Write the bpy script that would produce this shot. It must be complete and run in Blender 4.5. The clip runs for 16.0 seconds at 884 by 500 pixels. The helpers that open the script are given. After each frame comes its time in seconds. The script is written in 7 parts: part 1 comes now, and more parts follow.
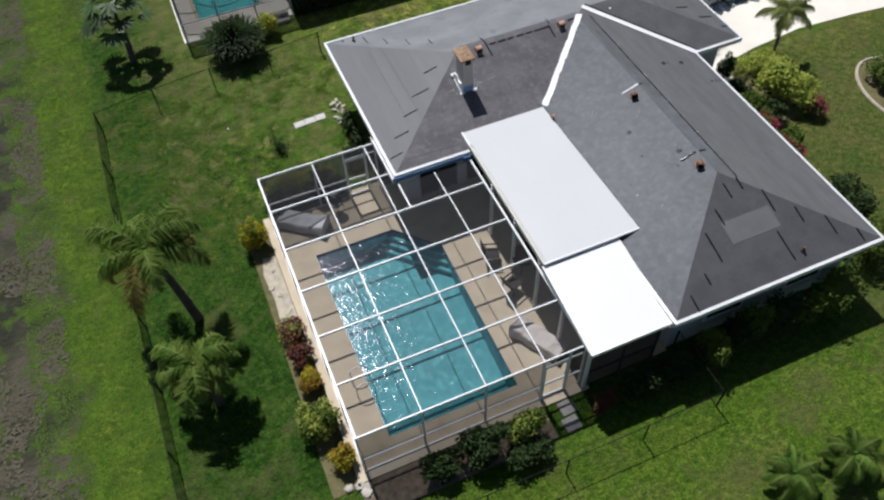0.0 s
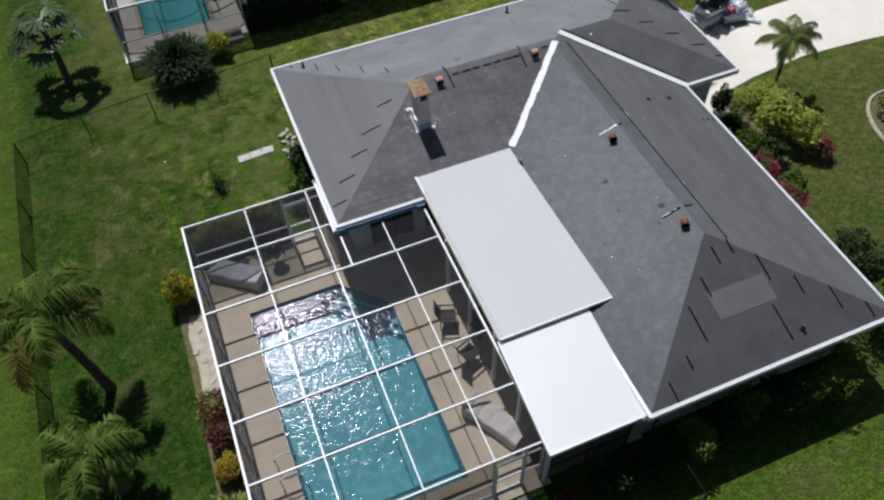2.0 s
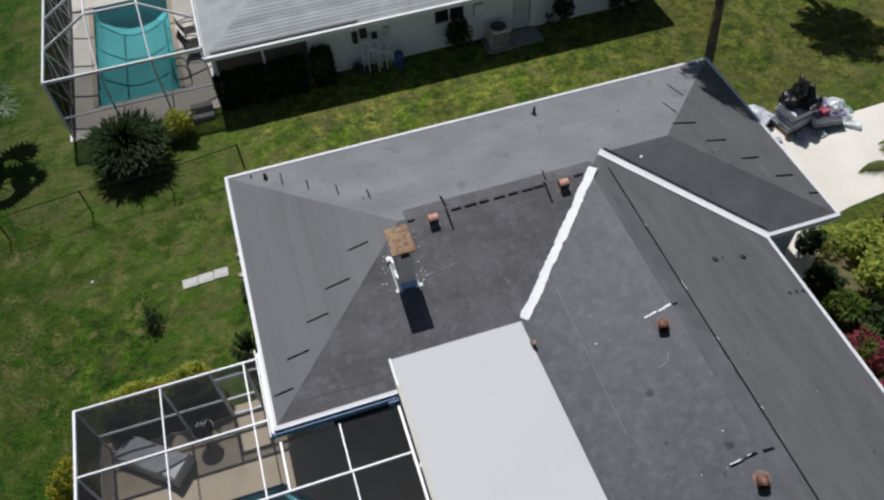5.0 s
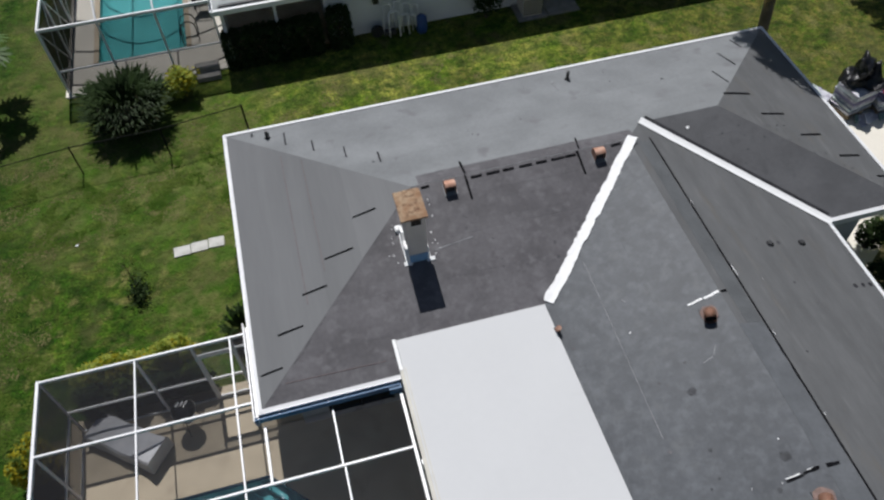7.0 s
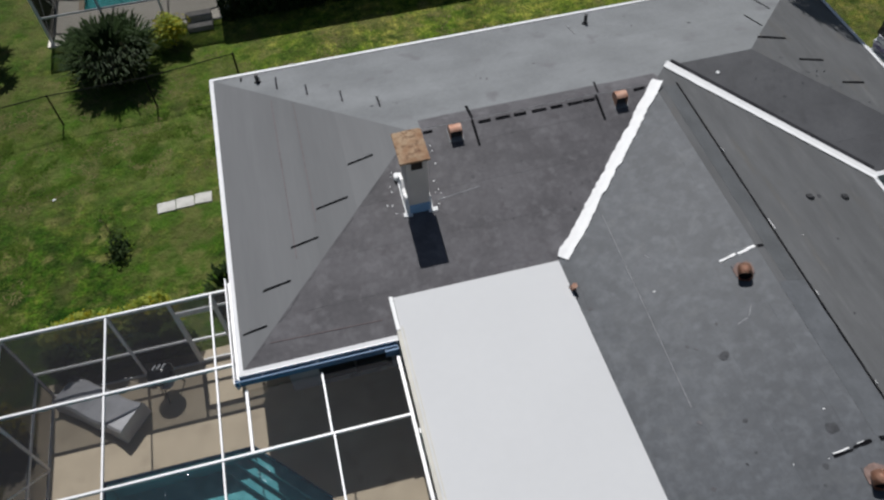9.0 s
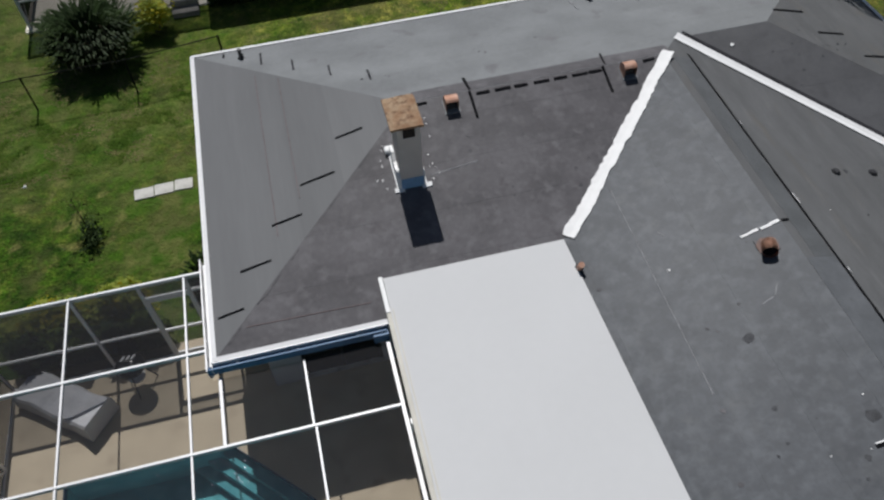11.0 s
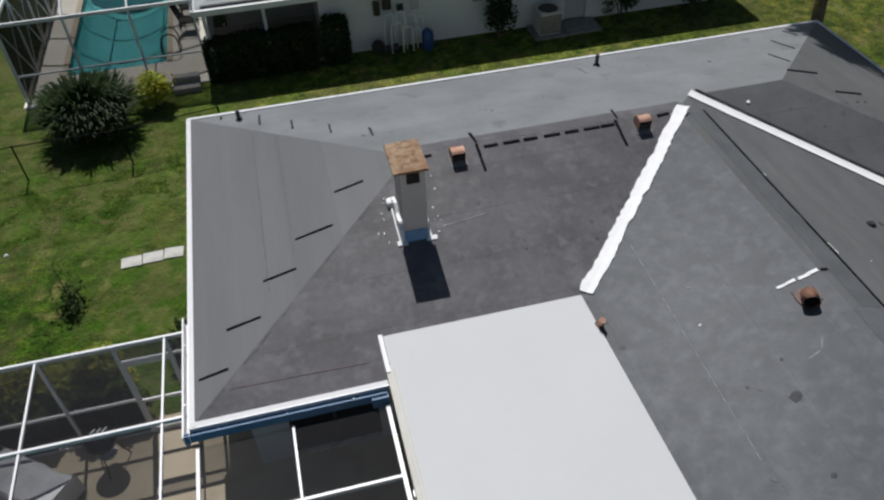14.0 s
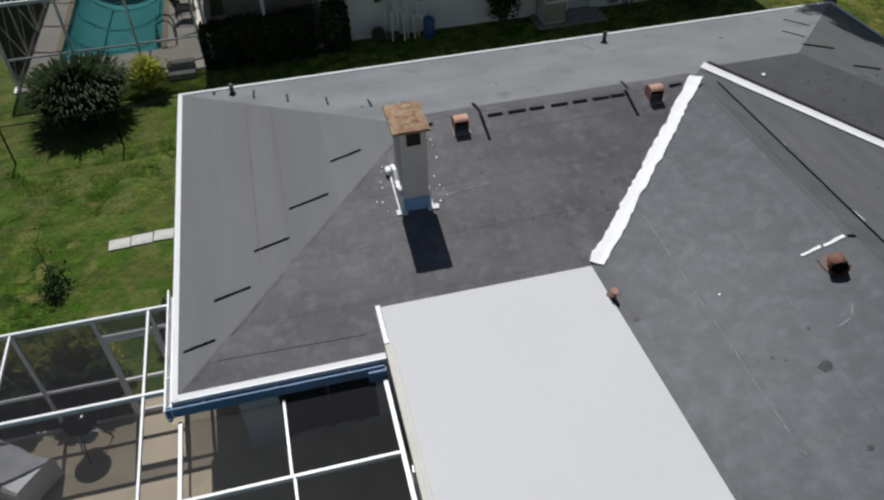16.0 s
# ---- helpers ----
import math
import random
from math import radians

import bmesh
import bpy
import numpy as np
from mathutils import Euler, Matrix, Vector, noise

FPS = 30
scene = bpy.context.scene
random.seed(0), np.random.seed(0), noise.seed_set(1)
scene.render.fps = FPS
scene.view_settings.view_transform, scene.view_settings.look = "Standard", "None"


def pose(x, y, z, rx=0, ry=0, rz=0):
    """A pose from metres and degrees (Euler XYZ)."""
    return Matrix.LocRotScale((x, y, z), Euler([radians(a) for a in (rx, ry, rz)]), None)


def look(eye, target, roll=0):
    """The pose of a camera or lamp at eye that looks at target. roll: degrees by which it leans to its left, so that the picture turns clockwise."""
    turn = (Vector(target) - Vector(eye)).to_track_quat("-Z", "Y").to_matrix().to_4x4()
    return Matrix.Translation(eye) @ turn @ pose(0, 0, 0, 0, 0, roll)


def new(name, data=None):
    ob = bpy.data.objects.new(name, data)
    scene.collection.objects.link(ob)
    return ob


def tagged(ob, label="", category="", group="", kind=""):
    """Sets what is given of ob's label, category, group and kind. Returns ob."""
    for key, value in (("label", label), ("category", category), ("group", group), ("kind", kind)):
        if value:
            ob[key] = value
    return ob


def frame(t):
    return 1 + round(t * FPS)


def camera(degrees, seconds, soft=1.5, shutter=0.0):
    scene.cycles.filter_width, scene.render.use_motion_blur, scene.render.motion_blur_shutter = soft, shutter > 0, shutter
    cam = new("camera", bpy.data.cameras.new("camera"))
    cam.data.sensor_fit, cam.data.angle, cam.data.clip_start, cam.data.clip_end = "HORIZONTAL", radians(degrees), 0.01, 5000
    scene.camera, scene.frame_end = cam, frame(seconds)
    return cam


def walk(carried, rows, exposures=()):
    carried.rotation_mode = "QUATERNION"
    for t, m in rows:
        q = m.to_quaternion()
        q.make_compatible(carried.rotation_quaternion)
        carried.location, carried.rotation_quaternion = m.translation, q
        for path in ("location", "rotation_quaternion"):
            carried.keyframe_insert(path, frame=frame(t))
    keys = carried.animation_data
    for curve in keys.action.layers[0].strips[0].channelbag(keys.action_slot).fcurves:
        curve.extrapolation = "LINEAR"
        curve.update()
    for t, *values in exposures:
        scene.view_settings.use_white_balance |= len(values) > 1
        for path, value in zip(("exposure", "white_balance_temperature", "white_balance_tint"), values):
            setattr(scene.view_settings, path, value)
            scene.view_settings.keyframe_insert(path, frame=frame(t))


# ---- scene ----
cam = camera(60.6, 16.0, soft=2.35)
PATH = [
    (0, (0.36, -0.249, 22.675), (0.787, 0.889, 21.087), -3.1),
    (0.5, (1.169, 0.061, 22.202), (1.594, 1.199, 20.613), -3.1),
    (1, (1.938, 0.592, 21.798), (2.363, 1.73, 20.209), -3.2),
    (1.5, (2.668, 1.437, 21.453), (3.09, 2.574, 19.863), -3.0),
    (2, (3.438, 2.466, 21.145), (3.849, 3.607, 19.555), -2.9),
    (2.5, (4.267, 3.654, 20.833), (4.661, 4.802, 19.243), -3.1),
    (3, (5.112, 4.971, 20.559), (5.489, 6.124, 18.968), -3.2),
    (3.5, (5.94, 6.345, 20.26), (6.301, 7.504, 18.67), -3.2),
    (4, (6.715, 7.753, 19.927), (7.061, 8.917, 18.338), -3.3),
    (4.2, (7.04, 8.328, 19.821), (7.378, 9.491, 18.23), -3.4),
    (6.3, (7.692, 10.002, 17.359), (7.976, 11.204, 15.786), -3.2),
    (6.5, (7.745, 10.133, 17.244), (8.02, 11.326, 15.663), -3.2),
    (7, (7.754, 10.254, 16.782), (8.02, 11.446, 15.198), -3.0),
    (7.5, (7.769, 10.375, 16.321), (8.025, 11.563, 14.732), -3.1),
    (8, (7.82, 10.483, 15.92), (8.064, 11.665, 14.326), -3.2),
    (8.5, (7.865, 10.55, 15.518), (8.105, 11.728, 13.919), -3.2),
    (9, (7.874, 10.61, 15.051), (8.115, 11.782, 13.448), -3.1),
    (11.5, (7.924, 10.74, 13.304), (8.189, 11.976, 11.754), -2.6),
    (12, (7.935, 10.778, 13.058), (8.207, 12.04, 11.53), -2.5),
    (12.5, (7.92, 10.788, 12.827), (8.203, 12.087, 11.333), -2.4),
    (13, (7.887, 10.78, 12.586), (8.18, 12.12, 11.131), -2.4),
    (13.5, (7.818, 10.773, 12.365), (8.123, 12.152, 10.949), -2.3),
    (14, (7.789, 10.783, 12.13), (8.104, 12.203, 10.758), -2.3),
    (14.5, (7.759, 10.775, 11.889), (8.084, 12.224, 10.55), -2.1),
    (15, (7.761, 10.791, 11.65), (8.086, 12.24, 10.31), -2.0),
    (15.5, (7.746, 10.793, 11.358), (8.071, 12.243, 10.02), -2.0),
    (16, (7.73, 10.801, 11.08), (8.054, 12.25, 9.741), -2.0),
]
walk(cam, [(t, look(eye, target, roll)) for t, eye, target, roll in PATH],
     exposures=[(0.0, 0.27, 6350, 10), (1.0, 0.21, 6350, 10), (1.5, 0.12, 6300, 10.5), (2.6, -0.08, 6250, 12), (4.2, -0.09, 6300, 11.5), (6.5, 0.05, 6450, 9), (8.0, 0.07, 6450, 9), (9.2, -0.04, 6500, 8.5), (11.5, -0.13, 6500, 8.5), (12.5, -0.13, 6500, 8.5), (14.5, 0.0, 6500, 8.5), (16.0, -0.02, 6500, 8.5)])

# ---- world, sun, exposure ----
SUN_WAY = Vector((0.035, -1.0, -1.72)).normalized()
world = bpy.data.worlds.new("sky")
scene.world = world
world.use_nodes = True
wn = world.node_tree.nodes
sky = wn.new("ShaderNodeTexSky")
sky.sky_type, sky.sun_disc = "NISHITA", False
sky.sun_elevation = math.asin(-SUN_WAY.z)
sky.sun_rotation = math.atan2(-SUN_WAY.x, -SUN_WAY.y)
world.node_tree.links.new(sky.outputs[0], wn["Background"].inputs[0])
wn["Background"].inputs[1].default_value = 0.040
sun_data = bpy.data.lights.new("sun", "SUN")
sun_data.energy, sun_data.angle, sun_data.color = 4.0, radians(0.53), (0.985, 0.965, 0.965)
sun = new("sun", sun_data)
sun.rotation_mode = "QUATERNION"
sun.rotation_quaternion = SUN_WAY.to_track_quat("-Z", "Y")


# ---- materials ----
def mat(name, base, rough=0.7, metal=0.0, var=0.25, scale=3.0, fine=40.0, bump=0.3, bump_scale=60.0, tint=None, per_object=0.0, dist=0.01, stretch=None, dirt=None, scuff=None, fleck=(), spec=0.5, thin=0.0):
    """Two-scale noise over a base colour, with fine relief. tint: a second colour in the large patches; dirt: (colour,
    amount, scale) of stains; fleck: (colour, amount, scale) of softer and smaller mottling.
    """
    m = bpy.data.materials.new(name)
    m.use_nodes = True
    nt = m.node_tree
    n, l = nt.nodes, nt.links
    b = n["Principled BSDF"]
    b.inputs["Roughness"].default_value, b.inputs["Metallic"].default_value = rough, metal
    b.inputs["Specular IOR Level"].default_value = spec
    co = n.new("ShaderNodeTexCoord")
    src = co.outputs["Object"]
    if stretch:
        mp = n.new("ShaderNodeMapping")
        mp.inputs["Scale"].default_value = stretch
        l.new(src, mp.inputs[0])
        src = mp.outputs[0]
    def noise_at(s, detail=4.0):
        t = n.new("ShaderNodeTexNoise")
        t.inputs["Scale"].default_value, t.inputs["Detail"].default_value = s, detail
        l.new(src, t.inputs["Vector"])
        return t.outputs["Fac"]
    def ramp(f, lo, hi):
        r = n.new("ShaderNodeMapRange")
        r.inputs[1].default_value, r.inputs[2].default_value = lo, hi
        l.new(f, r.inputs[0])
        return r.outputs[0]
    def mix(kind, f, a, c):
        x = n.new("ShaderNodeMix")
        x.data_type, x.blend_type = "RGBA", kind
        for slot, v in ((0, f), (6, a), (7, c)):
            if isinstance(v, (int, float)):
                x.inputs[slot].default_value = v
            elif isinstance(v, tuple):
                x.inputs[slot].default_value = (*v[:3], 1)
            else:
                l.new(v, x.inputs[slot])
        return x.outputs[2]
    second = tint or tuple(c * (1 - var) for c in base)
    col = mix("MIX", ramp(noise_at(scale), 0.35, 0.65), base, second)
    col = mix("MULTIPLY", var, col, mix("MIX", ramp(noise_at(fine), 0.3, 0.7), (1, 1, 1), (0.45, 0.45, 0.45)))
    if dirt:
        col = mix("MIX", ramp(noise_at(dirt[2], 6.0), 1 - dirt[1], 1 - dirt[1] + 0.12), col, dirt[0])
    if scuff:
        col = mix("MIX", ramp(noise_at(scuff[2], 7.0), 1 - scuff[1], 1 - scuff[1] + 0.2), col, scuff[0])
    for colour, amount, size in fleck:
        col = mix("MIX", ramp(noise_at(size, 6.0), 1 - amount, 1 - amount + 0.24), col, colour)
    if per_object:
        oi = n.new("ShaderNodeObjectInfo")
        r = n.new("ShaderNodeMapRange")
        r.inputs[3].default_value, r.inputs[4].default_value = 1 - per_object, 1 + per_object
        l.new(oi.outputs["Random"], r.inputs[0])
        v = n.new("ShaderNodeVectorMath")
        v.operation = "SCALE"
        l.new(col, v.inputs[0])
        l.new(r.outputs[0], v.inputs[3])
        col = v.outputs[0]
    l.new(col, b.inputs["Base Color"])
    if thin:
        glow, both = n.new("ShaderNodeBsdfTranslucent"), n.new("ShaderNodeMixShader")
        both.inputs[0].default_value = thin
        l.new(col, glow.inputs[0])
        l.new(b.outputs[0], both.inputs[1])
        l.new(glow.outputs[0], both.inputs[2])
        l.new(both.outputs[0], n["Material Output"].inputs[0])
    if bump:
        bp = n.new("ShaderNodeBump")
        bp.inputs["Strength"].default_value, bp.inputs["Distance"].default_value = bump, dist
        l.new(noise_at(bump_scale), bp.inputs["Height"])
        l.new(bp.outputs[0], b.inputs["Normal"])
    return m


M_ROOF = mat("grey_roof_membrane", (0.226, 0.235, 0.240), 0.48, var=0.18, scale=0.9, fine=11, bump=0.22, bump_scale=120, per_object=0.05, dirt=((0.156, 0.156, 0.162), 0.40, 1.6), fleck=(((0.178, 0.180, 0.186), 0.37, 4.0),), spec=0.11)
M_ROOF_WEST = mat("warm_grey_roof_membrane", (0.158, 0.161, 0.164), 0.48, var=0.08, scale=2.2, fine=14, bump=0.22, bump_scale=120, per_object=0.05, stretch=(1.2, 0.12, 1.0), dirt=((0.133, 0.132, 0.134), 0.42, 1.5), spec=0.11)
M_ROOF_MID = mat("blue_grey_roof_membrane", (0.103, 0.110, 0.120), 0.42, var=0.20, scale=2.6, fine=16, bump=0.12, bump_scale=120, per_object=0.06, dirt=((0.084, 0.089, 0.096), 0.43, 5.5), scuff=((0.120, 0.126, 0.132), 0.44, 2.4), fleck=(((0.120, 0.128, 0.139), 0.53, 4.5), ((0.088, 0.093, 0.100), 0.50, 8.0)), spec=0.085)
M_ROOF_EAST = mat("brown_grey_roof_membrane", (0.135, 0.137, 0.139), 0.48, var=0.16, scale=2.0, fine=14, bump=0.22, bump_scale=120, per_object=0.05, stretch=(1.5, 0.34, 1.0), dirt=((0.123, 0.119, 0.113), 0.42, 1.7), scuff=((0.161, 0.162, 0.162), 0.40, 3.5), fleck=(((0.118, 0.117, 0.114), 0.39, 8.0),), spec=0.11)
# the blue-grey membrane again, lightened to paint in sheen missing past the ridge
M_ROOF_LAP_SHEEN = mat("sheen_lightened_blue_grey_membrane", (0.138, 0.145, 0.154), 0.48, var=0.18, scale=2.6, fine=16, bump=0.12, bump_scale=120, dirt=((0.112, 0.118, 0.124), 0.43, 5.5), spec=0.11)
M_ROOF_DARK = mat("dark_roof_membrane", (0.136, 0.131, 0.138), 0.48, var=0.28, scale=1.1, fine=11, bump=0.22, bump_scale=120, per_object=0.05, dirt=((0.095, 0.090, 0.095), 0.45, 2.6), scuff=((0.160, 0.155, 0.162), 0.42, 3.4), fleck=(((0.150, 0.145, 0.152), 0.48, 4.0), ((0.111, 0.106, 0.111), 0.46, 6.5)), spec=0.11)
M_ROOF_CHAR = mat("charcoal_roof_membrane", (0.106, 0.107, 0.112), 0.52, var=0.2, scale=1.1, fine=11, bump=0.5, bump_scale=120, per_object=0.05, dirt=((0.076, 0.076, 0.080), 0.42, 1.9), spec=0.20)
M_ROOF_DARKEST = mat("darkest_roof_membrane", (0.086, 0.085, 0.091), 0.52, var=0.22, scale=1.1, fine=11, bump=0.5, bump_scale=120, per_object=0.05, dirt=((0.064, 0.062, 0.067), 0.42, 1.7), spec=0.20)
M_ROOF_CAP = mat("cap_membrane", (0.122, 0.128, 0.133), 0.52, var=0.2, scale=1.6, fine=13, bump=0.5, bump_scale=120, spec=0.20)
M_SPECK = mat("dark_mastic_speck", (0.088, 0.09, 0.095), 0.95, var=0.3, scale=9, spec=0.12)
M_ROOF_NEW = mat("roof_patch", (0.125, 0.125, 0.129), 0.85, var=0.15, scale=1.5, fine=20, bump=0.4)
M_BLACK = mat("black_mastic", (0.010, 0.010, 0.012), 0.95, var=0.4, scale=8, fine=30, spec=0.12)
M_MASTIC_OLD = mat("weathered_mastic", (0.045, 0.045, 0.05), 0.95, var=0.4, scale=5, fine=30, spec=0.12)
M_WHITE_COAT = mat("white_coating", (0.82, 0.82, 0.81), 0.6, var=0.06, scale=4, fine=25, bump=0.3, bump_scale=25)
M_ALU = mat("white_aluminium", (0.80, 0.80, 0.80), 0.4, var=0.06, scale=2, fine=20, bump=0.05)
M_PANEL = mat("patio_roof_panel", (0.545, 0.55, 0.552), 0.7, var=0.03, scale=0.5, fine=6, bump=0.05, bump_scale=8, dirt=((0.48, 0.48, 0.48), 0.3, 1.2))
M_PANEL_WHITE = mat("patio_roof_panel_white", (0.72, 0.72, 0.725), 0.45, var=0.03, scale=0.5, fine=6, bump=0.05, bump_scale=8)
M_STUCCO = mat("stucco", (0.64, 0.58, 0.53), 0.9, var=0.12, scale=2, fine=60, bump=0.5, bump_scale=90)
M_WALL = mat("house_wall", (0.52, 0.54, 0.57), 0.85, var=0.08, scale=1, fine=50, bump=0.4, bump_scale=80)
M_NWALL = mat("neighbour_wall", (0.78, 0.79, 0.80), 0.85, var=0.06, scale=1, fine=50, bump=0.4, bump_scale=80)
M_DECK = mat("pool_deck_concrete", (0.60, 0.505, 0.37), 0.85, var=0.14, scale=1.2, fine=35, bump=0.4, bump_scale=70, dirt=((0.45, 0.375, 0.275), 0.40, 1.5))
M_CONC = mat("driveway_concrete", (0.79, 0.745, 0.65), 0.9, var=0.10, scale=0.6, fine=20, bump=0.3, bump_scale=70, dirt=((0.66, 0.62, 0.55), 0.34, 0.9))
M_SLAB = mat("grey_concrete", (0.58, 0.57, 0.53), 0.9, var=0.18, scale=3, fine=40, dirt=((0.36, 0.34, 0.29), 0.40, 5.0))
# flecks paint the ripple-refracted light on the pool floor into the plaster
M_PLASTER = mat("pool_plaster", (0.33, 0.54, 0.57), 0.7, var=0.12, scale=0.7, fine=8, bump=0.1, fleck=(((0.46, 0.67, 0.68), 0.54, 4.0), ((0.25, 0.44, 0.48), 0.50, 2.6)))
M_TILE = mat("pool_tile", (0.05, 0.12, 0.22), 0.25, var=0.3, scale=6, fine=30)
M_BLUE_FILM = mat("blue_film", (0.22, 0.40, 0.62), 0.5, var=0.15, scale=5)
M_RUST = mat("rusty_sheet", (0.27, 0.150, 0.080), 0.85, metal=0.1, var=0.4, scale=6, fine=30, tint=(0.38, 0.27, 0.17), dirt=((0.13, 0.065, 0.035), 0.45, 8))
M_COPPER = mat("weathered_copper", (0.42, 0.215, 0.14), 0.6, metal=0.3, var=0.3, scale=7, fine=40, tint=(0.50, 0.31, 0.23))
M_RUST_STAIN = mat("rust_stained_membrane", (0.27, 0.19, 0.165), 0.8, var=0.3, scale=9, fine=30, spec=0.1)
M_GUTTER_BLUE = mat("blue_gutter_paint", (0.05, 0.15, 0.30), 0.5, var=0.15, scale=3)
M_DARK = mat("dark_metal", (0.03, 0.03, 0.032), 0.45, var=0.3, scale=5)
M_GREY_FABRIC = mat("grey_cover_fabric", (0.62, 0.62, 0.64), 0.9, var=0.15, scale=3, fine=50, bump=0.6, bump_scale=14, dist=0.03)
M_BEIGE_FABRIC = mat("beige_cover_fabric", (0.66, 0.60, 0.56), 0.9, var=0.12, scale=3, fine=50, bump=0.6, bump_scale=14, dist=0.03)
M_BROWN = mat("brown_wicker", (0.020, 0.014, 0.012), 0.7, var=0.3, scale=8)
M_GRASS_LEAF = mat("grass_blade", (0.066, 0.122, 0.014), 0.8, var=0.4, scale=0.5, fine=6, tint=(0.09, 0.12, 0.025), bump=0, spec=0.12, thin=0.4)
M_PALM = mat("palm_leaf", (0.15, 0.27, 0.05), 0.6, var=0.3, scale=1.5, fine=9, tint=(0.28, 0.36, 0.09), bump=0, per_object=0.25, spec=0.12, thin=0.55)
M_PALM_PALE = mat("pale_palm_leaf", (0.28, 0.35, 0.11), 0.6, var=0.2, scale=1.5, fine=9, tint=(0.42, 0.44, 0.18), bump=0, per_object=0.2, spec=0.2, thin=0.55)
M_PALM_DRY = mat("dry_palm_leaf", (0.36, 0.26, 0.09), 0.7, var=0.3, scale=1.5, fine=9, tint=(0.20, 0.19, 0.05), bump=0, per_object=0.2, spec=0.12, thin=0.55)
M_BARK = mat("palm_bark", (0.13, 0.105, 0.08), 0.9, var=0.35, scale=3, fine=20, bump=0.8, bump_scale=12, dist=0.03)
M_LEAF_DARK = mat("dark_green_leaf", (0.024, 0.042, 0.012), 0.7, var=0.4, scale=2, fine=12, tint=(0.036, 0.062, 0.018), bump=0, spec=0.12)
M_LEAF_GLOSS = mat("glossy_lobed_leaf", (0.078, 0.135, 0.038), 0.42, var=0.3, scale=2, fine=12, bump=0, per_object=0.5, spec=0.4, thin=0.2)
M_LEAF_MID = mat("green_leaf", (0.10, 0.16, 0.03), 0.6, var=0.4, scale=2, fine=12, tint=(0.16, 0.22, 0.04), bump=0, spec=0.12, thin=0.4)
M_LEAF_YEL = mat("yellow_leaf", (0.66, 0.53, 0.04), 0.6, var=0.35, scale=4, fine=12, tint=(0.36, 0.38, 0.045), bump=0, spec=0.12, thin=0.55)
M_LEAF_LIME = mat("lime_leaf", (0.60, 0.63, 0.15), 0.6, var=0.3, scale=4, fine=12, tint=(0.28, 0.38, 0.07), bump=0, spec=0.12, thin=0.55)
M_LEAF_ORANGE = mat("orange_leaf", (0.42, 0.22, 0.04), 0.5, var=0.4, scale=4, fine=12, tint=(0.30, 0.26, 0.04), bump=0, spec=0.12, thin=0.4)
M_LEAF_RED = mat("dark_red_leaf", (0.20, 0.045, 0.05), 0.5, var=0.4, scale=4, fine=12, tint=(0.09, 0.07, 0.03), bump=0, spec=0.12, thin=0.4)
M_FLOWER = mat("magenta_flower", (0.55, 0.05, 0.16), 0.6, var=0.4, scale=4, fine=12, tint=(0.14, 0.10, 0.04), bump=0, spec=0.12, thin=0.4)
M_FLUE_SHADE = mat("flue_shade", (0.055, 0.045, 0.040), 0.95, var=0.3, scale=9, spec=0.1)
M_STRAP = mat("dark_strap_leaf", (0.017, 0.034, 0.009), 0.6, var=0.4, scale=2, fine=12, tint=(0.030, 0.052, 0.014), bump=0, spec=0.12)
M_STRAW = mat("straw_leaf", (0.30, 0.26, 0.15), 0.8, var=0.3, scale=4, bump=0, spec=0.1)
M_STEM = mat("woody_stem", (0.12, 0.09, 0.06), 0.9, var=0.3, scale=5)
M_BED_DRY = mat("dry_ground_cover", (0.13, 0.125, 0.055), 0.95, var=0.4, scale=3, fine=30, tint=(0.19, 0.165, 0.085), bump=0.8, bump_scale=40, dist=0.04, spec=0.12)
M_SAND = mat("pale_sand_bed", (0.56, 0.49, 0.38), 0.95, var=0.25, scale=4, fine=30, bump=0.6, bump_scale=30, dist=0.03)
# worn pavers; also the darkened colour of slabs in the neighbouring wall's shade
M_PAVER = mat("weathered_and_shade_paver", (0.30, 0.285, 0.26), 0.9, var=0.25, scale=4, fine=30)
M_ROCK = mat("pale_rock", (0.50, 0.46, 0.39), 0.9, var=0.25, scale=3, fine=25, bump=0.7, bump_scale=14, dist=0.03, per_object=0.15)
M_FENCE = mat("fence_metal", (0.020, 0.021, 0.018), 0.9, metal=0.0, var=0.2, scale=6, spec=0.1)
M_MULCH = mat("mulch_bed", (0.16, 0.12, 0.085), 0.95, var=0.4, scale=5, fine=40, tint=(0.26, 0.21, 0.15), bump=0.8, bump_scale=50, dist=0.03, spec=0.12)
M_BLUE = mat("blue_plastic", (0.03, 0.08, 0.25), 0.4, var=0.2)
M_BAG = mat("black_plastic_bag", (0.012, 0.012, 0.013), 0.3, var=0.3, scale=6, bump=0.6, bump_scale=10, dist=0.04)
M_WRAP = mat("wrapped_bundle", (0.68, 0.68, 0.72), 0.4, var=0.35, scale=5, tint=(0.36, 0.35, 0.42), bump=0.4, bump_scale=15)
M_WOOD = mat("pallet_wood", (0.32, 0.24, 0.15), 0.85, var=0.3, scale=6, stretch=(1, 6, 6))
M_TEAL = mat("faded_green_board", (0.20, 0.30, 0.27), 0.7, var=0.25, scale=4)
M_NROOF = mat("neighbour_roof", (0.40, 0.425, 0.42), 0.85, var=0.2, per_object=0.16, scale=1.2, fine=30)
M_CREAM = mat("cream_trim", (0.56, 0.54, 0.47), 0.6, var=0.1)
M_RED_CHALK = mat("red_chalk", (0.172, 0.136, 0.138), 0.9, var=0.3, scale=9)
M_CHALK = mat("grey_scuff", (0.30, 0.305, 0.315), 0.9, var=0.4, scale=9, spec=0.12)


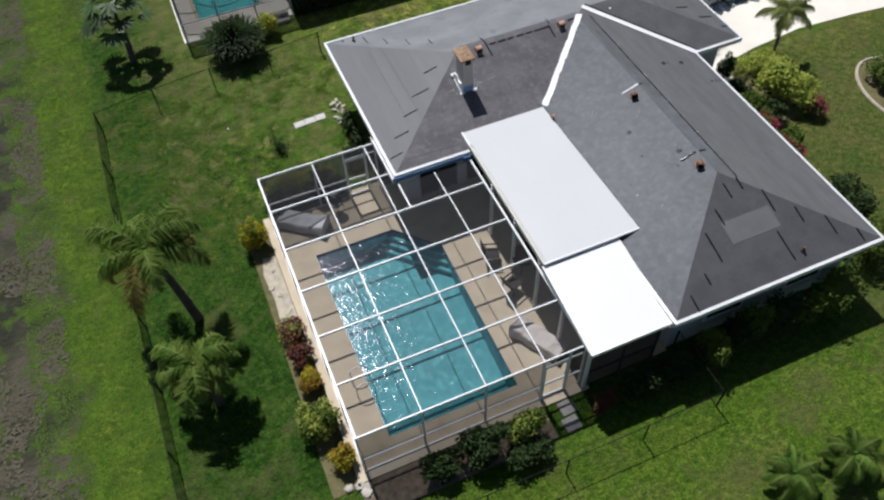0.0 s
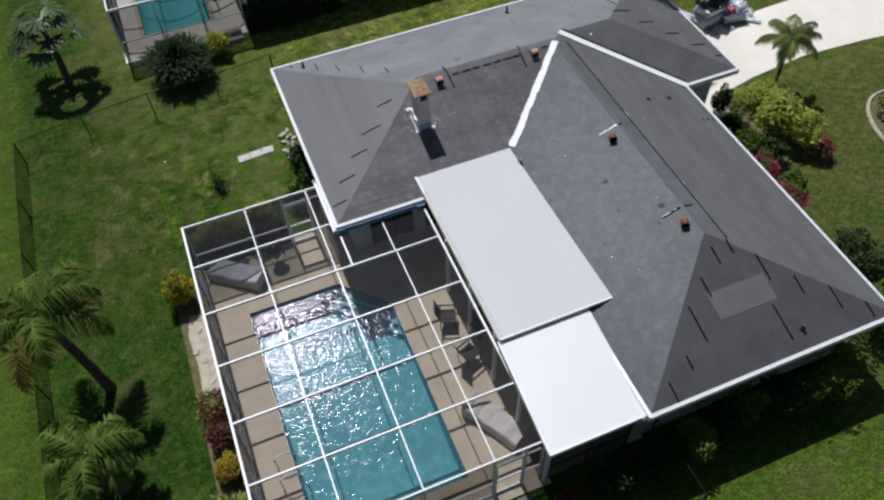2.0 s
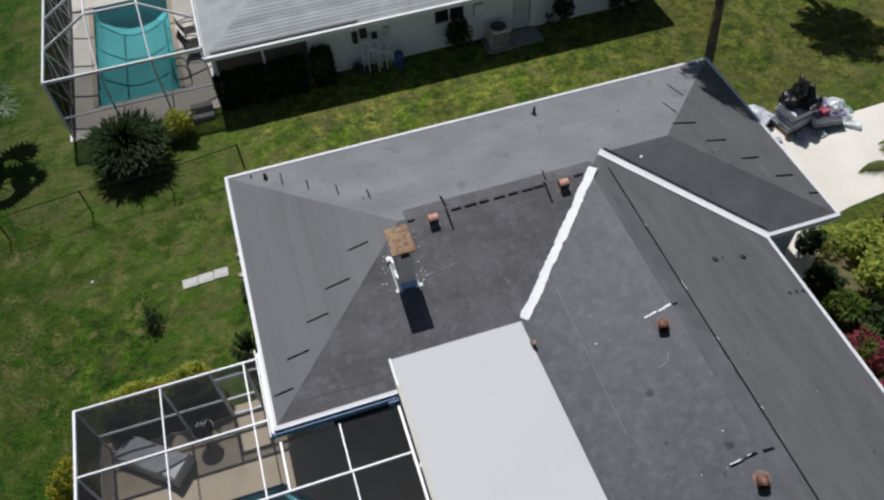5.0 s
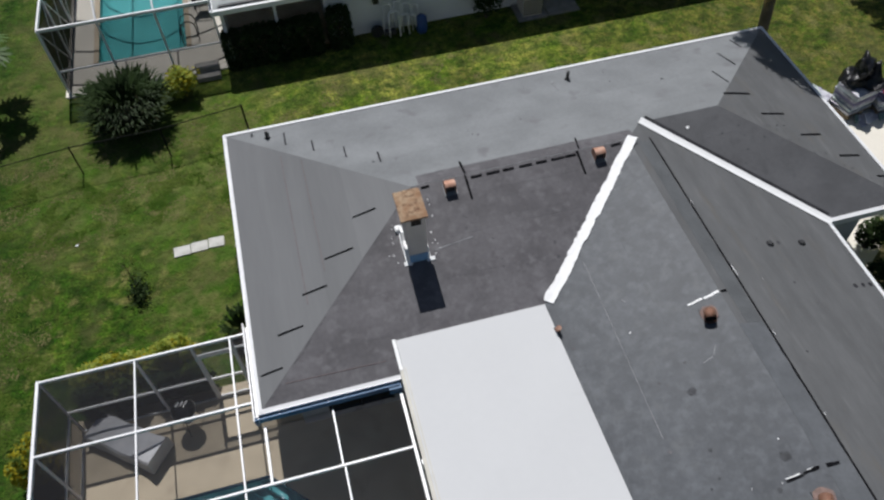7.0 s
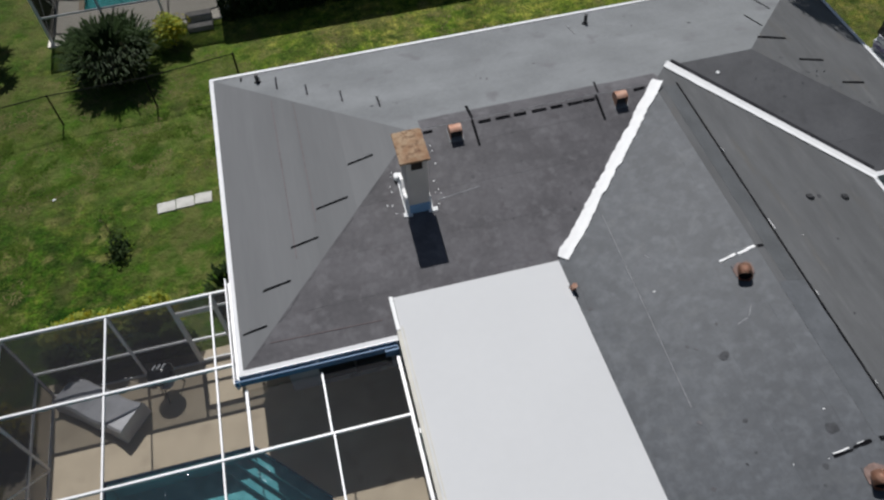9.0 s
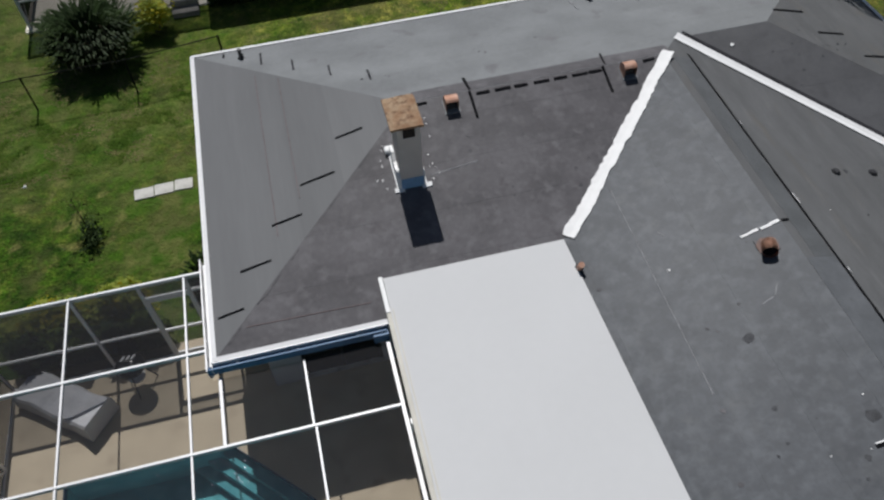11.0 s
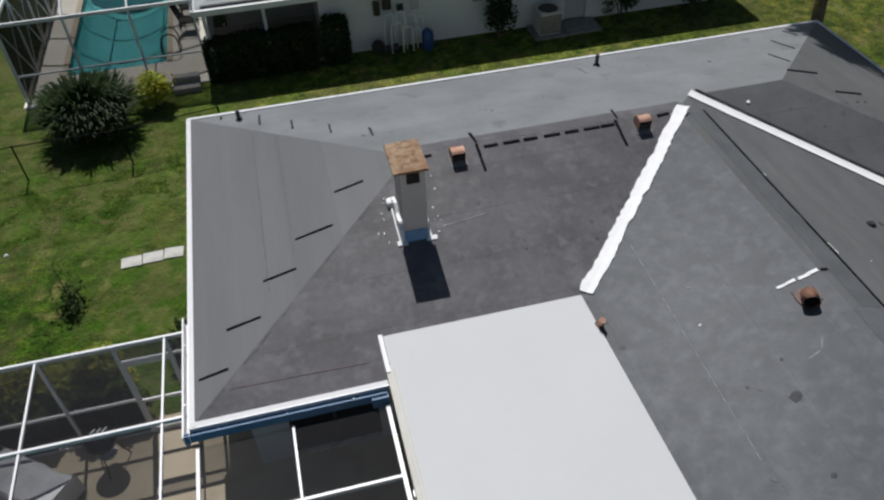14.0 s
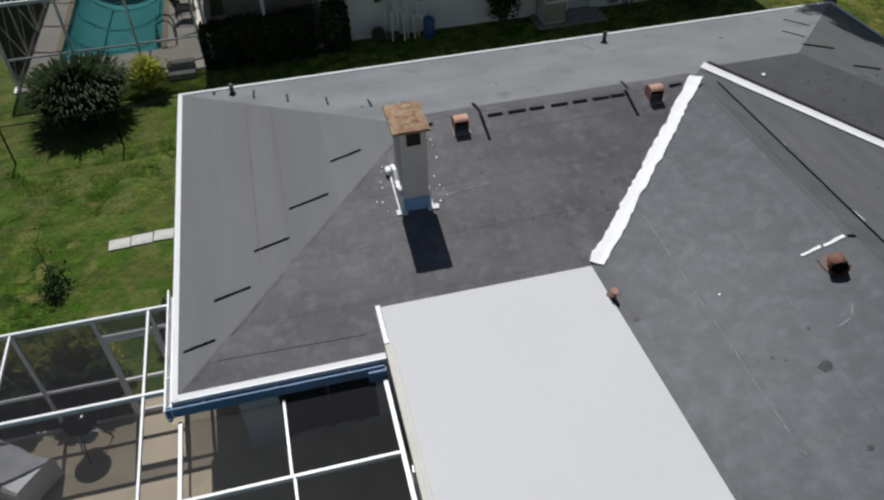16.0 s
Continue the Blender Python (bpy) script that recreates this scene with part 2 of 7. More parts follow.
def screen_material(name, share, thread=(0.03, 0.03, 0.032)):
    """Insect screen: threads too fine to tell apart, so a share of dark thread and the rest open."""
    m = bpy.data.materials.new(name)
    m.use_nodes = True
    n, l = m.node_tree.nodes, m.node_tree.links
    n["Principled BSDF"].inputs["Base Color"].default_value = (*thread, 1)
    n["Principled BSDF"].inputs["Roughness"].default_value = 0.8
    n["Principled BSDF"].inputs["Specular IOR Level"].default_value = 0.0
    clear, both = n.new("ShaderNodeBsdfTransparent"), n.new("ShaderNodeMixShader")
    tex, rng = n.new("ShaderNodeTexNoise"), n.new("ShaderNodeMapRange")
    tex.inputs["Scale"].default_value = 1.3
    rng.inputs[3].default_value, rng.inputs[4].default_value = share * 0.9, share * 1.1
    l.new(tex.outputs["Fac"], rng.inputs[0])
    l.new(rng.outputs[0], both.inputs[0])
    l.new(clear.outputs[0], both.inputs[1])
    l.new(n["Principled BSDF"].outputs[0], both.inputs[2])
    l.new(both.outputs[0], n["Material Output"].inputs[0])
    return m


M_SCREEN = screen_material("insect_screen", 0.27, (0.050, 0.050, 0.054))
M_SIDE_SCREEN = screen_material("side_insect_screen", 0.70, (0.036, 0.037, 0.039))
M_GRAZED_SCREEN = screen_material("west_insect_screen", 0.85, (0.010, 0.010, 0.012))
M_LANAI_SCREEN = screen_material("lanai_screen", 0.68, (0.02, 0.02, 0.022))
M_CHAIN = screen_material("chain_link", 0.10)
M_CHAIN_DENSE = screen_material("dense_chain_link", 0.55, (0.075, 0.078, 0.055))


def water_material(name, ripple):
    m = bpy.data.materials.new(name)
    m.use_nodes = True
    n, l = m.node_tree.nodes, m.node_tree.links
    n.remove(n["Principled BSDF"])
    clear, gloss, both, fres = n.new("ShaderNodeBsdfTransparent"), n.new("ShaderNodeBsdfGlossy"), n.new("ShaderNodeMixShader"), n.new("ShaderNodeFresnel")
    clear.inputs[0].default_value = (0.55, 0.82, 0.84, 1)
    gloss.inputs["Roughness"].default_value = 0.10
    gloss.inputs["Color"].default_value = (0.44, 0.40, 0.47, 1)
    fres.inputs[0].default_value = 1.33
    co, w1, w2, add, bp = n.new("ShaderNodeTexCoord"), n.new("ShaderNodeTexNoise"), n.new("ShaderNodeTexNoise"), n.new("ShaderNodeMath"), n.new("ShaderNodeBump")
    w1.inputs["Scale"].default_value, w2.inputs["Scale"].default_value = 3.6, 12.0
    w1.inputs["Distortion"].default_value = 1.2
    add.operation = "MULTIPLY_ADD"
    add.inputs[1].default_value = 0.45
    l.new(co.outputs["Object"], w1.inputs["Vector"])
    l.new(co.outputs["Object"], w2.inputs["Vector"])
    l.new(w2.outputs["Fac"], add.inputs[0])
    l.new(w1.outputs["Fac"], add.inputs[2])
    bp.inputs["Strength"].default_value, bp.inputs["Distance"].default_value = 1.0, ripple
    sep, glare_tilt = n.new("ShaderNodeSeparateXYZ"), n.new("ShaderNodeMath")  # added slope in the shading normals, shifts the sun's glare farther along the pool
    glare_tilt.operation = "MULTIPLY_ADD"
    glare_tilt.inputs[1].default_value = 0.028 / ripple
    l.new(co.outputs["Object"], sep.inputs[0])
    l.new(sep.outputs[1], glare_tilt.inputs[0])
    l.new(add.outputs[0], glare_tilt.inputs[2])
    l.new(glare_tilt.outputs[0], bp.inputs["Height"])
    l.new(bp.outputs[0], gloss.inputs["Normal"])
    l.new(bp.outputs[0], fres.inputs["Normal"])
    l.new(fres.outputs[0], both.inputs[0])
    l.new(clear.outputs[0], both.inputs[1])
    l.new(gloss.outputs[0], both.inputs[2])
    l.new(both.outputs[0], n["Material Output"].inputs[0])
    return m


M_WATER = water_material("pool_water", 0.0125)
M_WATER_CALM = water_material("calm_pool_water", 0.006)
M_NPLASTER = mat("teal_pool_plaster", (0.42, 0.80, 0.77), 0.7, var=0.12, scale=0.7, fine=8, bump=0.1)
M_GLASS = bpy.data.materials.new("window_glass")
M_GLASS.use_nodes = True
M_GLASS.node_tree.nodes["Principled BSDF"].inputs["Base Color"].default_value = (0.02, 0.025, 0.03, 1)
M_GLASS.node_tree.nodes["Principled BSDF"].inputs["Roughness"].default_value = 0.06


def ground_material():
    """Mown lawn with dry and bare patches; the bank past the rear fence turns to mud and dead reeds."""
    m = bpy.data.materials.new("lawn")
    m.use_nodes = True
    n, l = m.node_tree.nodes, m.node_tree.links
    b = n["Principled BSDF"]
    b.inputs["Roughness"].default_value = 0.95
    b.inputs["Specular IOR Level"].default_value = 0.1
    co = n.new("ShaderNodeTexCoord")
    def nz(s, d=5.0, dist=0.0):
        t = n.new("ShaderNodeTexNoise")
        t.inputs["Scale"].default_value, t.inputs["Detail"].default_value, t.inputs["Distortion"].default_value = s, d, dist
        l.new(co.outputs["Object"], t.inputs["Vector"])
        return t.outputs["Fac"]
    def rg(f, a, c, lo=0.0, hi=1.0):
        r = n.new("ShaderNodeMapRange")
        for i, v in enumerate((a, c, lo, hi)):
            r.inputs[i + 1].default_value = v
        l.new(f, r.inputs[0])
        return r.outputs[0]
    def mx(f, a, c, kind="MIX"):
        x = n.new("ShaderNodeMix")
        x.data_type, x.blend_type = "RGBA", kind
        for slot, v in ((0, f), (6, a), (7, c)):
            if isinstance(v, (int, float)):
                x.inputs[slot].default_value = v
            elif isinstance(v, tuple):
                x.inputs[slot].default_value = (*v, 1)
            else:
                l.new(v, x.inputs[slot])
        return x.outputs[2]
    def op(kind, a, c):
        x = n.new("ShaderNodeMath")
        x.operation = kind
        for i, v in enumerate((a, c)):
            if isinstance(v, (int, float)):
                x.inputs[i].default_value = v
            else:
                l.new(v, x.inputs[i])
        return x.outputs[0]
    sep = n.new("ShaderNodeSeparateXYZ")
    l.new(co.outputs["Object"], sep.inputs[0])
    x_at, y_at = sep.outputs[0], sep.outputs[1]
    grass = mx(rg(nz(0.22), 0.36, 0.64), (0.021, 0.057, 0.008), (0.033, 0.077, 0.011))
    grass = mx(rg(nz(1.1, 6.0), 0.46, 0.74), grass, (0.076, 0.116, 0.024))
    rear = op("MULTIPLY", rg(y_at, 16.0, 22.0, 0.0, 0.5), rg(x_at, -4.0, 2.0, 0.15, 1.0))
    grass = mx(op("MULTIPLY", rear, rg(nz(0.8, 6.0), 0.35, 0.60, 0.3, 1.0)), grass, (0.088, 0.132, 0.022))
    side = op("MAXIMUM", rg(y_at, 9.5, 6.0), rg(op("ADD", x_at, op("MULTIPLY", nz(0.4), 2.0)), -3.2, -4.6))
    grass = mx(side, grass, mx(rg(nz(0.9, 6.0), 0.35, 0.65), (0.092, 0.146, 0.014), (0.140, 0.178, 0.028)))
    dry = op("MULTIPLY", rg(nz(0.55, 8.0), 0.53, 0.66), op("MULTIPLY", op("ADD", rg(y_at, 20.0, 27.0, 0.15, 0.7), rg(x_at, 2.0, 4.5, 0.0, 0.35)), rg(x_at, -3.0, 4.0, 0.3, 1.0)))
    north = op("MULTIPLY", op("MULTIPLY", rg(y_at, 25.0, 27.2), rg(x_at, 3.0, 6.5)), rg(nz(0.35, 6.0), 0.25, 0.60, 0.45, 1.0))
    grass = mx(north, grass, mx(rg(nz(0.7, 6.0), 0.40, 0.62), (0.190, 0.245, 0.045), (0.330, 0.290, 0.110)))
    grass = mx(dry, grass, (0.165, 0.145, 0.055))
    front = rg(op("ADD", x_at, op("MULTIPLY", nz(0.3), 5.0)), 20.0, 25.0, 0.0, 0.9)
    grass = mx(front, grass, mx(rg(nz(0.5, 6.0), 0.46, 0.68), (0.165, 0.140, 0.055), (0.100, 0.120, 0.032)))
    grass = mx(rg(nz(7.5, 7.0), 0.52, 0.62, 0.0, 0.35), grass, (0.120, 0.108, 0.045))
    grass = mx(op("MULTIPLY", rear, rg(nz(2.6, 7.0, 0.4), 0.50, 0.62, 0.0, 0.9)), grass, (0.130, 0.112, 0.048))
    grass = mx(op("MULTIPLY", rear, rg(nz(3.4, 5.0, 0.4), 0.46, 0.66, 0.0, 0.8)), grass, (0.036, 0.086, 0.011))
    grass = mx(rg(nz(6.1, 7.0, 0.6), 0.50, 0.66, 0.0, 0.7), grass, (0.048, 0.118, 0.012))
    grass = mx(0.9, grass, mx(rg(nz(4.2, 8.0), 0.34, 0.66), (0.58, 0.64, 0.60), (1.34, 1.28, 1.18)), "MULTIPLY")
    yard = op("MULTIPLY", rg(y_at, 18.5, 21.0), rg(x_at, -2.5, 0.0, 0.3, 0.9))
    grass = mx(yard, grass, mx(rg(nz(1.9, 6.0, 0.3), 0.36, 0.64), (0.52, 0.64, 0.50), (1.66, 1.46, 1.15)), "MULTIPLY")
    grass = mx(op("MULTIPLY", yard, rg(nz(1.3, 6.0, 0.5), 0.55, 0.66, 0.0, 0.8)), grass, (0.260, 0.205, 0.090))
    grass = mx(0.80, grass, mx(rg(nz(14.0, 6.0), 0.36, 0.64), (0.48, 0.52, 0.48), (1.46, 1.42, 1.28)), "MULTIPLY")
    worn = op("MULTIPLY", op("MULTIPLY", rg(x_at, 1.6, 3.6), rg(y_at, 19.5, 21.5)), op("MULTIPLY", rg(y_at, 27.0, 25.0), rg(nz(0.9, 7.0, 0.5), 0.40, 0.60, 0.1, 1.0)))
    grass = mx(op("MULTIPLY", worn, 0.75), grass, mx(rg(nz(1.9, 7.0, 0.3), 0.42, 0.58), (0.225, 0.200, 0.072), (0.062, 0.130, 0.014)))
    grass = mx(rg(nz(0.6, 8.0, 0.8), 0.53, 0.68, 0.0, 0.6), grass, (0.140, 0.115, 0.050))
    mid_lawn = op("MULTIPLY", op("MULTIPLY", rg(y_at, 24.0, 27.0), rg(x_at, -2.5, 0.5)), op("MULTIPLY", rg(x_at, 9.0, 5.0), rg(nz(0.75, 4.0, 0.3), 0.36, 0.66, 0.1, 0.75)))
    grass = mx(mid_lawn, grass, mx(rg(nz(1.6, 5.0, 0.3), 0.34, 0.66), (0.100, 0.180, 0.022), (0.225, 0.195, 0.080)))
    grass = mx(1.0, grass, (0.70, 0.84, 0.72), "MULTIPLY")
    far_side = op("MULTIPLY", op("MULTIPLY", rg(y_at, 28.0, 30.0), rg(x_at, 1.0, -0.4)), op("MULTIPLY", rg(x_at, -2.6, -1.0), rg(nz(0.8, 5.0, 0.4), 0.38, 0.64, 0.0, 0.45)))
    grass = mx(far_side, grass, (0.135, 0.120, 0.050))
    bank = rg(op("ADD", x_at, op("MULTIPLY", nz(0.45, 6.0, 0.5), 4.5)), -5.6, -4.4, 1.0, 0.0)
    mud = mx(rg(nz(0.5, 8.0), 0.40, 0.60), (0.034, 0.036, 0.024), (0.088, 0.080, 0.056))
    mud = mx(rg(nz(1.3, 8.0), 0.5, 0.62), mud, (0.06, 0.10, 0.02))
    col = mx(bank, grass, mud)
    l.new(col, b.inputs["Base Color"])
    bp = n.new("ShaderNodeBump")
    bp.inputs["Strength"].default_value, bp.inputs["Distance"].default_value = 0.9, 0.09
    l.new(op("ADD", nz(18.0, 6.0), op("MULTIPLY", nz(5.0, 5.0), 1.6)), bp.inputs["Height"])
    l.new(bp.outputs[0], b.inputs["Normal"])
    return m


M_LAWN = ground_material()


# ---- building blocks ----
def mesh_of(name, bm, material, smooth=False):
    bmesh.ops.recalc_face_normals(bm, faces=bm.faces)
    me = bpy.data.meshes.new(name)
    bm.to_mesh(me)
    bm.free()
    me.materials.append(material)
    if smooth:
        for p in me.polygons:
            p.use_smooth = True
    return me


def part(name, bm, material, parent, label="", smooth=False):
    ob = new(name, mesh_of(name, bm, material, smooth))
    ob.parent = parent
    return tagged(ob, label) if label else ob


def single(name, bm, material, label, category, kind="", group="", smooth=False):
    return tagged(new(name, mesh_of(name, bm, material, smooth)), label, category, group, kind)


def thing(name, label, category, at=(0, 0, 0), turn=0.0, group="", kind=""):
    ob = new(name)
    ob.empty_display_size = 0.2
    ob.matrix_basis = pose(*at, 0, 0, turn)
    return tagged(ob, label, category, group, kind)


def box(bm, x0, x1, y0, y1, z0, z1, bevel=0.0):
    made = bmesh.ops.create_cube(bm, size=1.0, matrix=Matrix.LocRotScale(((x0 + x1) / 2, (y0 + y1) / 2, (z0 + z1) / 2), None, (x1 - x0, y1 - y0, z1 - z0)))
    if bevel:
        edges = {e for v in made["verts"] for e in v.link_edges}
        bmesh.ops.bevel(bm, geom=list(edges), offset=bevel, segments=2, affect="EDGES", profile=0.5)
    return bm


def boxed(*a, bevel=0.0):
    return box(bmesh.new(), *a, bevel=bevel)


def prism(bm, outline, z0, z1):
    low = [bm.verts.new((x, y, z0)) for x, y in outline]
    top = [bm.verts.new((x, y, z1)) for x, y in outline]
    bm.faces.new(top)
    bm.faces.new(low[::-1])
    for i in range(len(outline)):
        j = (i + 1) % len(outline)
        bm.faces.new((low[i], low[j], top[j], top[i]))
    return bm


def slab3(bm, outline, thick):
    """A plate on a sloped outline, its thickness straight down."""
    top = [bm.verts.new(p) for p in outline]
    low = [bm.verts.new((p[0], p[1], p[2] - thick)) for p in outline]
    bm.faces.new(top)
    bm.faces.new(low[::-1])
    for i in range(len(outline)):
        j = (i + 1) % len(outline)
        bm.faces.new((low[i], low[j], top[j], top[i]))
    return bm


def bar(bm, a, b, w, h=None):
    """A rectangular bar from a to b, w wide and h high."""
    a, b = Vector(a), Vector(b)
    h = h or w
    d = (b - a).normalized()
    side = d.cross(Vector((0, 0, 1)))
    side = side.normalized() if side.length > 1e-3 else Vector((1, 0, 0))
    up = side.cross(d).normalized()
    ring = []
    for p in (a, b):
        ring.append([bm.verts.new(p + side * sx * w / 2 + up * sz * h / 2) for sx, sz in ((-1, -1), (1, -1), (1, 1), (-1, 1))])
    bm.faces.new(ring[0][::-1])
    bm.faces.new(ring[1])
    for i in range(4):
        j = (i + 1) % 4
        bm.faces.new((ring[0][i], ring[0][j], ring[1][j], ring[1][i]))
    return bm


def tube(bm, points, radii, seg=8, cap=True):
    """A round tube along points, its radius given at each."""
    points = [Vector(p) for p in points]
    if isinstance(radii, (int, float)):
        radii = [radii] * len(points)
    rings = []
    for i, p in enumerate(points):
        d = (points[min(i + 1, len(points) - 1)] - points[max(i - 1, 0)]).normalized()
        s = d.cross(Vector((0.03, 0.05, 1)))
        if s.length < 0.15:
            s = d.cross(Vector((1, 0, 0)))
        s.normalize()
        u = s.cross(d)
        rings.append([bm.verts.new(p + (s * math.cos(2 * math.pi * k / seg) + u * math.sin(2 * math.pi * k / seg)) * radii[i]) for k in range(seg)])
    for r0, r1 in zip(rings, rings[1:]):
        for k in range(seg):
            j = (k + 1) % seg
            bm.faces.new((r0[k], r0[j], r1[j], r1[k]))
    if cap:
        bm.faces.new(rings[0][::-1])
        bm.faces.new(rings[-1])
    return bm


def wobble(bm, amount, scale, seed=0.0):
    for v in bm.verts:
        v.co += noise.noise_vector(v.co * scale + Vector((seed, seed * 1.7, 0))) * amount
    return bm


def soup(name, verts, faces, material, parent, label=""):
    me = bpy.data.meshes.new(name)
    me.from_pydata(verts, [], faces)
    me.materials.append(material)
    ob = new(name, me)
    ob.parent = parent
    return tagged(ob, label) if label else ob


def world_part(name, bm, material, parent, label="", smooth=False):
    """A part whose mesh is given in the world's metres."""
    ob = part(name, bm, material, parent, label, smooth)
    ob.matrix_parent_inverse = parent.matrix_basis.inverted()
    return ob


# ---- ground ----
DECK_Z = 0.06
POOL = [(2.0, 9.77), (6.53, 9.77), (6.53, 16.2), (5.1, 17.68), (2.0, 17.68)]
NPOOL = (1.0, 4.25, 34.3, 41.0)


def build_ground():
    bm = bmesh.new()
    xs = [-400, -60, -20, NPOOL[0], 2.0, NPOOL[1], 6.53, 40, 400]
    ys = [-400, -40, 9.77, 17.68, NPOOL[2], NPOOL[3], 80, 400]
    grid = [[bm.verts.new((x, y, 0)) for y in ys] for x in xs]
    for i in range(len(xs) - 1):
        for j in range(len(ys) - 1):
            cx, cy = (xs[i] + xs[i + 1]) / 2, (ys[j] + ys[j + 1]) / 2
            if (2.0 < cx < 6.53 and 9.77 < cy < 17.68) or (NPOOL[0] < cx < NPOOL[1] and NPOOL[2] < cy < NPOOL[3]):
                continue
            bm.faces.new((grid[i][j], grid[i + 1][j], grid[i + 1][j + 1], grid[i][j + 1]))
    return single("ground", bm, M_LAWN, "mown green lawn with dry patches and a muddy bank", "lawn", "structure")


ground = build_ground()

# ---- house ----
EAVE, RIDGE = 2.75, 3.86
A, B, C, D = (5.47, 17.8, EAVE), (5.47, 26.19, EAVE), (21.34, 26.19, EAVE), (21.34, 19.04, EAVE)
E, F, G, H = (19.1, 19.04, EAVE), (19.1, 8.44, EAVE), (11.085, 8.44, EAVE), (11.085, 17.8, EAVE)
P1, J, K, P2, P3 = (9.705, 21.965, RIDGE), (15.09, 21.965, RIDGE), (15.686, 22.585, 3.695), (17.8, 22.585, 3.695), (15.09, 12.44, RIDGE)
PLANES = {
    "west_hip": ((A, B, P1), (1, 0), 5.47), "west_south": ((A, P1, J, H), (0, 1), 17.8), "north": ((B, C, P2, K, J, P1), (0, -1), -26.19),
    "east_hip": ((C, D, P2), (-1, 0), -21.34), "east_south": ((D, E, K, P2), (0, 1), 19.04), "south_west": ((H, J, P3, G), (1, 0), 11.085),
    "south_east": ((E, F, P3, J, K), (-1, 0), -19.1), "south_hip": ((G, F, P3), (0, 1), 8.44)}


def plane_z(name, x, y):
    """The height of a roof plane at a place."""
    pts = [Vector(p) for p in PLANES[name][0]]
    nrm = (pts[1] - pts[0]).cross(pts[2] - pts[0])
    return pts[0].z - (nrm.x * (x - pts[0].x) + nrm.y * (y - pts[0].y)) / nrm.z


def clip(poly, f):
    """The part of a polygon where f is not negative."""
    out = []
    for i, p in enumerate(poly):
        q = poly[(i + 1) % len(poly)]
        a, b = f(p), f(q)
        if a >= 0:
            out.append(p)
        if a * b < 0:
            out.append(p.lerp(q, a / (a - b)))
    return out


house = thing("house", "single-storey L-shaped house with a grey membrane hip roof", "house", (12.5, 17.5, 0))


# tones chosen by slope: part of their contrast is sheen and shading painted in
COVER = {"east_south": M_ROOF_CHAR, "south_hip": M_ROOF_DARKEST, "west_south": M_ROOF_DARK, "west_hip": M_ROOF_WEST, "south_east": M_ROOF_EAST, "east_hip": M_ROOF_EAST, "south_west": M_ROOF_MID, "north": M_ROOF}


def build_roof():
    bm = bmesh.new()
    for pts, _, _ in PLANES.values():
        slab3(bm, [(x, y, z - 0.02) for x, y, z in pts], 0.16)
    roof = world_part("roof", bm, M_ROOF, house, "dark grey rolled membrane roof")
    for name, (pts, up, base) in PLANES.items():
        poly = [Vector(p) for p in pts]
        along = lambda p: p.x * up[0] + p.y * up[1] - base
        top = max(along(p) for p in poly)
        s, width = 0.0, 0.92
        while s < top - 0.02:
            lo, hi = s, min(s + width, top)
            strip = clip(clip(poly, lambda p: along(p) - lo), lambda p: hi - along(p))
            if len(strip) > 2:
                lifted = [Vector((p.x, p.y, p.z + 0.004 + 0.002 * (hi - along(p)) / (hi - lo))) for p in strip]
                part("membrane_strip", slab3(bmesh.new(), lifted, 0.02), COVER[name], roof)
            s = hi
    return roof


roof = build_roof()


def roof_strip(name, plane, a, b, width, material, lift=0.014, ragged=0.0, parent=None, label="", seed=1):
    """A flat strip on a roof plane from a to b (x, y); ragged: how far its edges wander."""
    rnd = random.Random(seed)
    a, b = Vector(a), Vector(b)
    d = b - a
    side = Vector((-d.y, d.x)).normalized()
    n = max(1, int(d.length / 0.09)) if ragged else 1
    pts = [a + d * i / n for i in range(n + 1)]
    def edge(i, k):
        if not ragged:
            return 0.0
        at = pts[i] * 3.1
        slow = noise.noise((at.x, at.y, seed * 3.7 + k)) * noise.noise((at.x * 0.3, at.y * 0.3, seed + 9.0 * k)) * 2.6
        return ragged * (slow * (1.6 if k else 0.5) + noise.noise((at.x * 5, at.y * 5, seed + k)) * 0.5)
    left = [p + side * (width / 2 + edge(i, 1)) for i, p in enumerate(pts)]
    right = [p - side * (width / 2 + edge(i, 0)) for i, p in enumerate(pts)]
    bm = bmesh.new()
    zed = (lambda q: max(plane_z(p, q.x, q.y) for p in plane)) if isinstance(plane, tuple) else (lambda q: plane_z(plane, q.x, q.y))
    rails = (left, pts, right) if isinstance(plane, tuple) else (left, right)
    for i in range(n):
        for u, w in zip(rails, rails[1:]):
            slab3(bm, [(q.x, q.y, zed(q) + lift) for q in (u[i], u[i + 1], w[i + 1], w[i])], 0.012)
    bmesh.ops.remove_doubles(bm, verts=bm.verts, dist=0.0005)
    return part(name, bm, material, parent or roof, label)


